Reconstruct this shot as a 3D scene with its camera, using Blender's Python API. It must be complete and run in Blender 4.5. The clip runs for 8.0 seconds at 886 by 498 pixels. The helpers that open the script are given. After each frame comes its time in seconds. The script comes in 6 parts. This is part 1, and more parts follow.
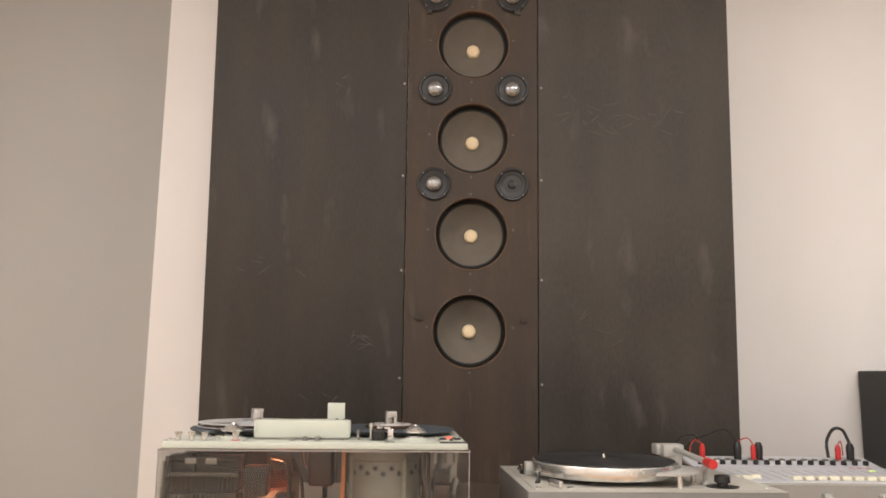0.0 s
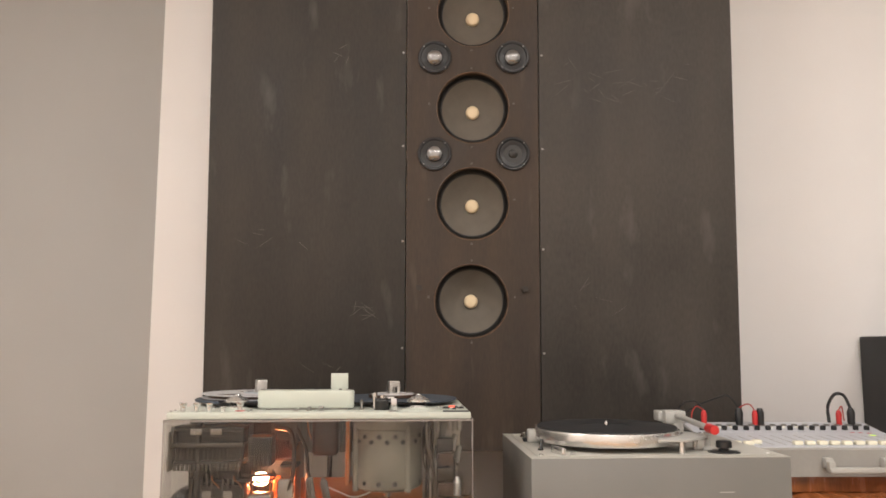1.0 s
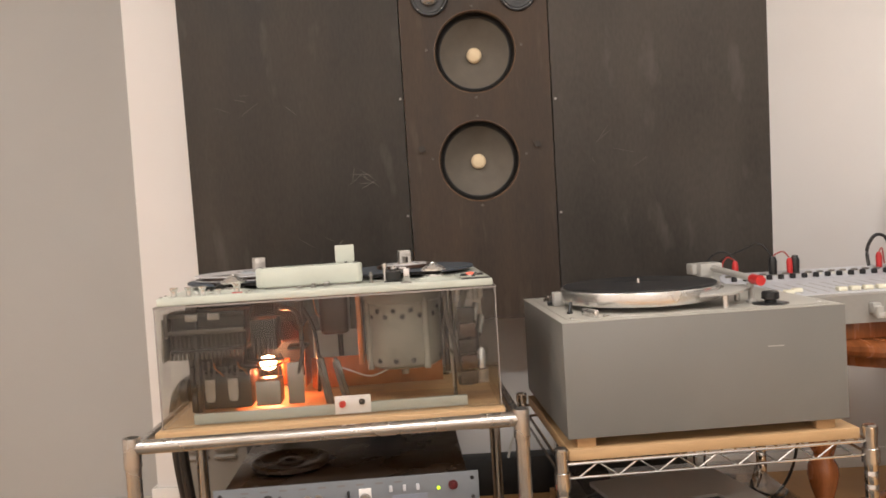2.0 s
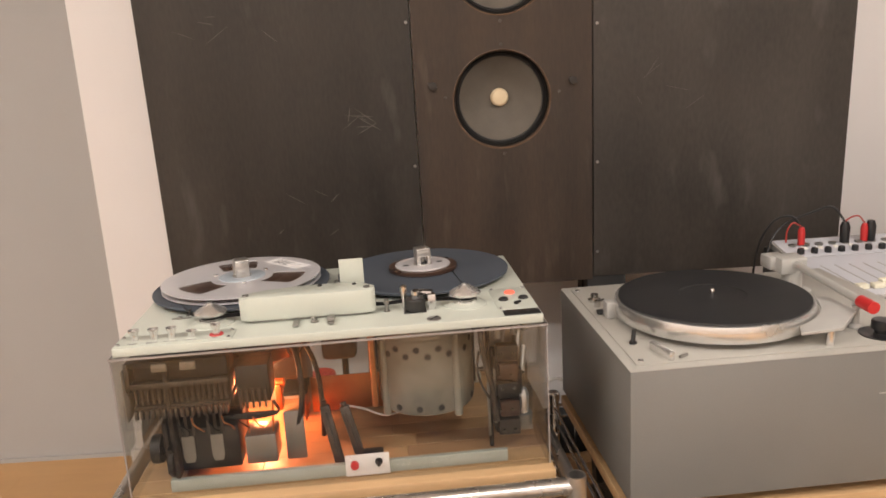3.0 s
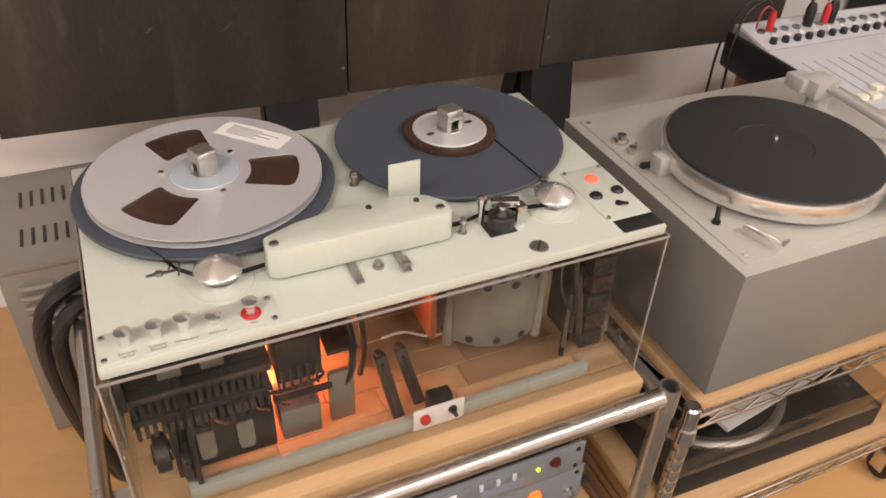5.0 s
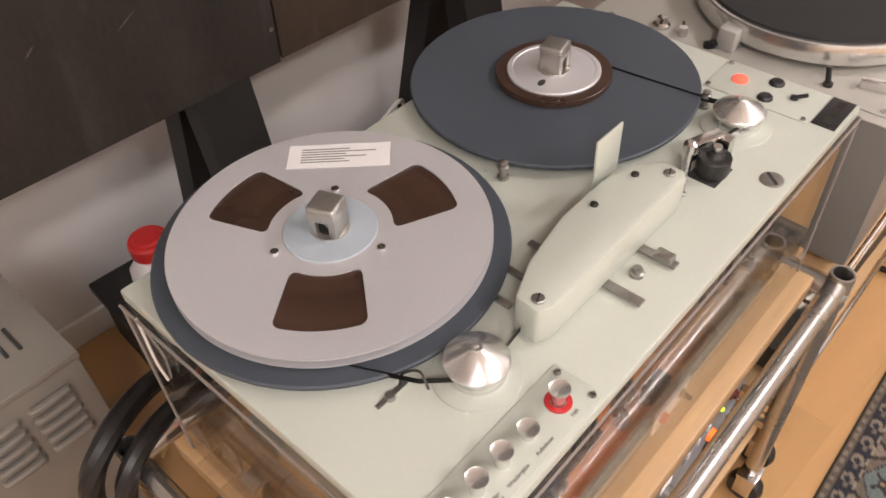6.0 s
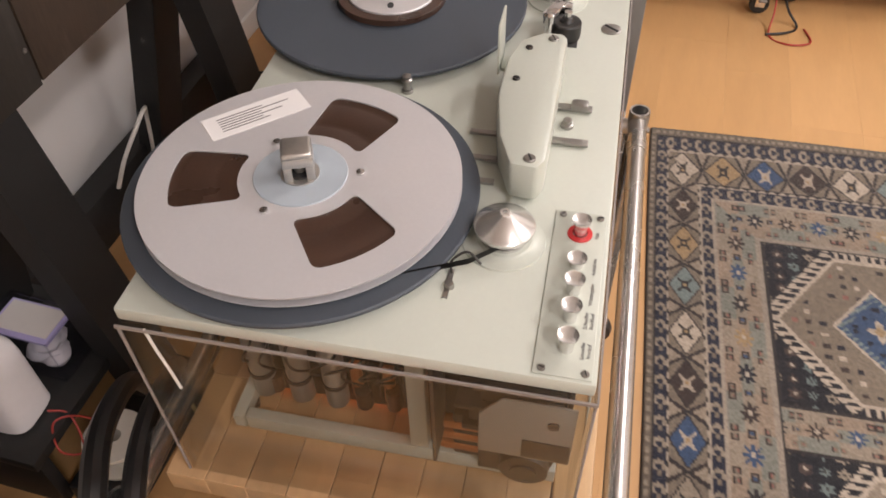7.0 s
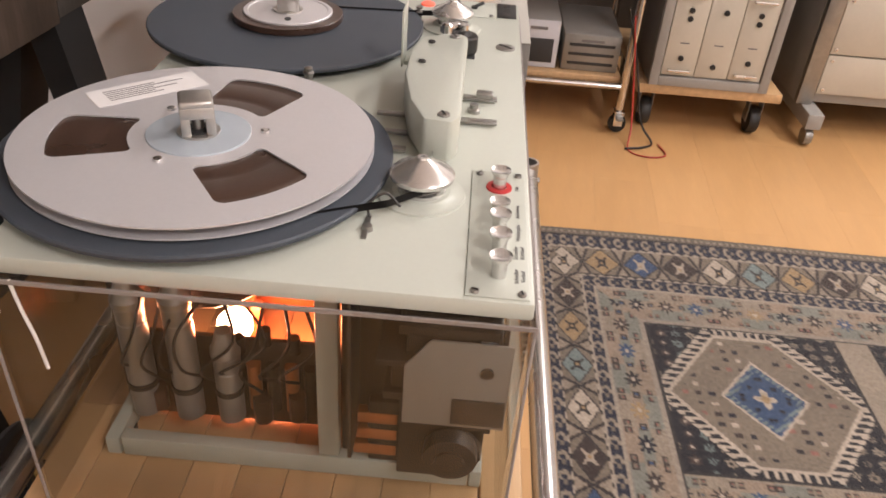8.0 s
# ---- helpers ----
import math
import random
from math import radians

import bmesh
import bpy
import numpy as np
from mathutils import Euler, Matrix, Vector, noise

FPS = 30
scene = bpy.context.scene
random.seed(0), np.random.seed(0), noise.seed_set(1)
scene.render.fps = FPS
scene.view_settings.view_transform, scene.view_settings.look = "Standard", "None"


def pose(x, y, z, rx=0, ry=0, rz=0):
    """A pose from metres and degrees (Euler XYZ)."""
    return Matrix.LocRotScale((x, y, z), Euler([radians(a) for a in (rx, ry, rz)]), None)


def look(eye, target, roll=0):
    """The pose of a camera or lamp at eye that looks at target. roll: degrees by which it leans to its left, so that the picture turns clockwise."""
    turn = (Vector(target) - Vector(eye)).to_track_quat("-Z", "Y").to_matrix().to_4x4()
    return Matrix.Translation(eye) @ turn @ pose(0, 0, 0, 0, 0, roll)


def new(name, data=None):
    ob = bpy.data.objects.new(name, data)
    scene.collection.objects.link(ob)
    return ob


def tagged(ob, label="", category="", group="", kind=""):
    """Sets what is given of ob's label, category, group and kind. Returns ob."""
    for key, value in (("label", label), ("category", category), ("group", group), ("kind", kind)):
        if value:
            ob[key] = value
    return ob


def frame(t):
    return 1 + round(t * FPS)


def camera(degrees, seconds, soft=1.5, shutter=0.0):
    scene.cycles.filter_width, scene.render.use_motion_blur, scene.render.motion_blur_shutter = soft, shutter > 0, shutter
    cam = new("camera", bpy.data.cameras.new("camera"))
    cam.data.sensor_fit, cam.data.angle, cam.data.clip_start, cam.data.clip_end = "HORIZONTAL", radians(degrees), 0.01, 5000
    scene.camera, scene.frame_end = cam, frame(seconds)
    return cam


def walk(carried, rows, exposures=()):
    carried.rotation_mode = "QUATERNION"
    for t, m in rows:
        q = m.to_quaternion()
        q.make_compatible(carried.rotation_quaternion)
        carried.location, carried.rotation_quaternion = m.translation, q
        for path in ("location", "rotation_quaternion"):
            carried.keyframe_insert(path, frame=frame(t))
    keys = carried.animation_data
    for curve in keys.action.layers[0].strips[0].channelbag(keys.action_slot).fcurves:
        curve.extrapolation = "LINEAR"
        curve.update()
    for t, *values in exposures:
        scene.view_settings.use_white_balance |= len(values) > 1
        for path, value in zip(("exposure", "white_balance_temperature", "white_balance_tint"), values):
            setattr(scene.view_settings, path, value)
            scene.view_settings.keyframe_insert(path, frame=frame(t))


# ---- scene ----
cam = camera(58.9, 8.0, soft=1.7)

PATH = [
    (0, (0.459, -1.627, 0.911), (0.575, 0.345, 1.223), 0.7),
    (0.5, (0.459, -1.627, 0.909), (0.573, 0.349, 1.194), 0.5),
    (1, (0.46, -1.623, 0.908), (0.573, 0.359, 1.148), 0.1),
    (1.5, (0.449, -1.579, 0.895), (0.574, 0.412, 1.026), -1.2),
    (2, (0.441, -1.434, 0.889), (0.554, 0.561, 0.805), -3.5),
    (2.2, (0.422, -1.366, 0.882), (0.517, 0.627, 0.748), -4.0),
    (3.3, (0.373, -0.998, 1.259), (0.614, 0.891, 0.648), -2.2),
    (3.5, (0.351, -0.984, 1.316), (0.696, 0.86, 0.622), -0.6),
    (4, (0.276, -0.958, 1.359), (0.735, 0.759, 0.441), 2.2),
    (4.5, (0.182, -0.755, 1.31), (0.815, 0.775, 0.187), 3.4),
    (5, (0.066, -0.552, 1.282), (0.748, 0.881, 0.065), 2.6),
    (5.2, (0.001, -0.455, 1.278), (0.755, 0.92, 0.037), 0.8),
    (6.3, (-0.154, -0.062, 1.222), (0.948, 0.745, -0.239), -3.2),
    (6.5, (-0.178, -0.026, 1.222), (0.988, 0.653, -0.254), -2.9),
    (7, (-0.308, 0.034, 1.218), (1.032, 0.337, -0.235), -1.4),
    (7.5, (-0.401, 0.033, 1.186), (1.081, 0.167, -0.149), 1.0),
    (8, (-0.386, 0.054, 1.07), (1.265, 0.081, -0.059), 4.6),
]
EXPOSURE = [(0, 0.05, 6500, 11), (2.2, 0.03, 6600, 12), (3.5, 0.03, 6800, 16), (5.2, 0.07, 6720, 17), (6.3, 0.06, 6450, 17), (8, 0.08, 6480, 18)]
walk(cam, [(t, look(eye, target, roll)) for t, eye, target, roll in PATH], EXPOSURE)

# ---- world and lights ----
world = bpy.data.worlds.new("world")
scene.world = world
world.use_nodes = True
world.node_tree.nodes["Background"].inputs[0].default_value = (1.0, 0.86, 0.72, 1)
world.node_tree.nodes["Background"].inputs[1].default_value = 0.02
scene.view_settings.exposure = 0.0


def area_lamp(name, m, sx, sy, watts, color):
    data = bpy.data.lights.new(name, "AREA")
    data.shape, data.size, data.size_y, data.energy, data.color = "RECTANGLE", sx, sy, watts, color
    ob = new(name, data)
    ob.matrix_basis = m
    return ob


# Unseen ceiling lamps, assumed; places and watts are set to balance brightness.
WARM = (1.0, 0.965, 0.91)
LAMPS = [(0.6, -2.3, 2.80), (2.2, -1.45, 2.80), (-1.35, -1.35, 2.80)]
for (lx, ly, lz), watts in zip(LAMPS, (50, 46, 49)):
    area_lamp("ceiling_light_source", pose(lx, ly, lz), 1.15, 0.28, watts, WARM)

bulb_data = bpy.data.lights.new("bulb_light_source", "POINT")
bulb_data.energy, bulb_data.color, bulb_data.shadow_soft_size = 3.4, (1.0, 0.235, 0.085), 0.012
new("bulb_light_source", bulb_data).location = (0.155, 0.224, 0.602)


# ---- materials ----
def material(name, color, rough=0.5, metal=0.0, var=0.10, scale=6.0, fine=90.0, bump=0.04, second=None, spots=0.0,
             stretch=(1, 1, 1), coat=0.0, rvar=0.12, by_object=0.0):
    """A surface with broad and fine variation in colour, gloss and relief."""
    mat = bpy.data.materials.new(name)
    mat.use_nodes = True
    n, l = mat.node_tree.nodes, mat.node_tree.links
    b = n["Principled BSDF"]
    co = n.new("ShaderNodeTexCoord")
    mp = n.new("ShaderNodeMapping")
    mp.inputs["Scale"].default_value = stretch
    l.new(co.outputs["Object"], mp.inputs[0])
    broad, grain = n.new("ShaderNodeTexNoise"), n.new("ShaderNodeTexNoise")
    broad.inputs["Scale"].default_value, broad.inputs["Detail"].default_value = scale, 5
    grain.inputs["Scale"].default_value, grain.inputs["Detail"].default_value = fine, 3
    l.new(mp.outputs[0], broad.inputs["Vector"])
    l.new(mp.outputs[0], grain.inputs["Vector"])
    add = n.new("ShaderNodeMath")
    add.operation = "MULTIPLY_ADD"
    l.new(grain.outputs[0], add.inputs[0])
    add.inputs[1].default_value = 0.35
    l.new(broad.outputs[0], add.inputs[2])
    ramp = n.new("ShaderNodeMapRange")
    ramp.inputs[1].default_value, ramp.inputs[2].default_value = 0.45, 0.9
    l.new(add.outputs[0], ramp.inputs[0])
    mix = n.new("ShaderNodeMix")
    mix.data_type = "RGBA"
    lo = second or [c * (1 - var) for c in color]
    hi = [min(1, c * (1 + var)) for c in color] if not second else color
    mix.inputs[6].default_value, mix.inputs[7].default_value = (*lo, 1), (*hi, 1)
    l.new(ramp.outputs[0], mix.inputs[0])
    out = mix.outputs[2]
    if by_object:
        info, hsv = n.new("ShaderNodeObjectInfo"), n.new("ShaderNodeHueSaturation")
        rr = n.new("ShaderNodeMapRange")
        rr.inputs[3].default_value, rr.inputs[4].default_value = 1 - by_object, 1 + by_object
        l.new(info.outputs["Random"], rr.inputs[0])
        l.new(rr.outputs[0], hsv.inputs["Value"])
        l.new(out, hsv.inputs["Color"])
        out = hsv.outputs[0]
    if spots:
        vo, gt, m2 = n.new("ShaderNodeTexNoise"), n.new("ShaderNodeMapRange"), n.new("ShaderNodeMix")
        vo.inputs["Scale"].default_value, vo.inputs["Detail"].default_value = scale * 2.3, 8
        gt.inputs[1].default_value, gt.inputs[2].default_value, gt.inputs[4].default_value = 0.60, 0.78, spots
        l.new(mp.outputs[0], vo.inputs["Vector"])
        l.new(vo.outputs[0], gt.inputs[0])
        m2.data_type = "RGBA"
        l.new(gt.outputs[0], m2.inputs[0])
        l.new(out, m2.inputs[6])
        m2.inputs[7].default_value = (*[min(1, c * 1.8 + 0.03) for c in color], 1)
        out = m2.outputs[2]
    l.new(out, b.inputs["Base Color"])
    rg = n.new("ShaderNodeMapRange")
    rg.inputs[3].default_value, rg.inputs[4].default_value = max(0.02, rough - rvar), min(1, rough + rvar)
    l.new(broad.outputs[0], rg.inputs[0])
    l.new(rg.outputs[0], b.inputs["Roughness"])
    b.inputs["Metallic"].default_value = metal
    b.inputs["Coat Weight"].default_value = coat
    if bump:
        bp = n.new("ShaderNodeBump")
        bp.inputs["Strength"].default_value, bp.inputs["Distance"].default_value = bump, 0.002
        l.new(grain.outputs[0], bp.inputs["Height"])
        l.new(bp.outputs[0], b.inputs["Normal"])
    return mat


def glass(name, tint=(1, 1, 1), rough=0.0, ior=1.45):
    """A thin clear sheet: light passes straight through, gloss rises towards grazing angles."""
    mat = bpy.data.materials.new(name)
    mat.use_nodes = True
    n, l = mat.node_tree.nodes, mat.node_tree.links
    n.remove(n["Principled BSDF"])
    clear, gloss, mix = n.new("ShaderNodeBsdfTransparent"), n.new("ShaderNodeBsdfGlossy"), n.new("ShaderNodeMixShader")
    lw, pw, fr = n.new("ShaderNodeLayerWeight"), n.new("ShaderNodeMath"), n.new("ShaderNodeMath")
    clear.inputs[0].default_value = (*tint, 1)
    gloss.inputs["Roughness"].default_value = rough
    lw.inputs["Blend"].default_value = 0.5
    pw.operation, fr.operation = "POWER", "MULTIPLY_ADD"
    pw.inputs[1].default_value = 5.0
    f0 = ((ior - 1) / (ior + 1)) ** 2
    fr.inputs[1].default_value, fr.inputs[2].default_value = 1 - f0, f0
    l.new(lw.outputs["Facing"], pw.inputs[0])
    l.new(pw.outputs[0], fr.inputs[0])
    l.new(fr.outputs[0], mix.inputs[0])
    l.new(clear.outputs[0], mix.inputs[1])
    l.new(gloss.outputs[0], mix.inputs[2])
    l.new(mix.outputs[0], n["Material Output"].inputs[0])
    return mat


def glow(name, color, strength):
    mat = bpy.data.materials.new(name)
    mat.use_nodes = True
    b = mat.node_tree.nodes["Principled BSDF"]
    b.inputs["Base Color"].default_value = (*color, 1)
    b.inputs["Emission Color"].default_value = (*color, 1)
    b.inputs["Emission Strength"].default_value = strength
    return mat


M = {
    "wall": material("white_wall_paint", (0.82, 0.80, 0.785), 0.75, var=0.02, scale=2.5, fine=220, bump=0.10),
    "grey": material("grey_wall_paint", (0.40, 0.395, 0.38), 0.7, var=0.03, scale=2.0, fine=220, bump=0.08),
    "trim": material("white_gloss_trim", (0.80, 0.78, 0.75), 0.4, var=0.02),
    "floor": material("beech_floor_board", (0.53, 0.305, 0.130), 0.36, rvar=0.05, var=0.05, scale=4, fine=24, stretch=(1, 5, 1), bump=0.006, by_object=0.045),
    "joint": material("dark_floor_joint", (0.46, 0.265, 0.112), 0.6),
    "baffle": material("black_stained_plywood", (0.0330, 0.0280, 0.0230), 0.68, var=0.46, scale=2.4, fine=55, stretch=(3, 3, 0.8), bump=0.12, spots=0.75, rvar=0.20),
    "baffle_paler": material("paler_black_brown_plywood", (0.0475, 0.0410, 0.0345), 0.68, var=0.42, scale=2.1, fine=55, stretch=(2.4, 2.4, 0.9), bump=0.12, spots=0.7, rvar=0.20),
    "brown": material("brown_stained_plywood", (0.0420, 0.0275, 0.0180), 0.66, var=0.45, scale=2.6, fine=50, stretch=(4, 4, 0.7), bump=0.08, spots=0.65, rvar=0.20),
    "scuff": material("pale_scuff", (0.085, 0.076, 0.066), 0.65, var=0.3, scale=40),
    "hole": material("lightened_wood_edge", (0.115, 0.072, 0.045), 0.40, var=0.3, scale=20),
    "rubber": material("black_rubber", (0.018, 0.017, 0.016), 0.45, var=0.15),
    "cone": material("grey_paper_cone", (0.125, 0.108, 0.088), 0.8, var=0.10, scale=30, fine=300, bump=0.12),
    "cream": material("cream_dust_cap", (0.72, 0.58, 0.38), 0.6, var=0.06, scale=30),
    "dome": material("silver_dome", (0.30, 0.30, 0.30), 0.22, metal=0.85, var=0.1),
    "matte": material("matte_black_paint", (0.011, 0.011, 0.011), 0.55, var=0.25),
    "deck": material("pale_green_enamel", (0.505, 0.53, 0.465), 0.33, var=0.035, scale=4, fine=260, bump=0.02, spots=0.05),
    "deck_edge": material("pale_green_frame_paint", (0.36, 0.385, 0.345), 0.42, var=0.06),
    "platter": material("blue_grey_platter_felt", (0.055, 0.066, 0.082), 0.6, var=0.06, scale=8, fine=400, bump=0.06),
    "alu": material("satin_aluminium", (0.69, 0.68, 0.695), 0.42, metal=0.5, var=0.04, scale=5, fine=300, bump=0.02),
    "bright": material("turned_aluminium", (0.74, 0.73, 0.71), 0.24, metal=0.85, var=0.05, scale=9, fine=200, bump=0.02),
    "chrome": material("chrome_plate", (0.66, 0.65, 0.64), 0.16, metal=1.0, var=0.10, scale=12, bump=0.0, rvar=0.08),
    "tubing": material("dull_chrome_tube", (0.52, 0.50, 0.475), 0.27, metal=0.95, var=0.04, scale=7, fine=160, bump=0.01, rvar=0.04),
    "nickel": material("satin_nickel", (0.50, 0.48, 0.45), 0.34, metal=0.85, var=0.12, scale=40, fine=200, bump=0.02),
    "lid": material("dark_brown_gloss_lid", (0.040, 0.027, 0.019), 0.28, var=0.25, scale=12, fine=200, bump=0.02),
    "steel": material("worn_steel", (0.34, 0.33, 0.31), 0.36, metal=0.9, var=0.2, scale=25, fine=160),
    "tape": material("brown_magnetic_tape", (0.050, 0.026, 0.017), 0.30, var=0.25, scale=14, fine=400, bump=0.03),
    "tapeblack": material("dark_tape_strip", (0.014, 0.012, 0.012), 0.3),
    "clear": glass("clear_tube_glass", (0.93, 0.95, 0.97), 0.05),
    "milk": material("milky_hub_plastic", (0.38, 0.43, 0.475), 0.32, var=0.06, scale=30),
    "paper": material("white_paper_label", (0.76, 0.74, 0.73), 0.7, var=0.03),
    "ink": material("grey_print", (0.16, 0.15, 0.15), 0.7),
    "red": material("red_plastic", (0.52, 0.030, 0.030), 0.35, var=0.08),
    "black": material("black_plastic", (0.015, 0.015, 0.016), 0.35, var=0.15),
    "acrylic": glass("clear_acrylic", (0.93, 0.93, 0.92), 0.03, 1.45),
    "smoke": glass("dusty_clear_acrylic", (0.90, 0.89, 0.87), 0.06, 1.45),
    "acryledge": material("frosted_acrylic_edge", (0.27, 0.24, 0.225), 0.3, var=0.05),
    "chassis": material("dark_bakelite", (0.022, 0.018, 0.015), 0.45, var=0.35, scale=25, fine=200, bump=0.1, spots=0.2),
    "motor": material("cast_grey_motor", (0.20, 0.193, 0.163), 0.42, var=0.22, scale=22, fine=160, bump=0.05, spots=0.15),
    "copper": material("copper_winding", (0.42, 0.17, 0.07), 0.4, metal=0.7, var=0.25, scale=40),
    "gunmetal": material("dark_oily_steel", (0.11, 0.10, 0.09), 0.42, metal=0.8, var=0.3, scale=30, fine=160),
    "darkred": material("dark_red_button", (0.085, 0.010, 0.012), 0.35),
    "palestrip": material("pale_blue_print", (0.20, 0.22, 0.27), 0.5),
    "zinc": material("zinc_sheet", (0.30, 0.295, 0.28), 0.35, metal=0.7, var=0.12, scale=18),
    "pine": material("pine_board", (0.50, 0.32, 0.165), 0.45, var=0.12, scale=5, fine=60, stretch=(1, 12, 12), bump=0.03),
    "stave_dark": material("dark_butcher_block_stave", (0.35, 0.205, 0.11), 0.40, var=0.18, scale=6, fine=80, stretch=(1, 10, 10), bump=0.02, by_object=0.2),
    "stave": material("butcher_block_stave", (0.47, 0.295, 0.15), 0.40, var=0.14, scale=6, fine=80, stretch=(1, 10, 10), bump=0.02, by_object=0.15),
    "ttbox": material("grey_hammered_box_paint", (0.182, 0.177, 0.165), 0.40, var=0.08, scale=3, fine=420, bump=0.08, spots=0.05),
    "tttop": material("beige_grey_plate_paint", (0.405, 0.39, 0.35), 0.38, var=0.04, scale=4, fine=400, bump=0.03),
    "arm": material("grey_tonearm_paint", (0.42, 0.41, 0.385), 0.35, var=0.05),
    "mat": material("black_rubber_record_mat", (0.016, 0.016, 0.017), 0.62, var=0.10, scale=6, fine=500, bump=0.05),
    "mixer": material("light_grey_mixer_panel", (0.54, 0.55, 0.59), 0.42, var=0.04),
    "mixcase": material("grey_mixer_case", (0.30, 0.29, 0.27), 0.45, var=0.08),
    "white": material("white_plastic", (0.78, 0.76, 0.70), 0.4, var=0.03),
    "ivory": material("ivory_fader_cap", (0.80, 0.76, 0.60), 0.4, var=0.04),
    "slot": material("dark_slot", (0.03, 0.03, 0.03), 0.6),
    "walnut": material("red_brown_varnished_wood", (0.26, 0.085, 0.028), 0.25, var=0.3, scale=7, fine=60, stretch=(8, 1, 1), coat=0.3),
    "bluegrey": material("blue_grey_panel_paint", (0.17, 0.185, 0.205), 0.42, var=0.05),
    "greybox": material("grey_sheet_steel_paint", (0.235, 0.215, 0.19), 0.45, var=0.08, scale=6, fine=300, bump=0.04),
    "darkgrey": material("dark_grey_steel", (0.15, 0.145, 0.14), 0.5, var=0.1),
    "beige": material("beige_module_panel", (0.50, 0.46, 0.38), 0.45, var=0.05),
    "cable": material("black_cable_rubber", (0.014, 0.013, 0.013), 0.4, var=0.15),
    "wirewhite": material("white_wire", (0.72, 0.70, 0.66), 0.4),
    "ochrewire": material("yellow_wire", (0.45, 0.36, 0.12), 0.4),
    "wirered": material("red_wire", (0.40, 0.04, 0.03), 0.4),
    "milkjug": material("milky_bottle_plastic", (0.82, 0.80, 0.82), 0.35, var=0.04),
    "violet": material("violet_label", (0.52, 0.48, 0.80), 0.5, var=0.1),
    "clearbox": glass("clear_box_plastic", (0.90, 0.90, 0.93), 0.1, 1.45),
    "bulb": glow("glowing_bulb", (1.0, 0.52, 0.27), 60.0),
    "lamp_red": glow("red_signal_lamp", (1.0, 0.15, 0.09), 0.5),
    "lamp_orange": glow("orange_signal_lamp", (1.0, 0.13, 0.012), 1.3),
    "lamp_green": glow("yellow_green_led", (0.5, 0.75, 0.03), 1.2),
}


# ---- building helpers ----
def box(bm, x0, x1, y0, y1, z0, z1, bev=0.0, seg=2, m=None):
    mat = Matrix.Translation(((x0 + x1) / 2, (y0 + y1) / 2, (z0 + z1) / 2)) @ Matrix.Diagonal((x1 - x0, y1 - y0, z1 - z0, 1))
    g = bmesh.ops.create_cube(bm, size=1, matrix=(m @ mat) if m else mat)
    if bev:
        edges = list({e for v in g["verts"] for e in v.link_edges})
        bmesh.ops.bevel(bm, geom=edges, offset=bev, segments=seg, affect="EDGES", profile=0.5)
    return bm


def lathe(bm, profile, c=(0, 0, 0), n=40, m=None):
    """Turns (radius, height) pairs about z."""
    rings = []
    base = Matrix.Translation(c) @ (m or Matrix.Identity(4))
    for r, z in profile:
        if r < 1e-5:
            rings.append([bm.verts.new(base @ Vector((0, 0, z)))])
        else:
            rings.append([bm.verts.new(base @ Vector((r * math.cos(2 * math.pi * k / n), r * math.sin(2 * math.pi * k / n), z))) for k in range(n)])
    for a, b in zip(rings, rings[1:]):
        for k in range(n):
            j = (k + 1) % n
            if len(a) == 1 and len(b) > 1:
                bm.faces.new((a[0], b[k], b[j])[::-1])
            elif len(b) == 1 and len(a) > 1:
                bm.faces.new((a[k], a[j], b[0]))
            elif len(a) > 1:
                bm.faces.new((a[k], a[j], b[j], b[k]))
    return bm


def rod(bm, a, b, r, n=14, cap=True):
    a, b = Vector(a), Vector(b)
    d = b - a
    m = Matrix.Translation(a) @ d.to_track_quat("Z", "Y").to_matrix().to_4x4()
    prof = [(r, 0), (r, d.length)]
    if cap:
        prof = [(0, 0)] + prof + [(0, d.length)]
    return lathe(bm, prof, (0, 0, 0), n, m)


def hose(bm, pts, r, n=10, steps=8):
    """A tube along a smooth curve through the points."""
    P = [Vector(p) for p in pts]
    P = [2 * P[0] - P[1]] + P + [2 * P[-1] - P[-2]]
    path = []
    for i in range(1, len(P) - 2):
        for s in range(steps):
            t = s / steps
            a, b, c, d = P[i - 1 : i + 3]
            path.append(0.5 * (2 * b + (c - a) * t + (2 * a - 5 * b + 4 * c - d) * t * t + (3 * b - a - 3 * c + d) * t ** 3))
    path.append(P[-2])
    rings = []
    for i, p in enumerate(path):
        d = (path[min(i + 1, len(path) - 1)] - path[max(i - 1, 0)]).normalized()
        u = d.cross(Vector((0.13, 0.21, 0.97))).normalized()
        v = d.cross(u)
        rings.append([bm.verts.new(p + r * (math.cos(2 * math.pi * k / n) * u + math.sin(2 * math.pi * k / n) * v)) for k in range(n)])
    for a, b in zip(rings, rings[1:]):
        for k in range(n):
            bm.faces.new((a[k], b[k], b[(k + 1) % n], a[(k + 1) % n]))
    bm.faces.new(rings[0])
    bm.faces.new(rings[-1][::-1])
    return bm


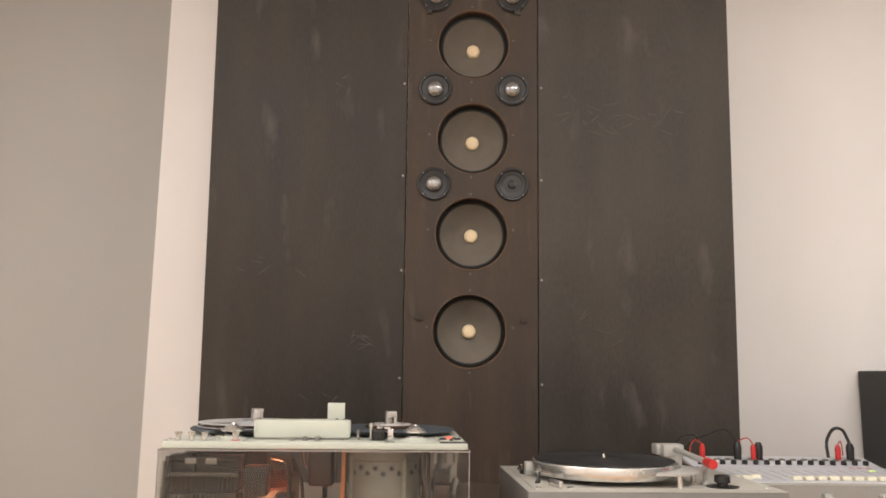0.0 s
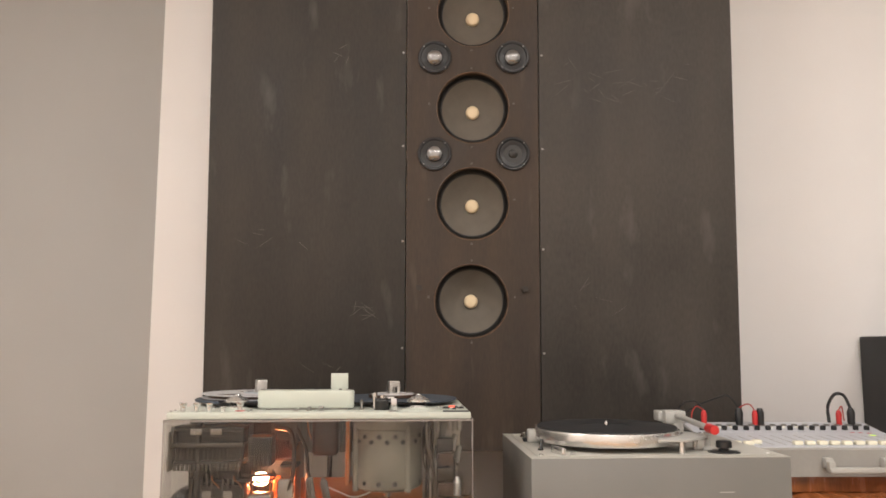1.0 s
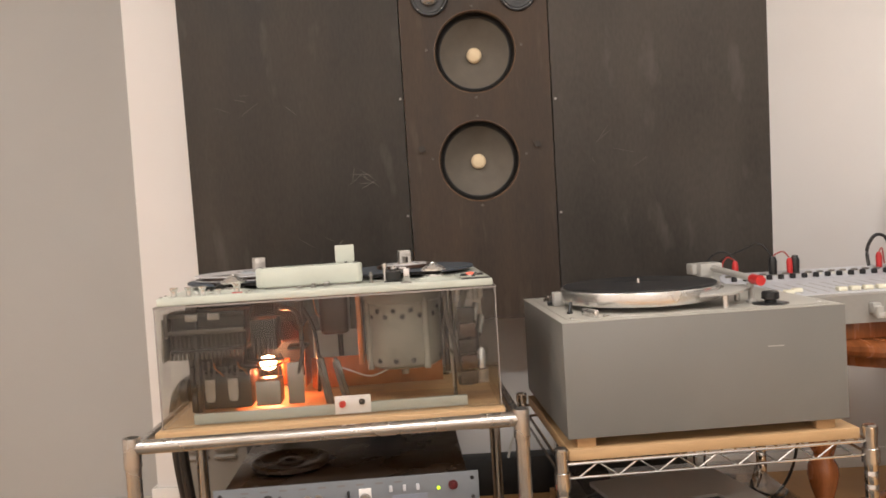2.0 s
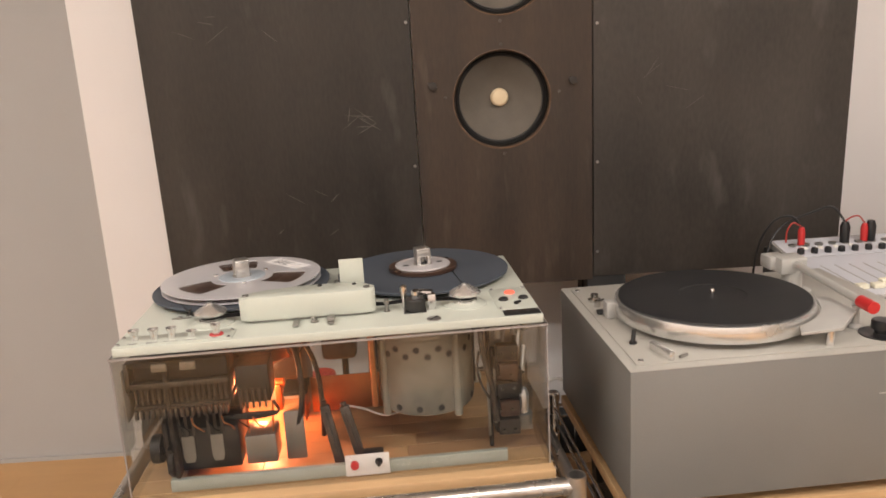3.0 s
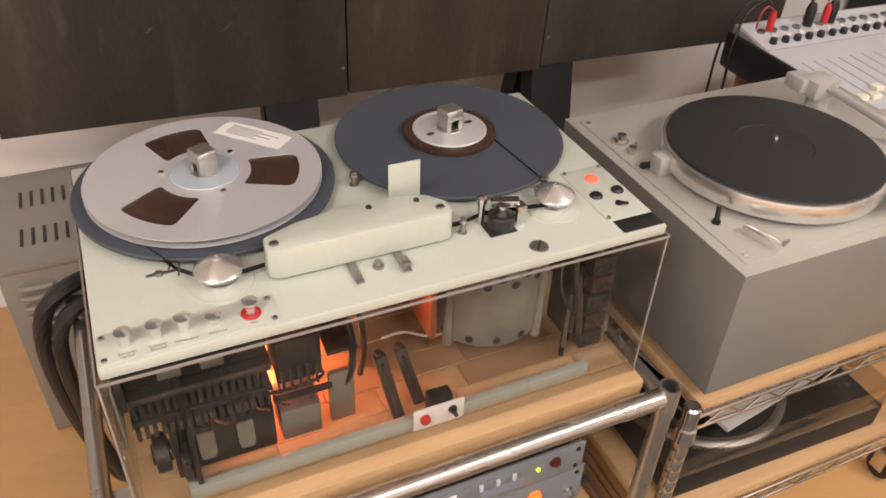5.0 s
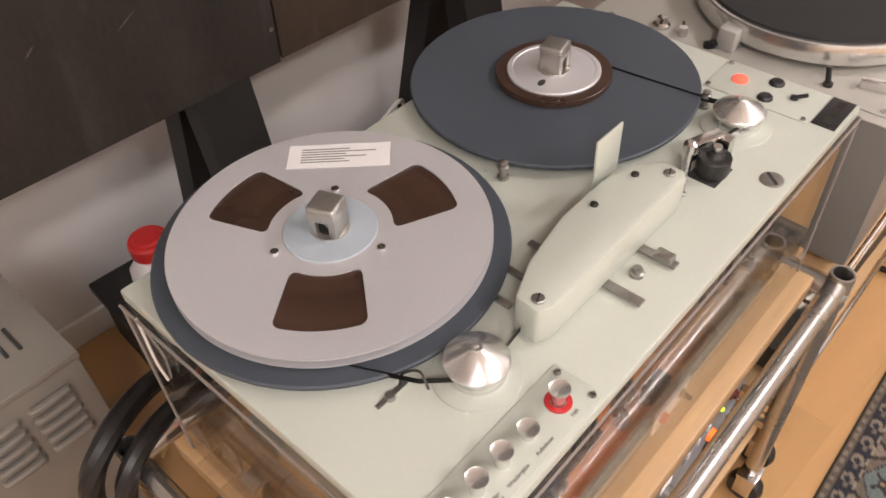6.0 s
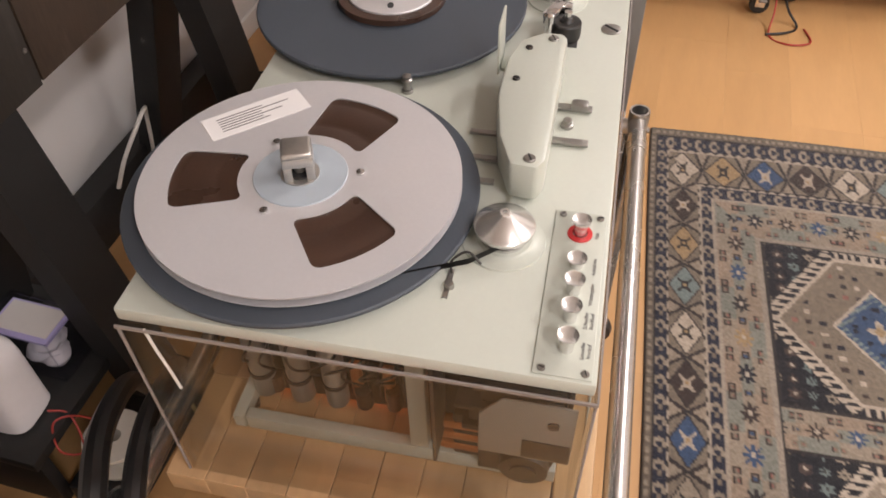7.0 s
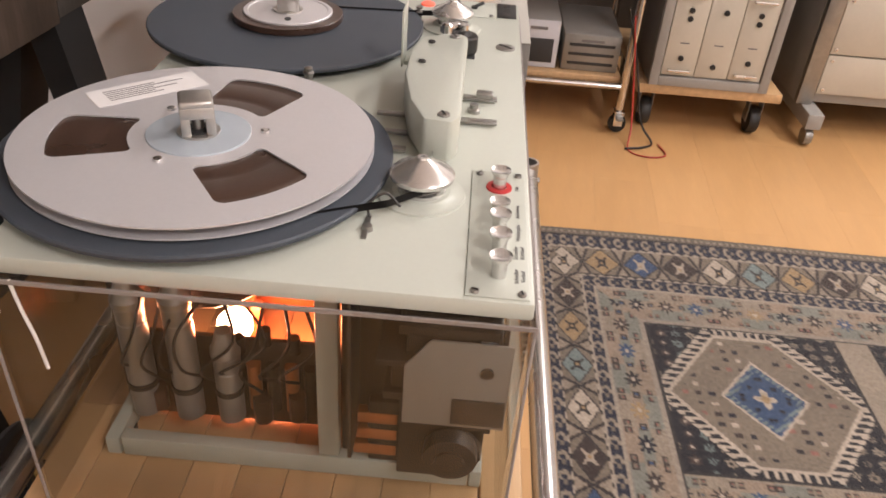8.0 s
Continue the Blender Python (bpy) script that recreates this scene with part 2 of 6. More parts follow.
def prism(bm, pts, z0, z1, bev=0.0, m=None):
    """An upright block over a polygon, given counter-clockwise."""
    m = m or Matrix.Identity(4)
    lo = [bm.verts.new(m @ Vector((x, y, z0))) for x, y in pts]
    hi = [bm.verts.new(m @ Vector((x, y, z1))) for x, y in pts]
    k = len(pts)
    new_faces = [bm.faces.new(lo[::-1]), bm.faces.new(hi)]
    new_faces += [bm.faces.new((lo[i], lo[(i + 1) % k], hi[(i + 1) % k], hi[i])) for i in range(k)]
    if bev:
        bmesh.ops.bevel(bm, geom=list({e for f in new_faces for e in f.edges}), offset=bev, segments=2, affect="EDGES", profile=0.5)
    return bm


def mesh_of(name, bm, mat, smooth=True):
    bmesh.ops.recalc_face_normals(bm, faces=bm.faces)
    me = bpy.data.meshes.new(name)
    bm.to_mesh(me)
    bm.free()
    me.materials.append(mat)
    if smooth:
        me.polygons.foreach_set("use_smooth", [True] * len(me.polygons))
        me.set_sharp_from_angle(angle=radians(32))
    return me


def thing(name, m, label, category, group="", kind=""):
    ob = new(name)
    ob.empty_display_size = 0.1
    ob.matrix_basis = m
    return tagged(ob, label, category, group, kind)


def part(name, bm, mat, parent, label=""):
    ob = new(name, mesh_of(name, bm, mat))
    ob.parent = parent
    if label:
        tagged(ob, label)
    return ob


def again(ob, m, parent=None):
    """Another part on the same mesh, moved by m within its thing."""
    o = ob.copy()
    scene.collection.objects.link(o)
    o.parent = parent or ob.parent
    o.matrix_basis = m @ ob.matrix_basis
    return o


def single(name, bm, mat, m, label, category, group="", kind=""):
    ob = new(name, mesh_of(name, bm, mat))
    ob.matrix_basis = m
    return tagged(ob, label, category, group, kind)


def B():
    return bmesh.new()


def shift(x=0, y=0, z=0):
    return Matrix.Translation((x, y, z))


# the room stands turned a little against the trolleys
ROOM = pose(0.69, 0.768, 0, 0, 0, -3.8)
I4 = Matrix.Identity(4)


# ---- structure ----
def structure(name, bm, mat, m=I4, label=""):
    ob = new(name, mesh_of(name, bm, mat))
    ob.matrix_basis = m
    return tagged(ob, label, "", "", "structure")


structure("floor", box(B(), -2.6, 3.4, -4.2, 1.0, -0.12, -0.0012), M["joint"], ROOM, "light beech plank floor")
structure("ceiling", box(B(), -2.8, 3.6, -4.3, 0.9, 2.85, 2.97), M["wall"], ROOM, "plain white ceiling")
W0 = 0.305
structure("wall_north", box(B(), -1.105, 3.5, W0, W0 + 0.25, 0, 2.85, 0.004), M["wall"], ROOM, "plain white painted wall behind the baffle")
structure("wall_recess", box(B(), -2.7, -1.108, W0 + 0.085, W0 + 0.25, 0, 2.85), M["grey"], ROOM, "grey painted wall set back in a recess")
structure("wall_east", box(B(), 3.0, 3.25, -4.2, W0 - 0.003, 0, 2.85), M["wall"], ROOM, "plain white painted wall")
structure("wall_west", box(B(), -2.75, -2.5, -4.2, W0 + 0.08, 0, 2.85), M["wall"], ROOM, "plain white painted wall")
structure("wall_south", box(B(), -2.5, 2.995, -4.25, -4.0, 0, 2.85), M["wall"], ROOM, "plain white painted wall")
structure("baseboard_north", box(B(), -1.115, 3.0, W0 - 0.013, W0 - 0.001, 0.0, 0.062, 0.003), M["trim"], ROOM, "low white baseboard along the wall")
structure("baseboard_return", box(B(), -1.120, -1.109, W0 - 0.013, W0 + 0.083, 0.0, 0.062, 0.003), M["trim"], ROOM, "low white baseboard on the wall end")
structure("trim_recess", box(B(), -2.5, -1.122, W0 + 0.075, W0 + 0.0835, 0.0, 0.012), M["grey"], ROOM, "thin grey strip at the foot of the recess")


# ---- loudspeaker baffle ----
def hole_cell(bm, u0, u1, z0, z1, c, r, depth, n=48):
    """A panel piece with a round hole through it, front at v = 0."""
    cu, cz = c
    angs = sorted([2 * math.pi * k / n for k in range(n)] + [math.atan2(z - cz, u - cu) % (2 * math.pi) for u in (u0, u1) for z in (z0, z1)])
    front, back, edge, edgeb = [], [], [], []
    for a in angs:
        ca, sa = math.cos(a), math.sin(a)
        t = min((((u1 if ca > 0 else u0) - cu) / ca) if abs(ca) > 1e-9 else 9, (((z1 if sa > 0 else z0) - cz) / sa) if abs(sa) > 1e-9 else 9)
        front.append(bm.verts.new((cu + (r + 0.003) * ca, 0, cz + (r + 0.003) * sa)))
        back.append(bm.verts.new((cu + r * ca, 0.003, cz + r * sa)))
        edge.append(bm.verts.new((cu + t * ca, 0, cz + t * sa)))
        edgeb.append(bm.verts.new((cu + r * ca, depth, cz + r * sa)))
    k = len(angs)
    for i in range(k):
        j = (i + 1) % k
        bm.faces.new((front[i], front[j], edge[j], edge[i]))
        bm.faces.new((front[i], back[i], back[j], front[j]))
        bm.faces.new((back[i], edgeb[i], edgeb[j], back[j]))


def speaker_baffle():
    t = thing("loudspeaker_baffle", ROOM @ shift(0, 0, 0.585) @ pose(0, 0, 0, 2.2) @ shift(0, 0, -0.585), "tall dark stained plywood baffle with a column of loudspeaker drivers", "loudspeaker")
    Z0, Z1 = 0.590, 2.42
    # The right panel has a paler base colour than the left.
    for u0, u1, za, mat in ((-0.818, -0.2085, 0.585, "baffle"), (0.2035, 0.802, 0.597, "baffle_paler")):
        part("side_panel", box(B(), u0, u1, 0.0, 0.028, za, Z1, 0.002), M[mat], t, "scuffed black-brown plywood side panel")
    bm = B()
    u0, u1, cu = -0.2055, 0.2005, -0.006
    woof = [1.037, 1.336, 1.636, 1.941]
    OFF = dict(zip(woof, (-0.001, 0.003, 0.005, 0.006)))
    cuts = [0.886] + [(a + b) / 2 for a, b in zip(woof, woof[1:])] + [2.092]
    cells = list(zip(woof, cuts, cuts[1:]))
    for w, a, b in cells:
        hole_cell(bm, u0, u1, a, b, (cu + OFF[w], w), 0.110, 0.028)
    box(bm, u0, u1, 0, 0.028, Z0, cells[0][1])
    box(bm, u0, u1, 0, 0.028, cells[-1][2], Z1)
    bmesh.ops.remove_doubles(bm, verts=bm.verts, dist=1e-5)
    part("centre_panel", bm, M["brown"], t, "worn brown plywood panel with round driver openings")
    turn = Matrix.Rotation(radians(90), 4, "X")  # lathe axis to the front
    first = None
    for w in woof:
        if first is None:
            wf = part("woofer", lathe(B(), [(0.1235, -0.0305), (0.1235, -0.030), (0.1105, -0.030), (0.1095, -0.0275), (0.1075, -0.0262), (0.1060, -0.0290), (0.1045, -0.0275), (0.1025, -0.0270), (0.1010, -0.0300), (0.0995, -0.0285), (0.0975, -0.0290), (0.0960, -0.0325), (0.1235, -0.0305)], (0, 0, 0), 56, turn), M["rubber"], t, "round paper cone driver with a black surround")
            wf.matrix_basis = shift(cu + OFF[w], 0, w)
            cone = [(0.096 - 0.075 * s, -0.0325 - 0.041 * (1 - (1 - s) ** 1.5)) for s in [k / 8 for k in range(9)]]
            # The edge ring's colour is lightened to stand for its lit rim.
            part("routed_edge", lathe(B(), [(0.1138, 0.0003), (0.1128, 0.0007), (0.1098, -0.0028), (0.1095, -0.0110)], (0, 0, 0), 56, turn), M["hole"], wf, "brown wood edge round the driver opening, lightened as a lit rim")
            part("cone", lathe(B(), cone, (0, 0, 0), 56, turn), M["cone"], wf, "grey-beige paper cone")
            part("dust_cap", lathe(B(), [(0.0215, -0.0715), (0.021, -0.064), (0.017, -0.059), (0.009, -0.0565), (0, -0.056)], (0, 0, 0), 32, turn), M["cream"], wf, "cream dust cap")
            first = wf
        else:
            wf = again(first, shift(OFF[w] - OFF[woof[0]], 0, w - woof[0]))
            for ch in first.children:
                c = ch.copy()
                scene.collection.objects.link(c)
                c.parent = wf
    for zt in (1.490, 1.794, 2.098):
        for ut, dark in ((-0.120, False), (0.122, zt < 1.6)):
            ring = [(0.052, 0.0005), (0.052, 0.006), (0.049, 0.0085), (0.045, 0.008), (0.041, 0.003), (0.034, 0.0025), (0.031, 0.001), (0.027, 0.0006)]
            tw = part("tweeter", lathe(B(), ring, (0, 0, 0), 40, turn), M["black"], t, "small round tweeter with a dark cone" if dark else "small round tweeter with a silver dome")
            tw.matrix_basis = shift(ut, -0.0005, zt)
            prof = [(0.027, 0.0008), (0.0255, 0.006), (0.021, 0.0115), (0.012, 0.0155), (0, 0.017)] if not dark else [(0.027, 0.0008), (0.014, 0.0012), (0.012, 0.005), (0.006, 0.008), (0, 0.0085)]
            part("dome", lathe(B(), prof, (0, 0, 0), 32, turn), M["dome"] if not dark else M["rubber"], tw)
            for k in range(4):
                a = radians(45 + 90 * k)
                part("flange_screw", lathe(B(), [(0.0022, 0.0079), (0.0018, 0.0095), (0, 0.0097)], (0.0465 * math.cos(a), 0, 0.0465 * math.sin(a)), 8, turn), M["steel"], tw)
    seam = [(-0.2165, z) for z in (0.645, 0.895, 1.22, 1.515, 1.81, 2.11)] + [(0.2125, z) for z in (0.66, 0.88, 1.195, 1.505, 1.80, 2.11)]
    near = [(cu, w + s * 0.124) for w in woof for s in (-1, 1)] + [(cu + s * 0.131, w + 0.012) for w in woof for s in (-1, 1)]
    for places, mat, lab in ((seam, M["steel"], "small bright round-head screw"), (near, M["gunmetal"], "small dark round-head screw")):
        scr = part("panel_screw", lathe(B(), [(0.0038, 0.0003), (0.0036, 0.0014), (0.0022, 0.0017), (0.0018, 0.0006), (0, 0.0006)], (0, 0, 0), 12, turn), mat, t, lab)
        (u00, z00), rest = places[0], places[1:]
        scr.matrix_basis = shift(u00, 0, z00)
        for u, z in rest:
            again(scr, shift(u - u00, 0, z - z00))
    for u, z in ((-0.165, 1.077), (0.156, 1.073), (-0.142, 2.047), (0.137, 2.045)):
        bm = B()
        lathe(bm, [(0.005, 0.0002), (0.005, 0.006), (0.009, 0.007), (0.009, 0.010), (0, 0.011)], (u, 0, z), 10, turn)
        box(bm, u - 0.012, u + 0.012, -0.010, -0.006, z - 0.002, z + 0.002, m=Matrix.Translation((u, 0, z)) @ Matrix.Rotation(0.6, 4, "Y") @ Matrix.Translation((-u, 0, -z)))
        part("wing_bolt", bm, M["chassis"], t, "small dark wing bolt")
    # scuffs and scratches in the stain
    random.seed(17)
    marks = [(-0.339, 1.005, 9, 0.05), (-0.43, 1.80, 4, 0.09), (0.47, 1.72, 26, 0.40), (-0.60, 1.25, 5, 0.3), (0.40, 1.05, 5, 0.35), (-0.55, 0.80, 5, 0.3)]
    for cu0, cz0, cnt, spread in marks:
        for k in range(cnt):
            u, z = cu0 + random.uniform(-1, 1) * spread * 0.5, cz0 + random.uniform(-1, 1) * min(spread, 0.14) * 0.45
            L, a = random.uniform(0.006, 0.035), random.uniform(-60, 60) + (0 if spread > 0.1 else 20)
            if not (-0.80 < u < -0.24 or 0.24 < u < 0.78):
                continue
            w = random.uniform(0.0006, 0.0016)
            part("scuff", prism(B(), [(-L, 0), (-L * 0.3, -w), (L * 0.5, -w * 0.7), (L, 0), (L * 0.4, w), (-L * 0.4, w * 0.6)], 0.0002, 0.0007, 0, shift(u, 0, z) @ pose(0, 0, 0, 90, 0, 0) @ pose(0, 0, 0, 0, 0, a)), M["scuff"], t)
    # trestle legs
    for u in (-0.315, 0.235):
        for top, foot, nm in (((0.045, 0.66), (-0.09, 0.0), "front_leg"), ((0.075, 0.66), (0.215, 0.0), "rear_leg")):
            bm = B()
            (va, za), (vb, zb) = top, foot
            w = 0.047
            poly = [(va - 0.028, za), (va + 0.028, za), (vb + 0.028, zb), (vb - 0.028, zb)]
            lo = [bm.verts.new((u - w, v, z)) for v, z in poly]
            hi = [bm.verts.new((u + w, v, z)) for v, z in poly]
            bm.faces.new(lo), bm.faces.new(hi[::-1])
            for i in range(4):
                bm.faces.new((lo[i], hi[i], hi[(i + 1) % 4], lo[(i + 1) % 4]))
            part(nm, bm, M["matte"], t, "slanting black wooden trestle leg")
        part("cross_bar", box(B(), u - 0.047, u + 0.047, 0.029, 0.11, 0.655, 0.72, 0.002), M["matte"], t)
    return t


speaker_baffle()


# ---- black plinth with bottle, box and tape spool ----
def low_bench():
    t = thing("low_bench", ROOM, "low black wooden bench on the floor under the baffle", "bench")
    part("top_board", box(B(), -0.566, -0.250, -0.036, 0.275, 0.128, 0.150, 0.003), M["matte"], t, "black bench top")
    for u in (-0.556, -0.282):
        part("side_board", box(B(), u, u + 0.022, -0.028, 0.270, 0.0, 0.1275, 0.002), M["matte"], t)
    part("back_board", box(B(), -0.5335, -0.2825, 0.245, 0.265, 0.0, 0.1275, 0.002), M["matte"], t)
    part("step_board", box(B(), -0.545, -0.262, -0.150, -0.037, 0.0, 0.045, 0.003), M["matte"], t, "low black step board")


low_bench()
single("floor_beam", box(B(), -0.247, 0.60, 0.225, 0.285, 0.0, 0.12, 0.003), M["matte"], ROOM, "long black wooden beam along the wall", "beam")


def bottle():
    t = thing("plastic_bottle", ROOM @ pose(-0.489, 0.051, 0.15, 0, 0, 2), "milky white plastic bottle with a red screw cap", "bottle")
    bm = B()
    sec = [(0.039, 0.045, 0.0), (0.043, 0.049, 0.006), (0.043, 0.049, 0.125), (0.041, 0.046, 0.148), (0.032, 0.034, 0.172), (0.026, 0.026, 0.180), (0.026, 0.026, 0.193)]
    rings = []
    for a, b, z in sec:
        p = 4.0 if z < 0.15 else 2.2
        rings.append([bm.verts.new((a * math.copysign(abs(math.cos(q)) ** (2 / p), math.cos(q)), b * math.copysign(abs(math.sin(q)) ** (2 / p), math.sin(q)), z)) for q in [2 * math.pi * k / 32 for k in range(32)]])
    for r0, r1 in zip(rings, rings[1:]):
        for k in range(32):
            bm.faces.new((r0[k], r0[(k + 1) % 32], r1[(k + 1) % 32], r1[k]))
    bm.faces.new(rings[0][::-1]), bm.faces.new(rings[-1])
    part("body", bm, M["milkjug"], t)
    bm = lathe(B(), [(0, 0.191), (0.0335, 0.191), (0.034, 0.213), (0.031, 0.218), (0.024, 0.2185), (0.022, 0.223), (0, 0.2235)], (0, 0, 0), 40)
    part("cap", bm, M["red"], t, "ribbed red screw cap")


bottle()


def clear_box():
    t = thing("plastic_box", ROOM @ pose(-0.378, 0.064, 0.15, 0, 0, -1), "clear plastic box of small bags with a violet label", "box")
    w, d, h, s = 0.041, 0.063, 0.096, 0.0022
    bm = B()
    box(bm, -w, w, -d, d, 0, s)
    for a in (-1, 1):
        box(bm, a * w - s, a * w + s, -d, d, 0, h)
        box(bm, -w, w, a * d - s, a * d + s, 0, h)
    o = part("shell", bm, M["clearbox"], t)
    o.visible_shadow = False
    bm = B()
    random.seed(4)
    for k in range(7):
        x, y = random.uniform(-0.016, 0.016), random.uniform(-0.034, 0.034)
        lathe(bm, [(0, 0), (0.018, 0.003), (0.024, 0.015), (0.017, 0.028), (0, 0.031)], (x, y, 0.003 + 0.0068 * k), 10)
    part("bags", bm, M["milkjug"], t, "crumpled white bags")
    part("label_card", box(B(), -w + 0.006, w - 0.006, -d + 0.006, d - 0.006, h - 0.012, h - 0.008), M["violet"], t, "violet and white card")
    part("label_strip", box(B(), -w + 0.016, w - 0.010, -d + 0.014, d - 0.012, h - 0.0075, h - 0.006), M["paper"], t)


clear_box()


def tape_spool():
    t = thing("cable_spool", pose(0.217, 0.705, 0.0452, 0, 0, 0), "white plastic spool with loose red wire on the black step", "spool")
    part("flange", lathe(B(), [(0.012, 0), (0.05, 0), (0.05, 0.006), (0.022, 0.006), (0.022, 0.05), (0.05, 0.05), (0.05, 0.056), (0.012, 0.056), (0.012, 0)], (0, 0, 0), 36), M["white"], t)
    part("wire", hose(B(), [(0.02, 0.02, 0.056), (0.0, 0.05, 0.10), (-0.025, 0.07, 0.11), (-0.055, 0.05, 0.085), (-0.035, 0.03, 0.06), (0.0, 0.06, 0.10), (-0.01, 0.085, 0.12)], 0.0018, 6), M["wirered"], t, "thin loose red wire")


tape_spool()


# ---- power supply case ----
def supply_case():
    t = thing("power_supply_case", pose(-0.185, 0.683, 0), "grey sheet steel equipment case with ventilation louvres", "case")
    w, d, h = 0.186, 0.315, 0.415
    part("body", box(B(), 0, w, 0, d, 0.006, h, 0.003), M["greybox"], t)
    part("lid_rim", box(B(), -0.002, w + 0.002, -0.002, d + 0.002, h - 0.012, h + 0.001, 0.0015), M["greybox"], t)
    lv = None
    for cx in (0.055, 0.128):
        for k in range(5):
            z = h - 0.045 - 0.022 * k
            if lv is None:
                bm = B()
                hose(bm, [(-0.026, -0.001, 0), (-0.02, -0.005, 0), (0.02, -0.005, 0), (0.026, -0.001, 0)], 0.0062, 8, 3)
                lv = part("louvre", bm, M["greybox"], t, "pressed horizontal louvre")
                lv.matrix_basis = shift(cx, 0, z)
                c0, z0 = cx, z
            else:
                again(lv, shift(cx - c0, 0, z - z0))
    sl = None
    for cy in (0.085, 0.215):
        for k in range(6):
            x = 0.045 + 0.019 * k
            if sl is None:
                sl = part("top_slot", box(B(), -0.0028, 0.0028, -0.027, 0.027, 0.0, 0.0022, 0.001), M["slot"], t, "dark ventilation slot")
                sl.matrix_basis = shift(x, cy, h + 0.0012)
                x0, y0 = x, cy
            else:
                again(sl, shift(x - x0, cy - y0, 0))
    part("foot", box(B(), 0.01, w - 0.01, 0.01, d - 0.01, 0, 0.008), M["black"], t)


supply_case()


# ---- trolley with the tape recorder ----
def castor(parent, x, y):
    c = part("castor", lathe(B(), [(0, 0.0), (0.026, 0.002), (0.029, 0.012), (0.029, 0.016), (0.026, 0.026), (0, 0.028)], (x - 0.014, y, 0.030), 24, Matrix.Rotation(radians(90), 4, "Y")), M["rubber"], parent, "black rubber castor wheel")
    bm = B()
    for s in (-0.018, 0.018):
        box(bm, x + s - 0.0015, x + s + 0.0015, y - 0.014, y + 0.014, 0.026, 0.070, 0.001)
    box(bm, x - 0.02, x + 0.02, y - 0.016, y + 0.016, 0.066, 0.074, 0.002)
    rod(bm, (x, y, 0.07), (x, y, 0.10), 0.008)
    part("fork", bm, M["chrome"], c, "chrome castor fork")


def tube_trolley():
    t = thing("tube_trolley", I4, "chrome tube trolley carrying the tape recorder", "trolley")
    X, Y, top = (-0.046, 0.642), (-0.045, 0.405), 0.535
    for x in X:
        for y in Y:
            part("post", lathe(B(), [(0.011, top - 0.02), (0.0115, top), (0.0145, top), (0.0150, top - 0.003), (0.0150, top - 0.052), (0.0130, top - 0.053), (0.0130, 0.095), (0, 0.095)], (x, y, 0), 24), M["tubing"], t, "round chrome post with a collar")
            castor(t, x, y)
    for y in Y:
        part("rail", rod(B(), (X[0] + 0.008, y, 0.517), (X[1] - 0.008, y, 0.517), 0.0125, 20), M["tubing"], t, "polished chrome tube rail")
        part("rail_sleeve", rod(B(), (X[1] - 0.075, y, 0.517), (X[1] - 0.012, y, 0.517), 0.0137, 20), M["tubing"], t)
    for x in X:
        part("rail", rod(B(), (x, Y[0] + 0.008, 0.505), (x, Y[1] - 0.008, 0.505), 0.0115, 20), M["tubing"], t, "polished chrome tube rail")
    bolt = part("bolt", rod(B(), (X[1] - 0.02, Y[0] - 0.002, 0.517), (X[1] - 0.02, Y[0] - 0.0165, 0.517), 0.0042, 6), M["steel"], t)
    for z in (0.5025, 0.1890):
        for y in (0.075, 0.300):
            part("cross_bar", box(B(), X[0] - 0.002, X[1] + 0.002, y - 0.012, y + 0.012, z - 0.005, z, 0.001), M["tubing"], t, "flat metal cross bar")
    for x in X:
        part("side_bar", box(B(), x - 0.004, x + 0.004, Y[0] + 0.01, Y[1] - 0.01, 0.19, 0.205), M["tubing"], t)


tube_trolley()

# wooden boards of the trolley
REC = 0.533  # top of the block board
bb = thing("block_board", pose(-0.013, -0.022, REC - 0.030), "butcher block board of light and dark staves", "board")
random.seed(11)
part("core", box(B(), 0.001, 0.630, 0.0385, 0.3985, 0.001, 0.026), M["pine"], bb)
part("front_lip", box(B(), 0.0, 0.631, 0.0, 0.036, 0.0, 0.030, 0.003), M["pine"], bb, "pale pine front edge")
for r in range(9):
    x = 0.0
    y = 0.038 + 0.0402 * r
    while x < 0.630:
        w = min(random.uniform(0.10, 0.24), 0.631 - x)
        if 0.631 - x - w < 0.05:
            w = 0.631 - x
        part("stave", box(B(), x + 0.0003, x + w - 0.0003, y, y + 0.0396, 0.0, 0.030, 0.0006, 1), M["stave_dark"] if random.random() < 0.18 else M["stave"], bb)
        x += w
single("lower_board", box(B(), -0.03, 0.625, -0.03, 0.39, 0.1895, 0.2045, 0.002), M["pine"], I4, "plain pine shelf board on the trolley", "board")


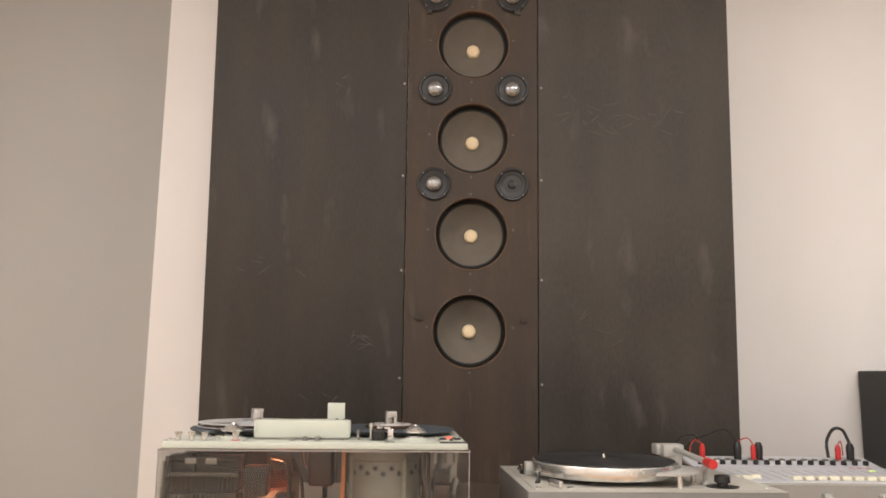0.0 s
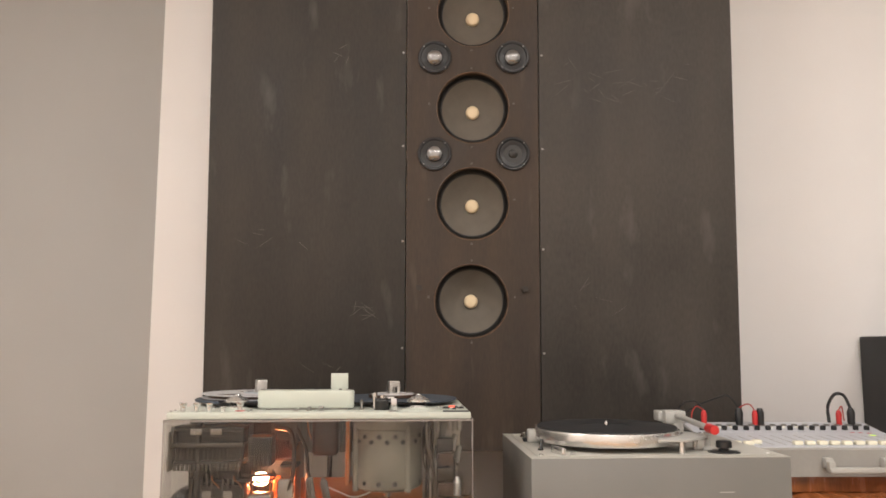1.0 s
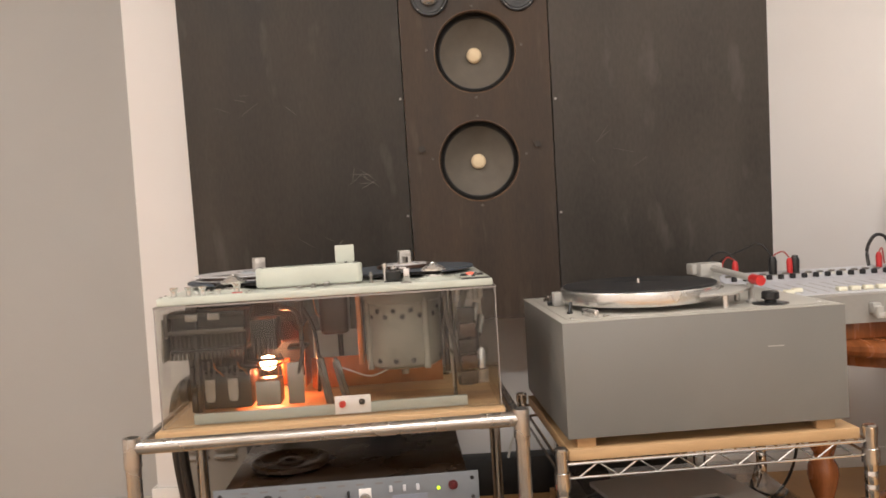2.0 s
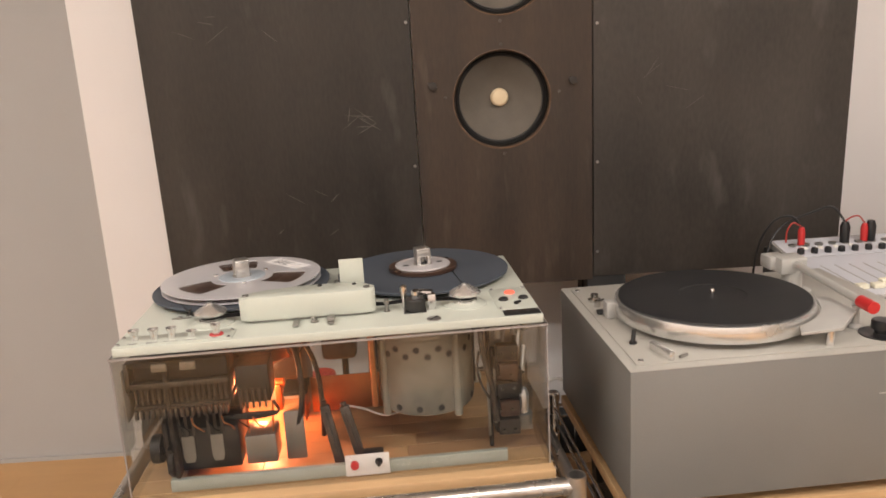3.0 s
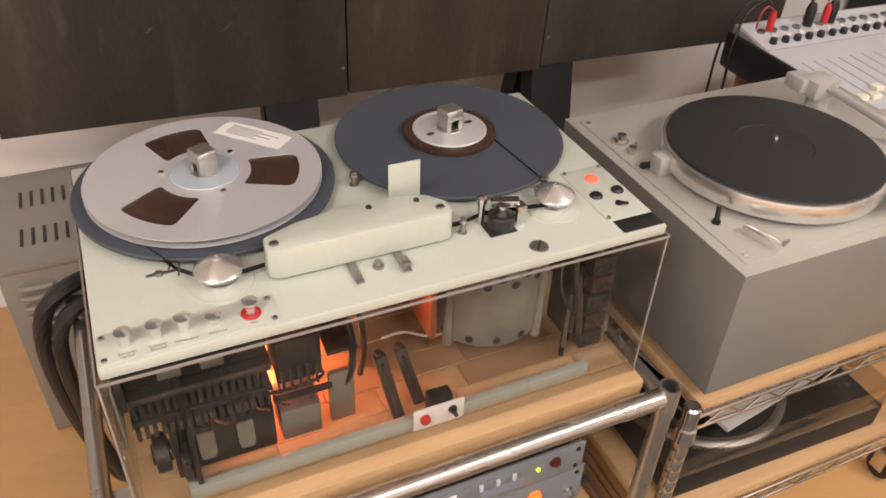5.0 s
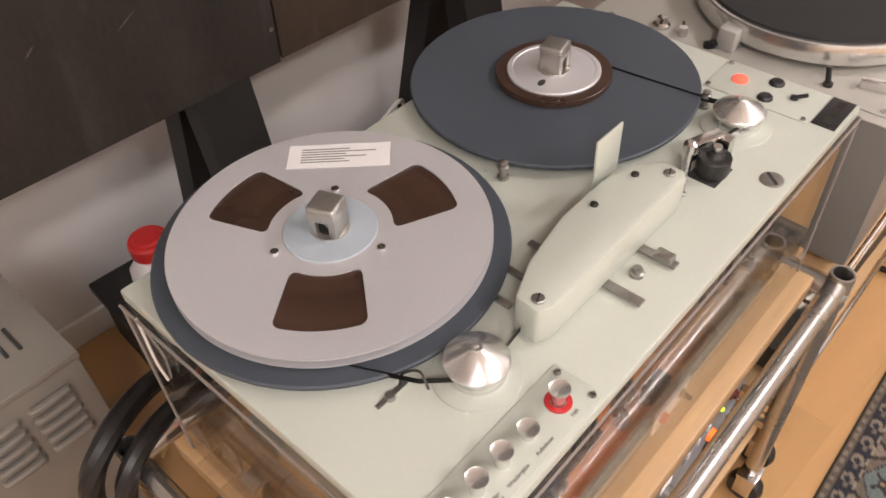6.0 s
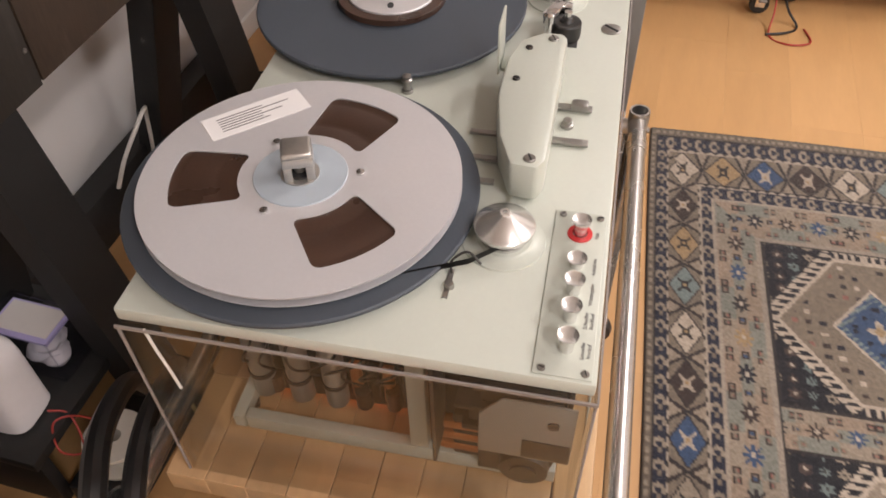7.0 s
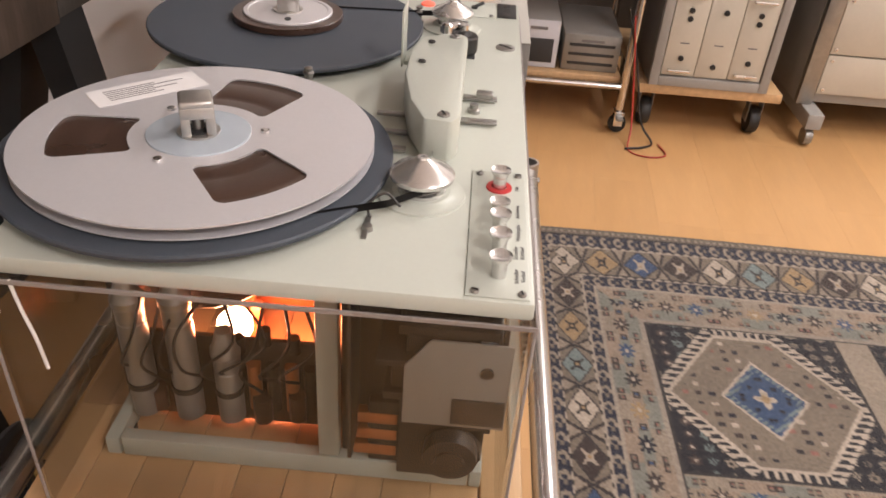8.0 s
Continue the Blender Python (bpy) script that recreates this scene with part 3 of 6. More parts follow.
def rack_unit(name, x0, x1, y0, z0, z1, panel, label, upper):
    t = thing(name, pose(x0, y0, z0), label, "audio device")
    w, h = x1 - x0, z1 - z0
    part("body", box(B(), 0.02, w - 0.02, 0.003, 0.30, 0.002, h - 0.002, 0.002), M["lid"], t)
    part("front_panel", box(B(), 0, w, -0.003, 0.002, 0, h, 0.0015), panel, t)
    turn = Matrix.Rotation(radians(90), 4, "X")
    def knob(x, z, r, mat, lab):
        k = part("knob", lathe(B(), [(0, 0), (r * 1.5, 0), (r * 1.5, 0.002), (r, 0.003), (r * 0.92, 0.013), (0, 0.0135)], (x, -0.003, z), 20, turn), mat, t, lab)
        return k
    for sx in (0.012, w - 0.012):
        for sz in (0.012, h - 0.012):
            part("rack_screw", lathe(B(), [(0.0038, 0), (0.0035, 0.002), (0, 0.0022)], (sx, -0.003, sz), 10, turn), M["black"], t)
    if upper:
        for x in (0.055, 0.098):
            knob(x, h * 0.55, 0.0075, M["black"], "black knob with a steel ring")
        for x in (0.17, 0.19):
            part("socket", lathe(B(), [(0.008, 0), (0.008, 0.003), (0.0045, 0.003), (0.004, 0.0), (0, 0.0)], (x, -0.003, h * 0.5), 18, turn), M["steel"], t, "round steel jack socket")
        for x in (0.12, 0.245):
            part("toggle", box(B(), x - 0.002, x + 0.002, -0.012, -0.003, h * 0.5, h * 0.5 + 0.011, 0.001), M["black"], t)
        part("meter", box(B(), 0.264, 0.287, -0.006, -0.003, h * 0.42, h * 0.42 + 0.018, 0.001), M["paper"], t, "small square dial")
        part("dial_knob", lathe(B(), [(0.011, 0), (0.010, 0.007), (0, 0.008)], (0.275, -0.006, h * 0.4), 20, turn), M["zinc"], t)
        for k, x in enumerate((0.32, 0.345, 0.37)):
            part("switch", box(B(), x, x + 0.006, -0.007, -0.003, h * 0.55, h * 0.55 + 0.012, 0.001), M["mixer"], t)
        part("blue_strip", box(B(), 0.325, 0.39, -0.0042, -0.003, h * 0.2, h * 0.2 + 0.014), M["palestrip"], t, "pale blue printed strip")
        for k in range(9):
            x = 0.05 + 0.035 * k
            part("print_bar", box(B(), x, x + 0.014, -0.0035, -0.003, h * 0.82, h * 0.82 + 0.003), M["ink"], t)
        part("led", lathe(B(), [(0.0034, 0), (0.003, 0.003), (0, 0.0045)], (w - 0.075, -0.003, h * 0.56), 14, turn), M["lamp_green"], t, "lit yellow-green led")
        part("red_button", lathe(B(), [(0.009, 0), (0.0085, 0.003), (0.006, 0.003), (0.0055, 0.007), (0, 0.008)], (w - 0.048, -0.003, h * 0.62), 18, turn), M["darkred"], t, "dark red button")
    else:
        part("signal_lamp", lathe(B(), [(0.010, 0), (0.009, 0.006), (0.005, 0.010), (0, 0.011)], (w - 0.080, -0.003, h * 0.78), 18, turn), M["lamp_orange"], t, "lit orange signal lamp")
        knob(w - 0.080, h * 0.60, 0.007, M["black"], "small black knob")
        knob(w - 0.022, h * 0.66, 0.0055, M["chrome"], "chrome terminal")
        for x in (0.05, 0.09, 0.16, 0.17, 0.25, 0.29):
            knob(x, h * 0.7, 0.006, M["black"], "small black knob")


rack_unit("rack_amplifier", 0.076, 0.562, 0.0, 0.355, 0.415, M["bluegrey"], "blue-grey rack device with knobs, sockets and a lit led", True)
rack_unit("rack_power_unit", 0.078, 0.572, 0.004, 0.2045, 0.3535, M["bluegrey"], "grey rack device with an orange signal lamp", False)
lying = thing("loose_disc", pose(0.20, 0.13, 0.415), "flat round dark brown disc lying on the rack device", "disc")
part("dished_plate", lathe(B(), [(0, 0), (0.074, 0), (0.077, 0.003), (0.077, 0.009), (0.072, 0.011), (0.060, 0.010), (0.052, 0.0055), (0.030, 0.004), (0.026, 0.0075), (0.012, 0.008), (0.010, 0.004), (0, 0.004)], (0, 0, 0), 36), M["lid"], lying)


# ---- tape recorder ----
def recorder():
    t = thing("tape_recorder", pose(0, 0, REC), "vintage pale green studio tape recorder in a clear acrylic case", "tape recorder")
    P = 0.77 - REC  # deck surface
    T = 0.0135
    part("deck_plate", box(B(), 0, 0.61, 0, 0.356, P - T, P, 0.0022), M["deck"], t, "pale green enamelled deck plate")
    # case
    x0, x1, y0, y1 = -0.0035, 0.6135, -0.002, 0.356
    H = P - T - 0.0005
    for nm, c in (("front_pane", (x0, x1, y0, y0 + 0.004)), ("rear_pane", (x0, x1, y1 - 0.004, y1)), ("side_pane", (x0, x0 + 0.004, y0 + 0.0045, y1 - 0.0045)), ("side_pane", (x1 - 0.004, x1, y0 + 0.0045, y1 - 0.0045))):
        part(nm, box(B(), c[0], c[1], c[2], c[3], 0.0003, H), M["acrylic"], t, "clear acrylic pane")
    for c in ((x0 - 0.002, x0 - 0.0003, y0 - 0.0015, y1 + 0.001), (x1 + 0.0003, x1 + 0.002, y0 - 0.0015, y1 + 0.001)):
        part("case_rim", box(B(), c[0], c[1], c[2], c[3], H - 0.0035, H - 0.0005), M["acryledge"], t)
    part("case_rim", box(B(), x0, x1, y0 - 0.0018, y0 - 0.0003, H - 0.0035, H - 0.0005), M["acryledge"], t, "pale acrylic rim")
    for cx in (x0 - 0.0015, x1 - 0.0015):
        for cy in (y0 - 0.001, y1 - 0.002):
            part("case_edge", box(B(), cx, cx + 0.0022, cy, cy + 0.0022, 0.0003, H - 0.004, 0.0006), M["acryledge"], t, "pale acrylic edge")
    # platters
    pl = None
    for x in (0.143, 0.452):
        if pl is None:
            pl = part("platter", lathe(B(), [(0, 0.004), (0.10, 0.004), (0.144, 0.007), (0.147, 0.0085), (0.1475, 0.0115), (0.146, 0.0128), (0, 0.0128)], (0, 0, 0), 72), M["platter"], t, "large blue-grey turntable disc")
            pl.matrix_basis = shift(x, 0.254, P)
        else:
            again(pl, shift(x - 0.143, 0.002))
        part("spindle_boss", lathe(B(), [(0.035, -0.0135), (0.035, 0.004), (0, 0.004)], (x, 0.256, P), 24), M["steel"], t)
    # head cover
    top = [(0.168, 0.064), (0.180, 0.058), (0.362, 0.058), (0.369, 0.063), (0.369, 0.082), (0.352, 0.101), (0.315, 0.110), (0.26, 0.110), (0.205, 0.100), (0.170, 0.086)]
    part("head_cover", prism(B(), top, P + 0.004, P + 0.0405, 0.0035), M["deck"], t, "pale green wedge-shaped head cover")
    part("head_block", prism(B(), [(0.185, 0.066), (0.355, 0.066), (0.355, 0.09), (0.2, 0.09)], P, P + 0.006), M["steel"], t)
    part("cover_flap", box(B(), 0.316, 0.353, 0.117, 0.119, P + 0.022, P + 0.074, 0.0006), M["deck"], t, "upright pale green shield flap")
    part("flap_arm", box(B(), 0.322, 0.347, 0.104, 0.1165, P + 0.022, P + 0.026, 0.0006), M["deck"], t)
    def screw(x, y, z, r=0.0045, slot=True, rz=0.4, mat=None, lab="slotted steel screw"):
        s = part("screw", lathe(B(), [(r * 1.02, 0), (r, 0.0012), (r * 0.85, 0.0018), (0, 0.0019)], (x, y, z), 18), mat or M["steel"], t, lab)
        if slot:
            part("screw_slot", box(B(), -r * 0.85, r * 0.85, -r * 0.13, r * 0.13, 0.0018, 0.0023, m=pose(x, y, z, 0, 0, math.degrees(rz))), M["slot"], s)
    for x, y in ((0.178, 0.071), (0.357, 0.071)):
        screw(x, y, P + 0.0405, 0.0050)
    for x, y in ((0.286, 0.097), (0.338, 0.092)):
        screw(x, y, P + 0.0405, 0.0034, rz=1.2, mat=M["chassis"], lab="small dark countersunk screw")
    screw(0.452, 0.017, P, 0.0105, rz=0.9, lab="large slotted adjusting screw")
    # tape path rollers
    for x, y in ((0.123, 0.082), (0.505, 0.079)):
        part("roller_base", lathe(B(), [(0.0335, 0), (0.0330, 0.0016), (0.024, 0.003), (0.022, 0.0045), (0, 0.0045)], (x, y, P), 36), M["deck"], t)
        r = part("guide_roller", lathe(B(), [(0.0185, 0.0045), (0.0185, 0.007), (0.0150, 0.008), (0.0150, 0.0150), (0.0240, 0.0155), (0.0243, 0.0185), (0.0225, 0.0205), (0.0045, 0.0305), (0.0040, 0.0318), (0.0022, 0.0318), (0.0018, 0.029), (0, 0.029)], (x, y, P), 44), M["bright"], t, "conical turned aluminium guide roller")
    # pinch roller
    part("capstan_well", box(B(), 0.410, 0.444, 0.050, 0.078, P, P + 0.0006, 0.0002), M["slot"], t, "dark opening under the pinch roller")
    part("pinch_roller", lathe(B(), [(0, 0.002), (0.0145, 0.002), (0.0150, 0.004), (0.0150, 0.018), (0.0140, 0.0195), (0.008, 0.020), (0.0055, 0.024), (0, 0.0245)], (0.428, 0.063, P), 32), M["rubber"], t, "black rubber pinch roller")
    bm = B()
    box(bm, 0.424, 0.456, 0.072, 0.084, P + 0.0195, P + 0.0270, 0.0012, m=Matrix.Translation((0.44, 0.078, 0)) @ Matrix.Rotation(-0.35, 4, "Z") @ Matrix.Translation((-0.44, -0.078, 0)))
    box(bm, 0.447, 0.459, 0.060, 0.074, P, P + 0.024, 0.001)
    rod(bm, (0.4285, 0.063, P + 0.022), (0.4285, 0.063, P + 0.030), 0.004)
    part("roller_arm", bm, M["chrome"], t, "bright steel roller arm")
    part("capstan_shaft", lathe(B(), [(0.0045, 0), (0.0045, 0.025), (0.006, 0.026), (0.006, 0.034), (0.003, 0.036), (0, 0.036)], (0.412, 0.081, P), 18), M["chrome"], t)
    # tape guides and levers
    def pin(x, y, h=0.018, r=0.003):
        part("guide_pin", lathe(B(), [(r * 1.6, 0), (r * 1.6, 0.002), (r, 0.003), (r, h * 0.55), (r * 1.5, h * 0.6), (r * 1.5, h * 0.68), (r * 0.9, h * 0.75), (r * 1.2, h * 0.9), (0, h)], (x, y, P), 16), M["steel"], t, "turned steel guide pin")
    pin(0.305, 0.204, 0.020, 0.0036)
    pin(0.385, 0.070, 0.022, 0.0030)
    pin(0.515, 0.118, 0.020, 0.0036)
    bm = B()
    hose(bm, [(0.078, 0.115, P + 0.004), (0.083, 0.116, P + 0.012), (0.089, 0.105, P + 0.018), (0.086, 0.094, P + 0.010)], 0.0010, 8)
    part("tension_feeler", bm, M["chassis"], t, "bent dark wire tension feeler")
    bm = box(B(), 0.056, 0.085, 0.114, 0.118, P, P + 0.0012)
    lathe(bm, [(0.004, 0), (0.0035, 0.004), (0, 0.0042)], (0.068, 0.115, P), 14)
    part("feeler_plate", bm, M["steel"], t)
    for x in (0.252, 0.303):
        part("finger_lever", box(B(), x - 0.0045, x + 0.0045, 0.026, 0.060, P + 0.002, P + 0.0045, 0.0008), M["steel"], t, "flat steel finger lever")
    part("lever_stop", lathe(B(), [(0.006, 0), (0.006, 0.003), (0.004, 0.004), (0.004, 0.008), (0, 0.009)], (0.278, 0.047, P), 18), M["steel"], t)
    for x in (0.215, 0.25, 0.185):
        part("rear_lever", box(B(), x - 0.003, x + 0.003, 0.100, 0.132, P + 0.003, P + 0.006, 0.0006), M["steel"], t)
    part("lever_grip", box(B(), 0.297, 0.309, 0.030, 0.046, P + 0.0045, P + 0.010, 0.002), M["steel"], t)
    # push-button strip
    part("button_plate", box(B(), 0.0025, 0.1655, 0.0035, 0.0445, P, P + 0.0014, 0.0006), M["deck"], t, "pale plate carrying the push buttons")
    btn = [(0.0265, False), (0.0535, False), (0.0785, False), (0.1060, False), (0.1405, True)]
    Q = P + 0.0014
    for k, (x, red) in enumerate(btn):
        hgt = 0.016 if k != 3 else 0.009
        prof = [(0.0051, 0), (0.0051, hgt * 0.5), (0.0055, hgt * 0.65), (0.0075, hgt * 0.88), (0.0077, hgt), (0.0064, hgt - 0.0008), (0, hgt - 0.0018)]
        part("push_button", lathe(B(), prof, (x, 0.0235, Q), 28), M["bright"], t, "turned aluminium push button")
        if red:
            part("button_ring", lathe(B(), [(0.0100, 0), (0.0097, 0.0012), (0.0060, 0.0015), (0.0055, 0)], (x, 0.0235, Q), 32), M["red"], t, "red ring round a push button")
    words = [("Schneller", 0.0265, 0.0118), ("Vorlauf", 0.0265, 0.0074), ("Schneller", 0.0535, 0.0118), ("Rücklauf", 0.0535, 0.0074), ("Wiedergabe", 0.0785, 0.0098), ("Aufnahme", 0.1065, 0.0098), ("Halt", 0.1405, 0.0098)]
    for w, x, y in words:
        cu = bpy.data.curves.new("button_word", "FONT")
        cu.body, cu.size, cu.align_x, cu.align_y, cu.extrude = w, 0.0043, "CENTER", "CENTER", 0.0001
        src = new("button_word", cu)
        bpy.context.view_layer.update()
        me = bpy.data.meshes.new_from_object(src.evaluated_get(bpy.context.evaluated_depsgraph_get()))
        bpy.data.objects.remove(src)
        me.materials.clear()
        me.materials.append(M["ink"])
        o = new("button_word", me)
        o.parent = t
        o.matrix_basis = shift(x, y, Q + 0.0002)
    for x, y in ((0.007, 0.0385), (0.007, 0.0085), (0.160, 0.0385), (0.160, 0.0085)):
        screw(x, y, Q, 0.0028, rz=x * 9 + y * 30)
    # signal strip
    part("signal_plate", box(B(), 0.549, 0.6075, 0.029, 0.138, P, P + 0.0012, 0.0005), M["deck"], t, "pale plate with signal lamp and switches")
    part("signal_lamp", lathe(B(), [(0.0085, 0), (0.0082, 0.002), (0.005, 0.0035), (0, 0.004)], (0.579, 0.112, P + 0.0012), 24), M["lamp_red"], t, "lit red signal lamp")
    for x, y in ((0.564, 0.078), (0.595, 0.080)):
        part("black_button", lathe(B(), [(0.0080, 0), (0.0078, 0.0015), (0.006, 0.0035), (0, 0.0040)], (x, y, P + 0.0012), 24), M["black"], t, "round black button")
    bm = lathe(B(), [(0.004, 0), (0.004, 0.003), (0, 0.004)], (0.580, 0.055, P + 0.0012), 14)
    rod(bm, (0.580, 0.055, P + 0.003), (0.584, 0.044, P + 0.008), 0.0022, 8)
    part("toggle_switch", bm, M["black"], t, "small black toggle switch")
    part("name_plate", box(B(), 0.554, 0.6075, 0.0035, 0.0265, P, P + 0.0015, 0.0004), M["black"], t, "black name plate with grey shapes")
    for k in range(3):
        part("plate_mark", box(B(), 0.560 + 0.016 * k, 0.571 + 0.016 * k, 0.011, 0.019, P + 0.0015, P + 0.0018), M["chassis"], t)
    for x, y in ((0.553, 0.134), (0.603, 0.134), (0.553, 0.034)):
        screw(x, y, P + 0.0012, 0.0025, rz=x * 31)
    # ---- works under the deck ----
    fr = M["deck_edge"]
    part("chassis_rail", box(B(), 0.048, 0.552, 0.0145, 0.0245, 0.001, 0.020, 0.0015), fr, t, "pale green chassis rail")
    part("chassis_rail", box(B(), 0.048, 0.552, 0.318, 0.330, 0.001, 0.020, 0.0015), fr, t, "pale green chassis rail")
    part("chassis_rail", box(B(), 0.048, 0.0600, 0.0255, 0.316, 0.001, 0.022, 0.0015), fr, t, "pale green chassis rail")
    for y in (0.045,):
        part("chassis_post", box(B(), 0.050, 0.062, y - 0.007, y + 0.007, 0.022, P - T, 0.001), M["chassis"], t)
    for x, y, rr in ((0.533, 0.052, 0.0035), (0.535, 0.31, 0.006), (0.30, 0.31, 0.006)):
        part("chassis_post", rod(B(), (x, y, 0.01), (x, y, P - T), rr, 12), M["chassis"], t)
    for x in (0.075, 0.53):
        for y in (0.028, 0.324):
            part("rubber_foot", lathe(B(), [(0, 0), (0.009, 0), (0.009, 0.0045), (0, 0.0045)], (x, y, 0), 14), M["rubber"], t)
    # contact module at the upper front
    part("module_plate", box(B(), 0.006, 0.150, 0.018, 0.085, 0.182, 0.190, 0.001), M["chassis"], t, "dark contact module plate")
    part("module_plate", box(B(), 0.009, 0.152, 0.016, 0.100, 0.150, 0.156, 0.001), M["chassis"], t, "dark contact module plate")
    part("module_plate", box(B(), 0.012, 0.150, 0.018, 0.095, 0.116, 0.123, 0.001), M["chassis"], t, "dark contact module plate")
    part("module_core", box(B(), 0.016, 0.148, 0.034, 0.090, 0.124, 0.149, 0.002), M["chassis"], t, "dark contact block")
    part("module_core", box(B(), 0.014, 0.148, 0.030, 0.080, 0.157, 0.181, 0.002), M["chassis"], t, "dark contact block")
    part("module_wall", box(B(), 0.007, 0.0135, 0.012, 0.016, 0.148, 0.192, 0.001), M["gunmetal"], t)
    part("module_rail", box(B(), 0.012, 0.150, 0.0125, 0.0155, 0.152, 0.160, 0.001), M["gunmetal"], t)
    for x in (0.045, 0.085):
        part("module_tab", box(B(), x, x + 0.022, 0.0135, 0.0175, 0.176, 0.188, 0.001), M["steel"], t, "small bright tab")
    tooth = None
    for k in range(17):
        x = 0.016 + 0.0080 * k
        if tooth is None:
            bm = box(B(), -0.0020, 0.0020, 0.010, 0.019, 0.106, 0.119, 0.0005)
            rod(bm, (0, 0.024, 0.124), (0, 0.024, 0.150), 0.0024, 6)
            tooth = part("contact_tooth", bm, M["gunmetal"], t)
            tooth.matrix_basis = shift(x)
        else:
            again(tooth, shift(0.0080 * k))
    part("module_block", box(B(), 0.158, 0.206, 0.026, 0.080, 0.128, 0.186, 0.003), M["chassis"], t, "dark bakelite relay block")
    for k in range(5):
        part("contact_strip", box(B(), 0.161 + 0.009 * k, 0.164 + 0.009 * k, 0.021, 0.026, 0.122, 0.150), M["gunmetal"], t)
    part("module_arm", box(B(), 0.150, 0.214, 0.020, 0.026, 0.108, 0.114, 0.001), M["chassis"], t)
    for x in (0.04, 0.09, 0.13):
        part("hanging_bar", box(B(), x, x + 0.005, 0.05, 0.058, 0.085, 0.116, 0.001), M["gunmetal"], t)
    def low(*a):
        o = part(*a)
        o.matrix_basis = shift(-0.045)
        return o
    # lower front relays
    low("relay_bank", box(B(), 0.094, 0.196, 0.038, 0.110, 0.022, 0.090, 0.003), M["chassis"], t, "black relay bank with bright armatures")
    for x in (0.121, 0.163):
        bm = prism(B(), [(-0.009, 0.0), (-0.006, -0.008), (0.006, -0.008), (0.009, 0.0), (0.009, 0.034), (-0.009, 0.034)], 0, 0.002, 0.0, pose(x, 0.0375, 0.044, 90, 0, 0))
        low("armature", bm, M["zinc"], t, "bright tongue-shaped armature")
        for k in range(3):
            low("relay_spring", box(B(), x - 0.012 + 0.010 * k, x - 0.008 + 0.010 * k, 0.036, 0.038, 0.078, 0.112), M["gunmetal"], t)
    low("relay_side", box(B(), 0.086, 0.0935, 0.034, 0.085, 0.020, 0.104, 0.001), M["chassis"], t, "dark side plate")
    low("coil_ring", lathe(B(), [(0.012, -0.008), (0.021, -0.007), (0.022, 0.0), (0.021, 0.007), (0.012, 0.008), (0.012, -0.008)], (0.075, 0.043, 0.060), 32, Matrix.Rotation(radians(90), 4, "Y")), M["chassis"], t, "round black coil")
    low("coil_core", lathe(B(), [(0, -0.010), (0.0115, -0.010), (0.0115, 0.010), (0, 0.010)], (0.075, 0.043, 0.060), 20, Matrix.Rotation(radians(90), 4, "Y")), M["chassis"], t)
    low("shield_can", box(B(), 0.203, 0.249, 0.040, 0.090, 0.022, 0.068, 0.002), M["zinc"], t, "grey metal shield can")
    for k in (0, 4):
        rodm = rod(B(), (0.209 + 0.009 * k, 0.05, 0.068), (0.207 + 0.010 * k, 0.06, 0.115), 0.0014, 6)
        low("lead_wire", rodm, M["copper"], t)
    low("bracket", box(B(), 0.262, 0.292, 0.048, 0.056, 0.020, 0.098, 0.0015), M["zinc"], t, "upright grey bracket")
    low("bracket_top", box(B(), 0.264, 0.300, 0.056, 0.11, 0.120, 0.126, 0.001), M["chassis"], t)
    bm = hose(B(), [(0.275, 0.055, 0.06), (0.290, 0.05, 0.10), (0.292, 0.06, 0.15), (0.280, 0.09, 0.19), (0.245, 0.12, 0.195)], 0.0045, 8)
    low("cable_loom", bm, M["chassis"], t, "dark bundled cable")
    bm = hose(B(), [(0.315, 0.10, 0.03), (0.318, 0.09, 0.09), (0.312, 0.10, 0.15), (0.29, 0.13, 0.19)], 0.0040, 8)
    low("cable_loom", bm, M["chassis"], t, "dark bundled cable")
    bm = hose(B(), [(0.25, 0.05, 0.118), (0.255, 0.05, 0.10), (0.22, 0.05, 0.093), (0.17, 0.05, 0.098)], 0.0022, 8)
    low("cable_loom", bm, M["chassis"], t, "dark bundled cable")
    for x, y, h, lean in ((0.298, 0.040, 0.100, -11), (0.330, 0.052, 0.092, -14)):
        m = pose(x, y, 0.004, -8, lean, 0)
        bm = box(B(), -0.0075, 0.0075, -0.005, 0.005, 0, h, 0.002, m=m)
        lathe(bm, [(0.0045, h), (0.0045, h + 0.006), (0, h + 0.007)], (0, 0, 0), 12, m)
        rod(bm, m @ Vector((0, -0.006, 0.02)), m @ Vector((0, -0.006, h - 0.01)), 0.0022, 8)
        part("damper", bm, M["gunmetal"], t, "slanting dark steel damper strip")
    for k in range(6):
        x = 0.064 + 0.022 * k
        part("terminal_wire", hose(B(), [(x, 0.034, 0.108), (x + 0.004, 0.028, 0.100), (x + 0.012, 0.030, 0.094 - 0.003 * (k % 3)), (x + 0.016, 0.036, 0.084)], 0.0013, 6, 5), M["copper"] if k % 2 else M["cable"], t)
    part("switch_panel", box(B(), 0.306, 0.372, 0.0105, 0.0135, 0.002, 0.036, 0.001), M["paper"], t, "small white switch panel")
    part("panel_button", lathe(B(), [(0.0065, 0), (0.006, 0.006), (0, 0.0065)], (0.320, 0.0105, 0.021), 18, Matrix.Rotation(radians(90), 4, "X")), M["red"], t, "red button")
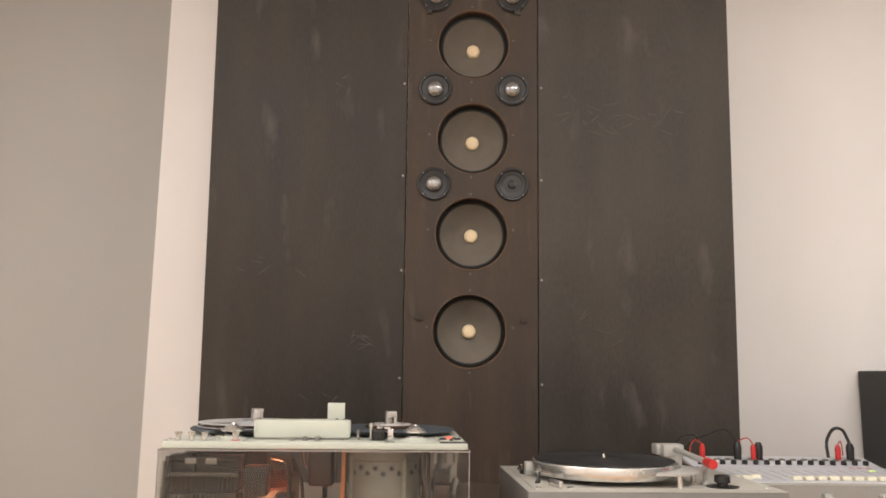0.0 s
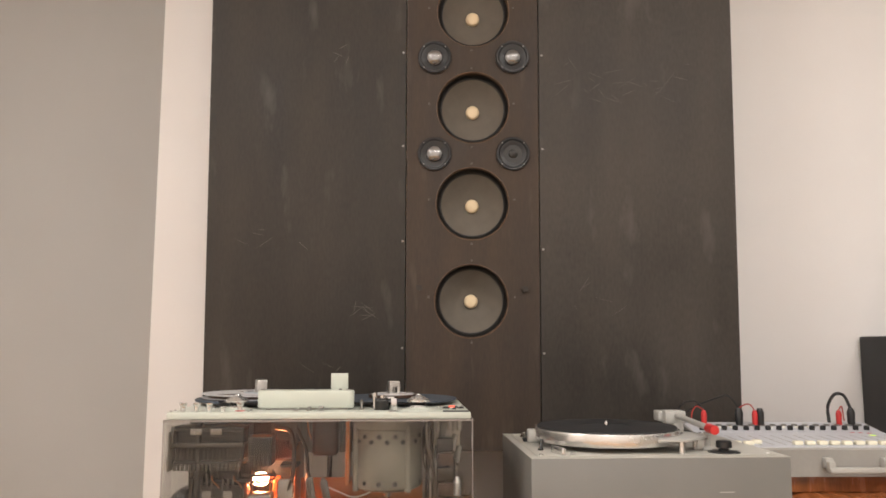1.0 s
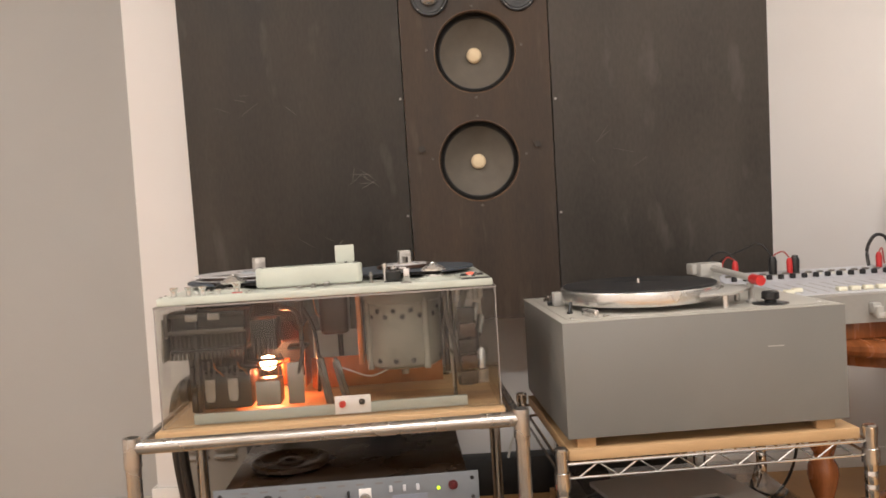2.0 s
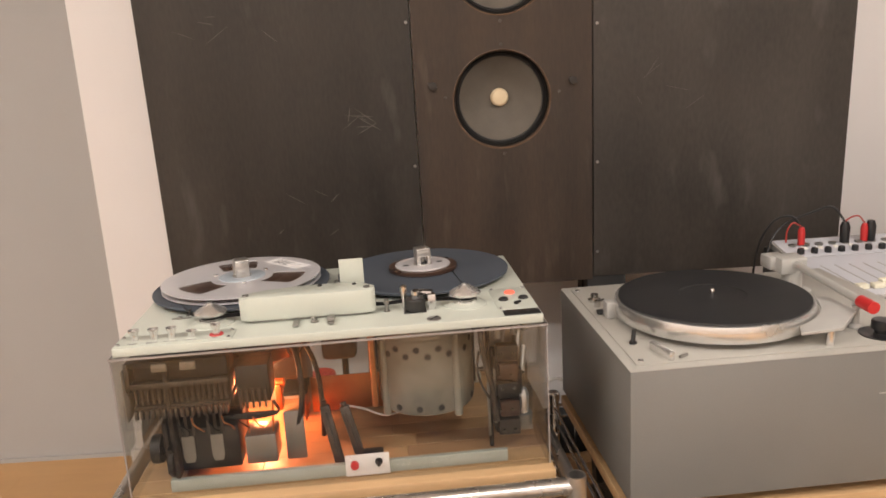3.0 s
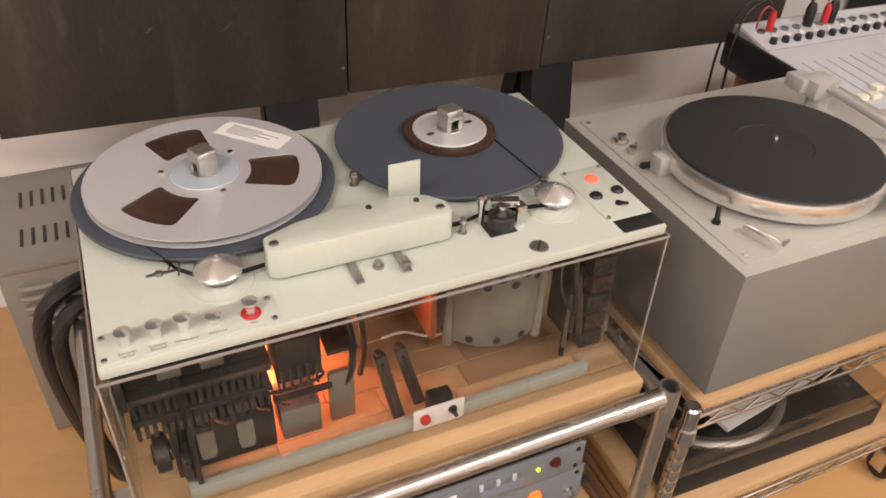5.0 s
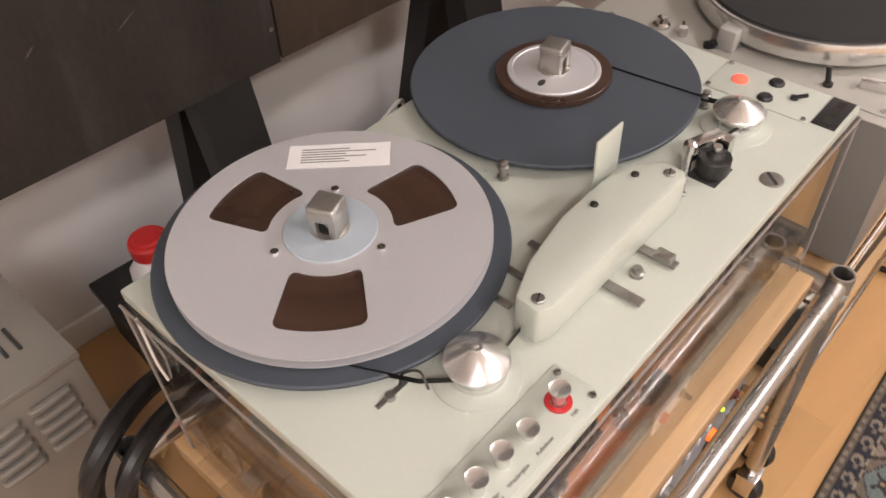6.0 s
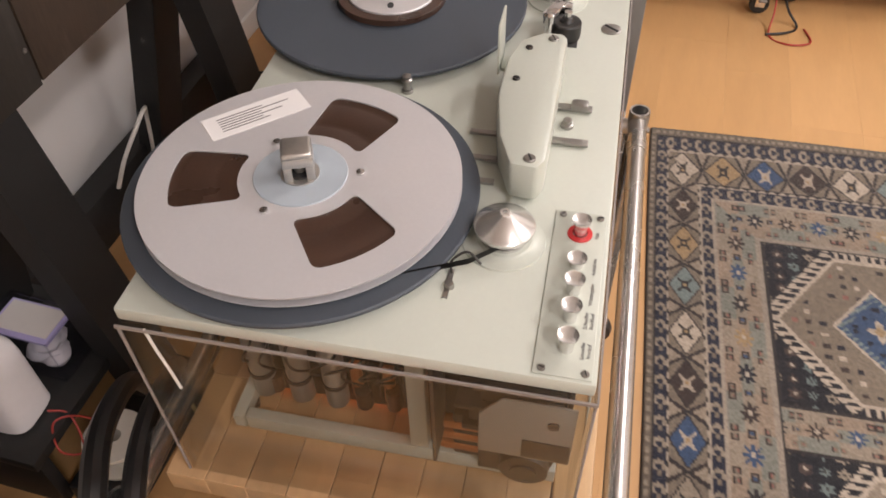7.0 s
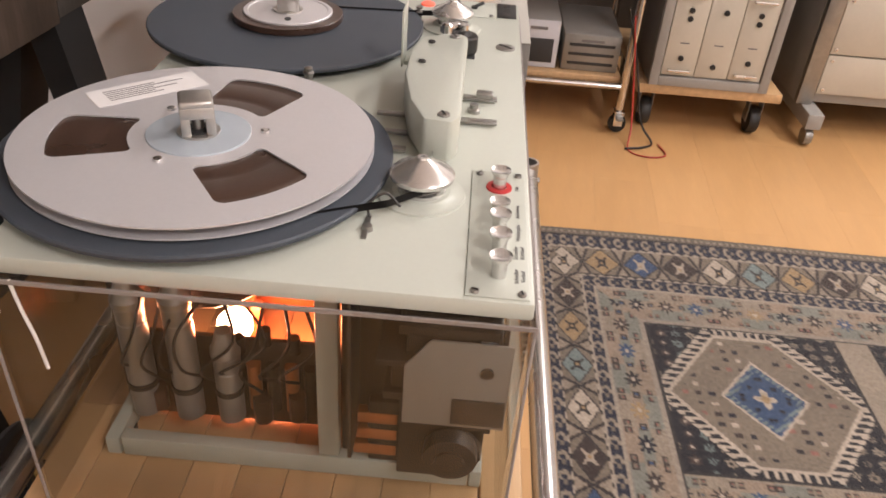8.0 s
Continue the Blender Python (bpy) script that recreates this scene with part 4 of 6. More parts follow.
    bm = lathe(B(), [(0.006, 0), (0.0055, 0.003), (0.003, 0.004), (0.0025, 0.012), (0, 0.0125)], (0.356, 0.0105, 0.023), 16, Matrix.Rotation(radians(90), 4, "X"))
    part("panel_toggle", bm, M["black"], t, "black toggle")
    part("switch_box", box(B(), 0.334, 0.364, 0.026, 0.044, 0.004, 0.030, 0.002), M["black"], t)
    for o in t.children:
        if o.name.split(".")[0] in ("module_plate", "module_core", "module_wall", "module_rail", "module_tab", "contact_tooth", "hanging_bar"):
            o.matrix_basis = shift(0, 0, 0.016) @ o.matrix_basis
    # capstan motor
    mx, my = 0.440, 0.110
    bm = lathe(B(), [(0, 0.062), (0.02, 0.062), (0.026, 0.066), (0.060, 0.070), (0.072, 0.076), (0.075, 0.084), (0.075, 0.196), (0.079, 0.198), (0.079, H - 0.001), (0, H - 0.001)], (mx, my, 0), 48)
    mo = part("capstan_motor", bm, M["motor"], t, "large cream-grey capstan motor with vent holes")
    for ring, z in ((14, 0.088), (14, 0.183), (14, 0.172)):
        for k in range(ring):
            a = 2 * math.pi * (k + (0.5 if z == 0.172 else 0)) / ring
            if math.sin(a) > 0.75:
                continue
            d = Vector((math.cos(a), math.sin(a), 0))
            c = Vector((mx, my, z))
            part("vent_hole", rod(B(), c + d * 0.0725, c + d * 0.0757, 0.0052, 10), M["slot"], mo)
    for a in (-55, -150, 30):
        d = Vector((math.cos(radians(a)), math.sin(radians(a)), 0))
        c = Vector((mx, my, 0)) + d * 0.0755
        part("motor_rib", rod(B(), (c.x, c.y, 0.07), (c.x, c.y, 0.205), 0.0065, 12), M["motor"], mo)
    part("motor_shaft", rod(B(), (mx, my, 0.05), (mx, my, 0.064), 0.007, 14), M["steel"], mo)
    part("motor_bracket", box(B(), 0.352, 0.361, 0.075, 0.14, 0.08, H, 0.002), M["copper"], t)
    # solenoids and brake works at the far end
    bm = box(B(), 0.540, 0.572, 0.050, 0.110, 0.030, 0.160, 0.004)
    part("solenoid_stack", bm, M["chassis"], t, "dark stacked solenoid")
    for k, (bx, bz, s) in enumerate(((0.553, 0.047, 1.0), (0.560, 0.068, 0.7), (0.552, 0.094, 0.85), (0.561, 0.119, 0.6), (0.555, 0.141, 0.9))):
        part("solenoid_bolt", lathe(B(), [(0.007 * s, 0), (0.007 * s, 0.005), (0.0035 * s, 0.006), (0.0035 * s, 0.009 + 0.003 * (k % 2)), (0, 0.010 + 0.003 * (k % 2))], (bx, 0.050, bz), 6 if k % 2 else 14, Matrix.Rotation(radians(90), 4, "X")), M["gunmetal"], t)
    for k in range(4):
        part("brake_lever", box(B(), 0.528 + 0.011 * k, 0.532 + 0.011 * k, 0.044 + 0.004 * (k % 2), 0.049 + 0.004 * (k % 2), 0.030 + 0.018 * (k % 3), 0.118 + 0.020 * (k % 2), 0.001), M["zinc"] if k % 2 else M["steel"], t)
    part("brake_link", hose(B(), [(0.520, 0.060, 0.165), (0.515, 0.050, 0.135), (0.528, 0.042, 0.100), (0.548, 0.040, 0.082), (0.575, 0.044, 0.090)], 0.0022, 6), M["gunmetal"], t)
    part("coil_bobbin", rod(B(), (0.572, 0.042, 0.100), (0.572, 0.042, 0.140), 0.010, 16), M["tapeblack"], t, "dark wound coil")
    part("vacuum_tube", lathe(B(), [(0.012, 0.0), (0.0145, 0.01), (0.0145, 0.040), (0.009, 0.050), (0, 0.054)], (0.585, 0.055, 0.060), 20), M["clear"], t, "small clear glass tube")
    part("tube_core", lathe(B(), [(0, 0.0), (0.0095, 0.0), (0.0095, 0.030), (0.006, 0.038), (0, 0.040)], (0.585, 0.055, 0.062), 18), M["bright"], t, "bright tube plate")
    part("tube_socket", lathe(B(), [(0, 0.0), (0.013, 0.0), (0.014, 0.02), (0, 0.02)], (0.585, 0.055, 0.040), 18), M["zinc"], t)
    part("tube_bracket", box(B(), 0.560, 0.598, 0.046, 0.075, 0.034, 0.041, 0.001), M["steel"], t)
    for k, (x, z) in enumerate(((0.575, 0.150), (0.583, 0.125), (0.552, 0.175))):
        part("linkage", rod(B(), (x, 0.06, z), (x + 0.01, 0.09, z + 0.03), 0.007, 12), M["steel"], t)
    for k in range(5):
        z = 0.036 + 0.030 * k
        mod = part("stacked_module", box(B(), 0.543 + 0.003 * (k % 2), 0.576, 0.030, 0.049, z, z + 0.025, 0.002), M["tape"] if k % 2 else M["chassis"], t, "dark stacked relay module")
        for x in (0.550, 0.568):
            part("module_screw", lathe(B(), [(0.0026, 0), (0.0022, 0.003), (0, 0.0035)], (x - 0.004 * (k % 2), 0.030, z + 0.008 + 0.004 * (k % 3)), 12, Matrix.Rotation(radians(90), 4, "X")), M["gunmetal"], mod)
    part("hanging_arm", hose(B(), [(0.520, 0.045, H - 0.004), (0.524, 0.038, 0.165), (0.534, 0.034, 0.120), (0.541, 0.034, 0.060)], 0.0042, 8), M["gunmetal"], t, "bent dark steel arm")
    for k, x in enumerate((0.545, 0.572, 0.590)):
        part("deck_stud", rod(B(), (x, 0.030 + 0.012 * k, H - 0.028), (x, 0.030 + 0.012 * k, H - 0.001), 0.0055, 12), M["zinc"], t)
    part("brake_plate", box(B(), 0.53, 0.595, 0.09, 0.096, 0.14, H, 0.001), M["steel"], t)
    # spooling motors under the platters
    for x, y, hz in ((0.165, 0.265, 0.062), (0.490, 0.285, 0.07)):
        part("spooling_motor", lathe(B(), [(0, hz + 0.05), (0.05, hz + 0.05), (0.056, hz + 0.056), (0.056, H - 0.012), (0.062, H - 0.01), (0.062, H - 0.001), (0, H - 0.001)], (x, y, 0), 40), M["chassis"], t, "dark round spooling motor")
    # capacitors and relays seen from the left
    for y, r, h in ((0.306, 0.0118, 0.136), (0.268, 0.0118, 0.140), (0.232, 0.0112, 0.092)):
        c = part("capacitor", lathe(B(), [(0, 0.022), (r, 0.022), (r, h - 0.016), (r * 0.94, h - 0.015), (r * 0.94, h - 0.012), (r, h - 0.011), (r, h), (r * 1.12, h + 0.002), (r * 1.12, h + 0.008), (r * 0.9, h + 0.012), (r * 0.6, h + 0.026), (0, h + 0.028)], (0.085, y, 0), 24), M["zinc"], t, "upright grey capacitor with a clamp")
        part("clamp", lathe(B(), [(r * 1.1, 0.052), (r * 1.1, 0.057), (r, 0.0575), (r, 0.0515)], (0.085, y, 0), 24), M["chassis"], c)
    part("relay_rack", box(B(), 0.100, 0.125, 0.155, 0.316, 0.024, 0.074, 0.003), M["chassis"], t, "dark relay rack")
    for k in range(4):
        part("rack_coil", rod(B(), (0.092, 0.164 + 0.016 * k, 0.028), (0.092, 0.164 + 0.016 * k, 0.078), 0.006, 12), M["copper"] if k % 2 else M["chassis"], t)
    part("relay_frame", box(B(), 0.058, 0.064, 0.016, 0.132, 0.022, 0.196, 0.001), M["chassis"], t, "dark relay frame")
    for k in range(3):
        part("terminal_strip", box(B(), 0.048, 0.0575, 0.086, 0.122, 0.030 + 0.018 * k, 0.042 + 0.018 * k, 0.002), M["copper"], t, "copper terminal strip")
    part("square_relay", prism(B(), [(0.008, 0.120), (0.080, 0.120), (0.080, 0.174), (0.063, 0.198), (0.008, 0.198)], 0.0, 0.002, 0.0006, Matrix(((0, 0, -1, 0.0047), (1, 0, 0, 0), (0, 1, 0, 0), (0, 0, 0, 1)))), M["greybox"], t, "dull grey relay plate with a dark slot")
    part("relay_slot", box(B(), 0.0012, 0.0026, 0.009, 0.046, 0.124, 0.148, 0.0005), M["gunmetal"], t)
    part("relay_pivot", rod(B(), (0.0010, 0.024, 0.174), (0.0027, 0.024, 0.174), 0.0045, 16), M["gunmetal"], t)
    part("slant_bracket", prism(B(), [(0.205, 0.196), (0.248, 0.162), (0.312, 0.162), (0.312, 0.204), (0.205, 0.204)], 0.0, 0.003, 0.0, Matrix(((0, 0, -1, 0.084), (1, 0, 0, 0), (0, 1, 0, 0), (0, 0, 0, 1)))), M["chassis"], t, "dark slanted bracket above the capacitors")
    for y, z in ((0.176, 0.112), (0.200, 0.118), (0.222, 0.108)):
        part("terminal", rod(B(), (0.090, y, z - 0.016), (0.090, y, z), 0.005, 12), M["chassis"], t)
    part("coil_body", lathe(B(), [(0, 0), (0.022, 0), (0.024, 0.003), (0.022, 0.010), (0.006, 0.013), (0, 0.013)], (0.0575, 0.040, 0.038), 24, Matrix.Rotation(radians(-90), 4, "Y")), M["chassis"], t, "round black coil")
    part("cross_plate", box(B(), 0.050, 0.0575, 0.012, 0.084, 0.064, 0.071, 0.001), M["chassis"], t)
    part("green_post", box(B(), 0.048, 0.060, 0.133, 0.150, 0.024, P - T, 0.001), fr, t, "pale green upright post")
    random.seed(3)
    for k in range(9):
        y = 0.165 + 0.016 * k
        part("wire_loop", hose(B(), [(0.085, y, 0.15), (0.068, y + random.uniform(-0.02, 0.02), 0.12), (0.070, y + 0.02, 0.085), (0.085, y + 0.008, 0.05 + random.uniform(0, 0.03))], 0.0014, 6, 5), M["cable"], t)
    # works hanging from the deck behind the modules
    part("transformer", box(B(), 0.272, 0.330, 0.165, 0.225, 0.128, H - 0.002, 0.010, 4), M["tape"], t, "dark brown rounded transformer")
    part("hanging_bracket", box(B(), 0.185, 0.236, 0.150, 0.156, 0.165, H - 0.002, 0.001), M["gunmetal"], t, "dark hanging bracket")
    random.seed(23)
    for k in range(16):
        x, y = 0.165 + 0.0145 * k, random.uniform(0.15, 0.31)
        if 0.26 < x < 0.345 and y < 0.24:
            y = 0.25 + 0.01 * (k % 4)
        low_z = random.uniform(0.120, 0.175)
        if k % 3:
            part("hanging_rod", rod(B(), (x, y, low_z), (x, y, H - 0.002), random.uniform(0.002, 0.0045), 10), M["gunmetal"], t)
        else:
            part("wire_loop", hose(B(), [(x, y, H - 0.003), (x + 0.008, y - 0.01, low_z + 0.01), (x + 0.022, y - 0.015, low_z), (x + 0.035, y - 0.005, low_z + 0.02), (x + 0.038, y, H - 0.003)], 0.0016, 6, 5), M["cable"] if k % 2 else M["copper"], t)
    # dark walls added to stop the bulb's glow to the left and rear
    part("chassis_wall", box(B(), 0.096, 0.101, 0.130, 0.325, 0.006, 0.100, 0.001), M["chassis"], t, "dark inner wall added to stop the bulb's glow")
    part("chassis_wall", box(B(), 0.103, 0.232, 0.326, 0.331, 0.010, 0.160, 0.001), M["chassis"], t, "dark rear wall added to stop the bulb's glow")
    for k in range(6):
        y = 0.145 + 0.030 * k
        part("small_coil", rod(B(), (0.086, y, 0.020 + 0.004 * (k % 2)), (0.086, y, 0.058 - 0.006 * (k % 3)), 0.0085 - 0.001 * (k % 2), 12), M["tape"] if k % 2 else M["chassis"], t, "brown wound coil" if k % 2 else "dark wound coil")
    # Dark sheet added to keep the bulb's glow off the relay springs.
    part("rear_cover", box(B(), 0.018, 0.152, 0.118, 0.1215, 0.058, H - 0.004, 0.001), M["chassis"], t, "dark sheet added behind the contact module against the bulb's glow")
    # bulb
    bx, by, bz = 0.150, 0.275, 0.067
    part("bulb", lathe(B(), [(0, -0.018), (0.012, -0.014), (0.0165, 0.0), (0.013, 0.011), (0.007, 0.017), (0, 0.018)], (bx, by - 0.03, bz), 20, Matrix.Rotation(radians(90), 4, "Y")), M["bulb"], t, "small glowing bulb")
    part("bulb_socket", rod(B(), (bx + 0.018, by - 0.03, bz), (bx + 0.045, by - 0.03, bz), 0.008, 14), M["copper"], t)
    part("bulb_holder", box(B(), bx + 0.03, bx + 0.04, by - 0.045, by - 0.015, 0.02, bz, 0.001), M["copper"], t)
    # The upright plate is an added reflector that widens the orange glow.
    part("copper_plate", box(B(), 0.235, 0.238, 0.17, 0.32, 0.024, 0.15, 0.001), M["copper"], t, "copper coloured plate added to reflect the bulb's glow")
    part("copper_plate", box(B(), 0.24, 0.52, 0.245, 0.249, 0.004, 0.070, 0.001), M["copper"], t, "copper coloured rear plate")
    part("small_wire", hose(B(), [(0.30, 0.10, 0.08), (0.335, 0.12, 0.06), (0.37, 0.11, 0.05), (0.405, 0.10, 0.062)], 0.0018, 6), M["wirewhite"], t, "thin white wire")


recorder()


# ---- tape reels ----
def reel_flange(bm, z0, z1, R=0.1325, hub=0.031):
    """A disc with three rounded wedge windows: two rings and three shaped spokes."""
    ra, rb, c = 0.0515, 0.1070, 0.007
    def slab(pa, pb, wa=True, wb=True):
        """Two rows of points, joined as one thick strip."""
        rows = [[bm.verts.new((x, y, z)) for x, y in pts] for z in (z0, z1) for pts in (pa, pb)]
        a0, b0, a1, b1 = rows
        for i in range(len(pa) - 1):
            bm.faces.new((a1[i], b1[i], b1[i + 1], a1[i + 1]))
            bm.faces.new((a0[i], a0[i + 1], b0[i + 1], b0[i]))
            if wa:
                bm.faces.new((a0[i], a1[i], a1[i + 1], a0[i + 1]))
            if wb:
                bm.faces.new((b0[i], b0[i + 1], b1[i + 1], b1[i]))
    def circle(r, n=144):
        return [(r * math.cos(2 * math.pi * k / n), r * math.sin(2 * math.pi * k / n)) for k in range(n + 1)]
    slab(circle(hub), circle(ra))
    slab(circle(rb), circle(R))
    rad = [ra - 0.0002 + (rb - ra + 0.0004) * (0.5 - 0.5 * math.cos(math.pi * k / 40)) for k in range(41)]
    for s in range(3):
        left, right = [], []
        for r in rad:
            half = 0.0290 + 0.0075 * (r - ra) / (rb - ra)
            edge = max(0.0, min(r - ra, rb - r))
            if edge < c:
                half -= c - math.sqrt(max(0.0, c * c - (c - edge) ** 2))
            w = half / r
            for side, t in ((left, 2 * math.pi * s / 3 + w), (right, 2 * math.pi * (s + 1) / 3 - w)):
                side.append((r, t))
        m = 10
        for j in range(m):
            f0, f1 = j / m, (j + 1) / m
            pa = [(r * math.cos(t0 + (t1 - t0) * f0), r * math.sin(t0 + (t1 - t0) * f0)) for (r, t0), (_, t1) in zip(left, right)]
            pb = [(r * math.cos(t0 + (t1 - t0) * f1), r * math.sin(t0 + (t1 - t0) * f1)) for (r, t0), (_, t1) in zip(left, right)]
            slab(pa, pb, j == 0, j == m - 1)
    bmesh.ops.remove_doubles(bm, verts=bm.verts, dist=1e-5)
    return bm


def clamp_knob(t, z, mat, turned=0):
    bm = rod(B(), (0, 0, z - 0.004), (0, 0, z + 0.0015), 0.016, 28)
    # folded cap: a rounded top, a front cheek with an opening, two side cheeks
    box(bm, -0.0125, 0.0125, -0.0120, 0.0125, z + 0.0225, z + 0.0290, 0.0026, 3)
    box(bm, -0.0125, 0.0125, -0.0120, -0.0075, z + 0.0145, z + 0.0240, 0.0012)
    for sx in (-1, 1):
        box(bm, sx * 0.0090 - 0.0035, sx * 0.0090 + 0.0035, -0.0120, -0.0075, z + 0.001, z + 0.0160, 0.0010)
        box(bm, sx * 0.0112 - 0.0013, sx * 0.0112 + 0.0013, -0.0090, 0.0110, z + 0.001, z + 0.0240, 0.0008)
    rod(bm, (0, 0.001, z), (0, 0.001, z + 0.014), 0.0045, 12)
    bmesh.ops.rotate(bm, cent=(0, 0, 0), matrix=Matrix.Rotation(radians(turned), 3, "Z"), verts=bm.verts)
    part("reel_clamp", bm, mat, t, "bent bright steel reel clamp")
    part("clamp_socket", rod(B(), (0, 0, z + 0.0015), (0, 0, z + 0.003), 0.010, 20), M["slot"], t)


def full_reel():
    t = thing("tape_reel", pose(0.143, 0.254, 0.7832, 0, 0, -137), "silver metal tape reel with three wedge windows and a paper label", "tape reel")
    part("lower_flange", reel_flange(B(), 0.0018, 0.0030), M["alu"], t)
    part("tape_pack", lathe(B(), [(0.040, 0.0034), (0.120, 0.0034), (0.1205, 0.0038), (0.1205, 0.0092), (0.120, 0.0096), (0.102, 0.0096), (0.100, 0.0092), (0.098, 0.0096), (0.072, 0.0096), (0.069, 0.0088), (0.066, 0.0096), (0.040, 0.0096), (0.040, 0.0034)], (0, 0, 0), 72), M["tape"], t, "wound brown magnetic tape")
    part("upper_flange", reel_flange(B(), 0.0100, 0.0114), M["alu"], t)
    part("hub_insert", lathe(B(), [(0.012, 0.0), (0.0390, 0.0), (0.0390, 0.0118), (0.0385, 0.0126), (0.030, 0.0130), (0.012, 0.0126), (0.012, 0.0)], (0, 0, 0), 48), M["milk"], t, "milky translucent hub ring")
    for k in range(3):
        a = radians(60 + 120 * k)
        part("hub_rivet", lathe(B(), [(0.0038, 0.0114), (0.0034, 0.0132), (0, 0.0138)], (0.049 * math.cos(a), 0.049 * math.sin(a), 0), 16), M["chrome"], t)
    lab = part("paper_label", box(B(), -0.046, 0.046, -0.0165, 0.0165, 0.0115, 0.0118, m=Matrix.Rotation(radians(90), 4, "Z") @ Matrix.Translation((0, 0.096, 0)) ), M["paper"], t, "white printed paper label")
    random.seed(8)
    for k in range(6):
        w = random.uniform(0.018, 0.034)
        part("print_bar", box(B(), -0.034, -0.034 + 2 * w, 0.0088 - 0.0036 * k, 0.0100 - 0.0036 * k, 0.0118, 0.0120, m=Matrix.Rotation(radians(90), 4, "Z") @ Matrix.Translation((0, 0.096, 0))), M["ink"], lab)
    clamp_knob(t, 0.0126, M["nickel"], 68)


def take_up_hub():
    t = thing("tape_hub", pose(0.452, 0.256, 0.7830, 0, 0, 12), "silver metal tape hub with a little wound tape", "tape reel")
    part("tape_pack", lathe(B(), [(0.048, 0.0008), (0.0585, 0.0008), (0.059, 0.0012), (0.059, 0.0070), (0.0585, 0.0074), (0.048, 0.0074), (0.048, 0.0008)], (0, 0, 0), 56), M["tape"], t, "brown wound tape")
    part("hub_plate", lathe(B(), [(0, 0.0003), (0.0475, 0.0003), (0.0478, 0.0088), (0.0470, 0.0096), (0.0430, 0.0098), (0.0420, 0.0090), (0, 0.0090)], (0, 0, 0), 56), M["alu"], t, "round silver hub plate")
    for a in (0, 180):
        part("hub_slot", prism(B(), [(0.006 * math.cos(q), 0.0035 * math.sin(q)) for q in [2 * math.pi * k / 14 for k in range(14)]], 0.0090, 0.0093, 0, pose(0.030 * math.cos(radians(a)), 0.030 * math.sin(radians(a)), 0)), M["slot"], t)
    clamp_knob(t, 0.0090, M["nickel"])


full_reel()
take_up_hub()


def tape_run(name_points, label):
    """The tape between the reels, a thin upright ribbon."""
    bm = B()
    lo = [bm.verts.new((x, y, 0.7788)) for x, y in name_points]
    hi = [bm.verts.new((x, y, 0.7848)) for x, y in name_points]
    for i in range(len(lo) - 1):
        bm.faces.new((lo[i], lo[i + 1], hi[i + 1], hi[i]))
    bmesh.ops.solidify(bm, geom=bm.faces, thickness=0.0003)
    single("tape_strip", bm, M["tapeblack"], I4, label, "tape")


def arc(c, a0, a1):
    return [(c[0] + 0.0153 * math.cos(radians(a)), c[1] + 0.0153 * math.sin(radians(a))) for a in range(a0, a1, 10)]


tape_run([(0.048, 0.180), (0.0855, 0.1035)] + arc((0.123, 0.082), 190, 331) + [(0.168, 0.078)], "dark magnetic tape from the full reel to the heads")
tape_run([(0.369, 0.074), (0.385, 0.073), (0.4135, 0.0805)] + arc((0.505, 0.079), 215, 391) + [(0.511, 0.1175), (0.500, 0.222)], "dark magnetic tape from the capstan to the hub")


# ---- wire trolley with the turntable ----
def wire_trolley():
    t = thing("wire_shelf_trolley", I4, "chrome wire shelving trolley with wooden boards", "trolley")
    X, Y, top = (0.713, 1.297), (-0.032, 0.425), 0.453
    for x in X:
        for y in Y:
            prof = [(0.0, top), (0.010, top), (0.0132, top - 0.003), (0.0132, top - 0.018), (0.0122, top - 0.019)]
            z = top - 0.05
            prof += [(0.0122, z + 0.006), (0.0150, z + 0.005), (0.0160, z - 0.022), (0.0122, z - 0.023)]
            z -= 0.035
            while z > 0.1:
                prof += [(0.0122, z), (0.0116, z - 0.001), (0.0116, z - 0.003), (0.0122, z - 0.004)]
                z -= 0.0254
            prof += [(0.0122, 0.095), (0, 0.095)]
            part("post", lathe(B(), prof, (x, y, 0), 22), M["chrome"], t, "grooved chrome post with a plastic cap")
            castor(t, x, y)
    for zt in (0.422, 0.128):
        for y in Y:
            bm = B()
            rod(bm, (X[0], y, zt), (X[1], y, zt), 0.0032, 8)
            rod(bm, (X[0], y, zt - 0.026), (X[1], y, zt - 0.026), 0.0028, 8)
            n = 14
            for k in range(n):
                xa, xb = X[0] + 0.03 + (X[1] - X[0] - 0.06) * k / n, X[0] + 0.03 + (X[1] - X[0] - 0.06) * (k + 1) / n
                za, zb = (zt, zt - 0.026) if k % 2 else (zt - 0.026, zt)
                rod(bm, (xa, y, za), (xb, y, zb), 0.0018, 6)
            part("truss", bm, M["chrome"], t, "zigzag chrome wire truss")
        for x in X:
            bm = B()
            rod(bm, (x, Y[0], zt), (x, Y[1], zt), 0.0032, 8)
            rod(bm, (x, Y[0], zt - 0.026), (x, Y[1], zt - 0.026), 0.0028, 8)
            part("truss", bm, M["chrome"], t, "chrome wire side truss")
        bm = B()
        for k in range(22):
            x = X[0] + 0.02 + (X[1] - X[0] - 0.04) * k / 21
            rod(bm, (x, Y[0], zt), (x, Y[1], zt), 0.0016, 6)
        part("wire_shelf", bm, M["chrome"], t, "chrome wire shelf")


wire_trolley()
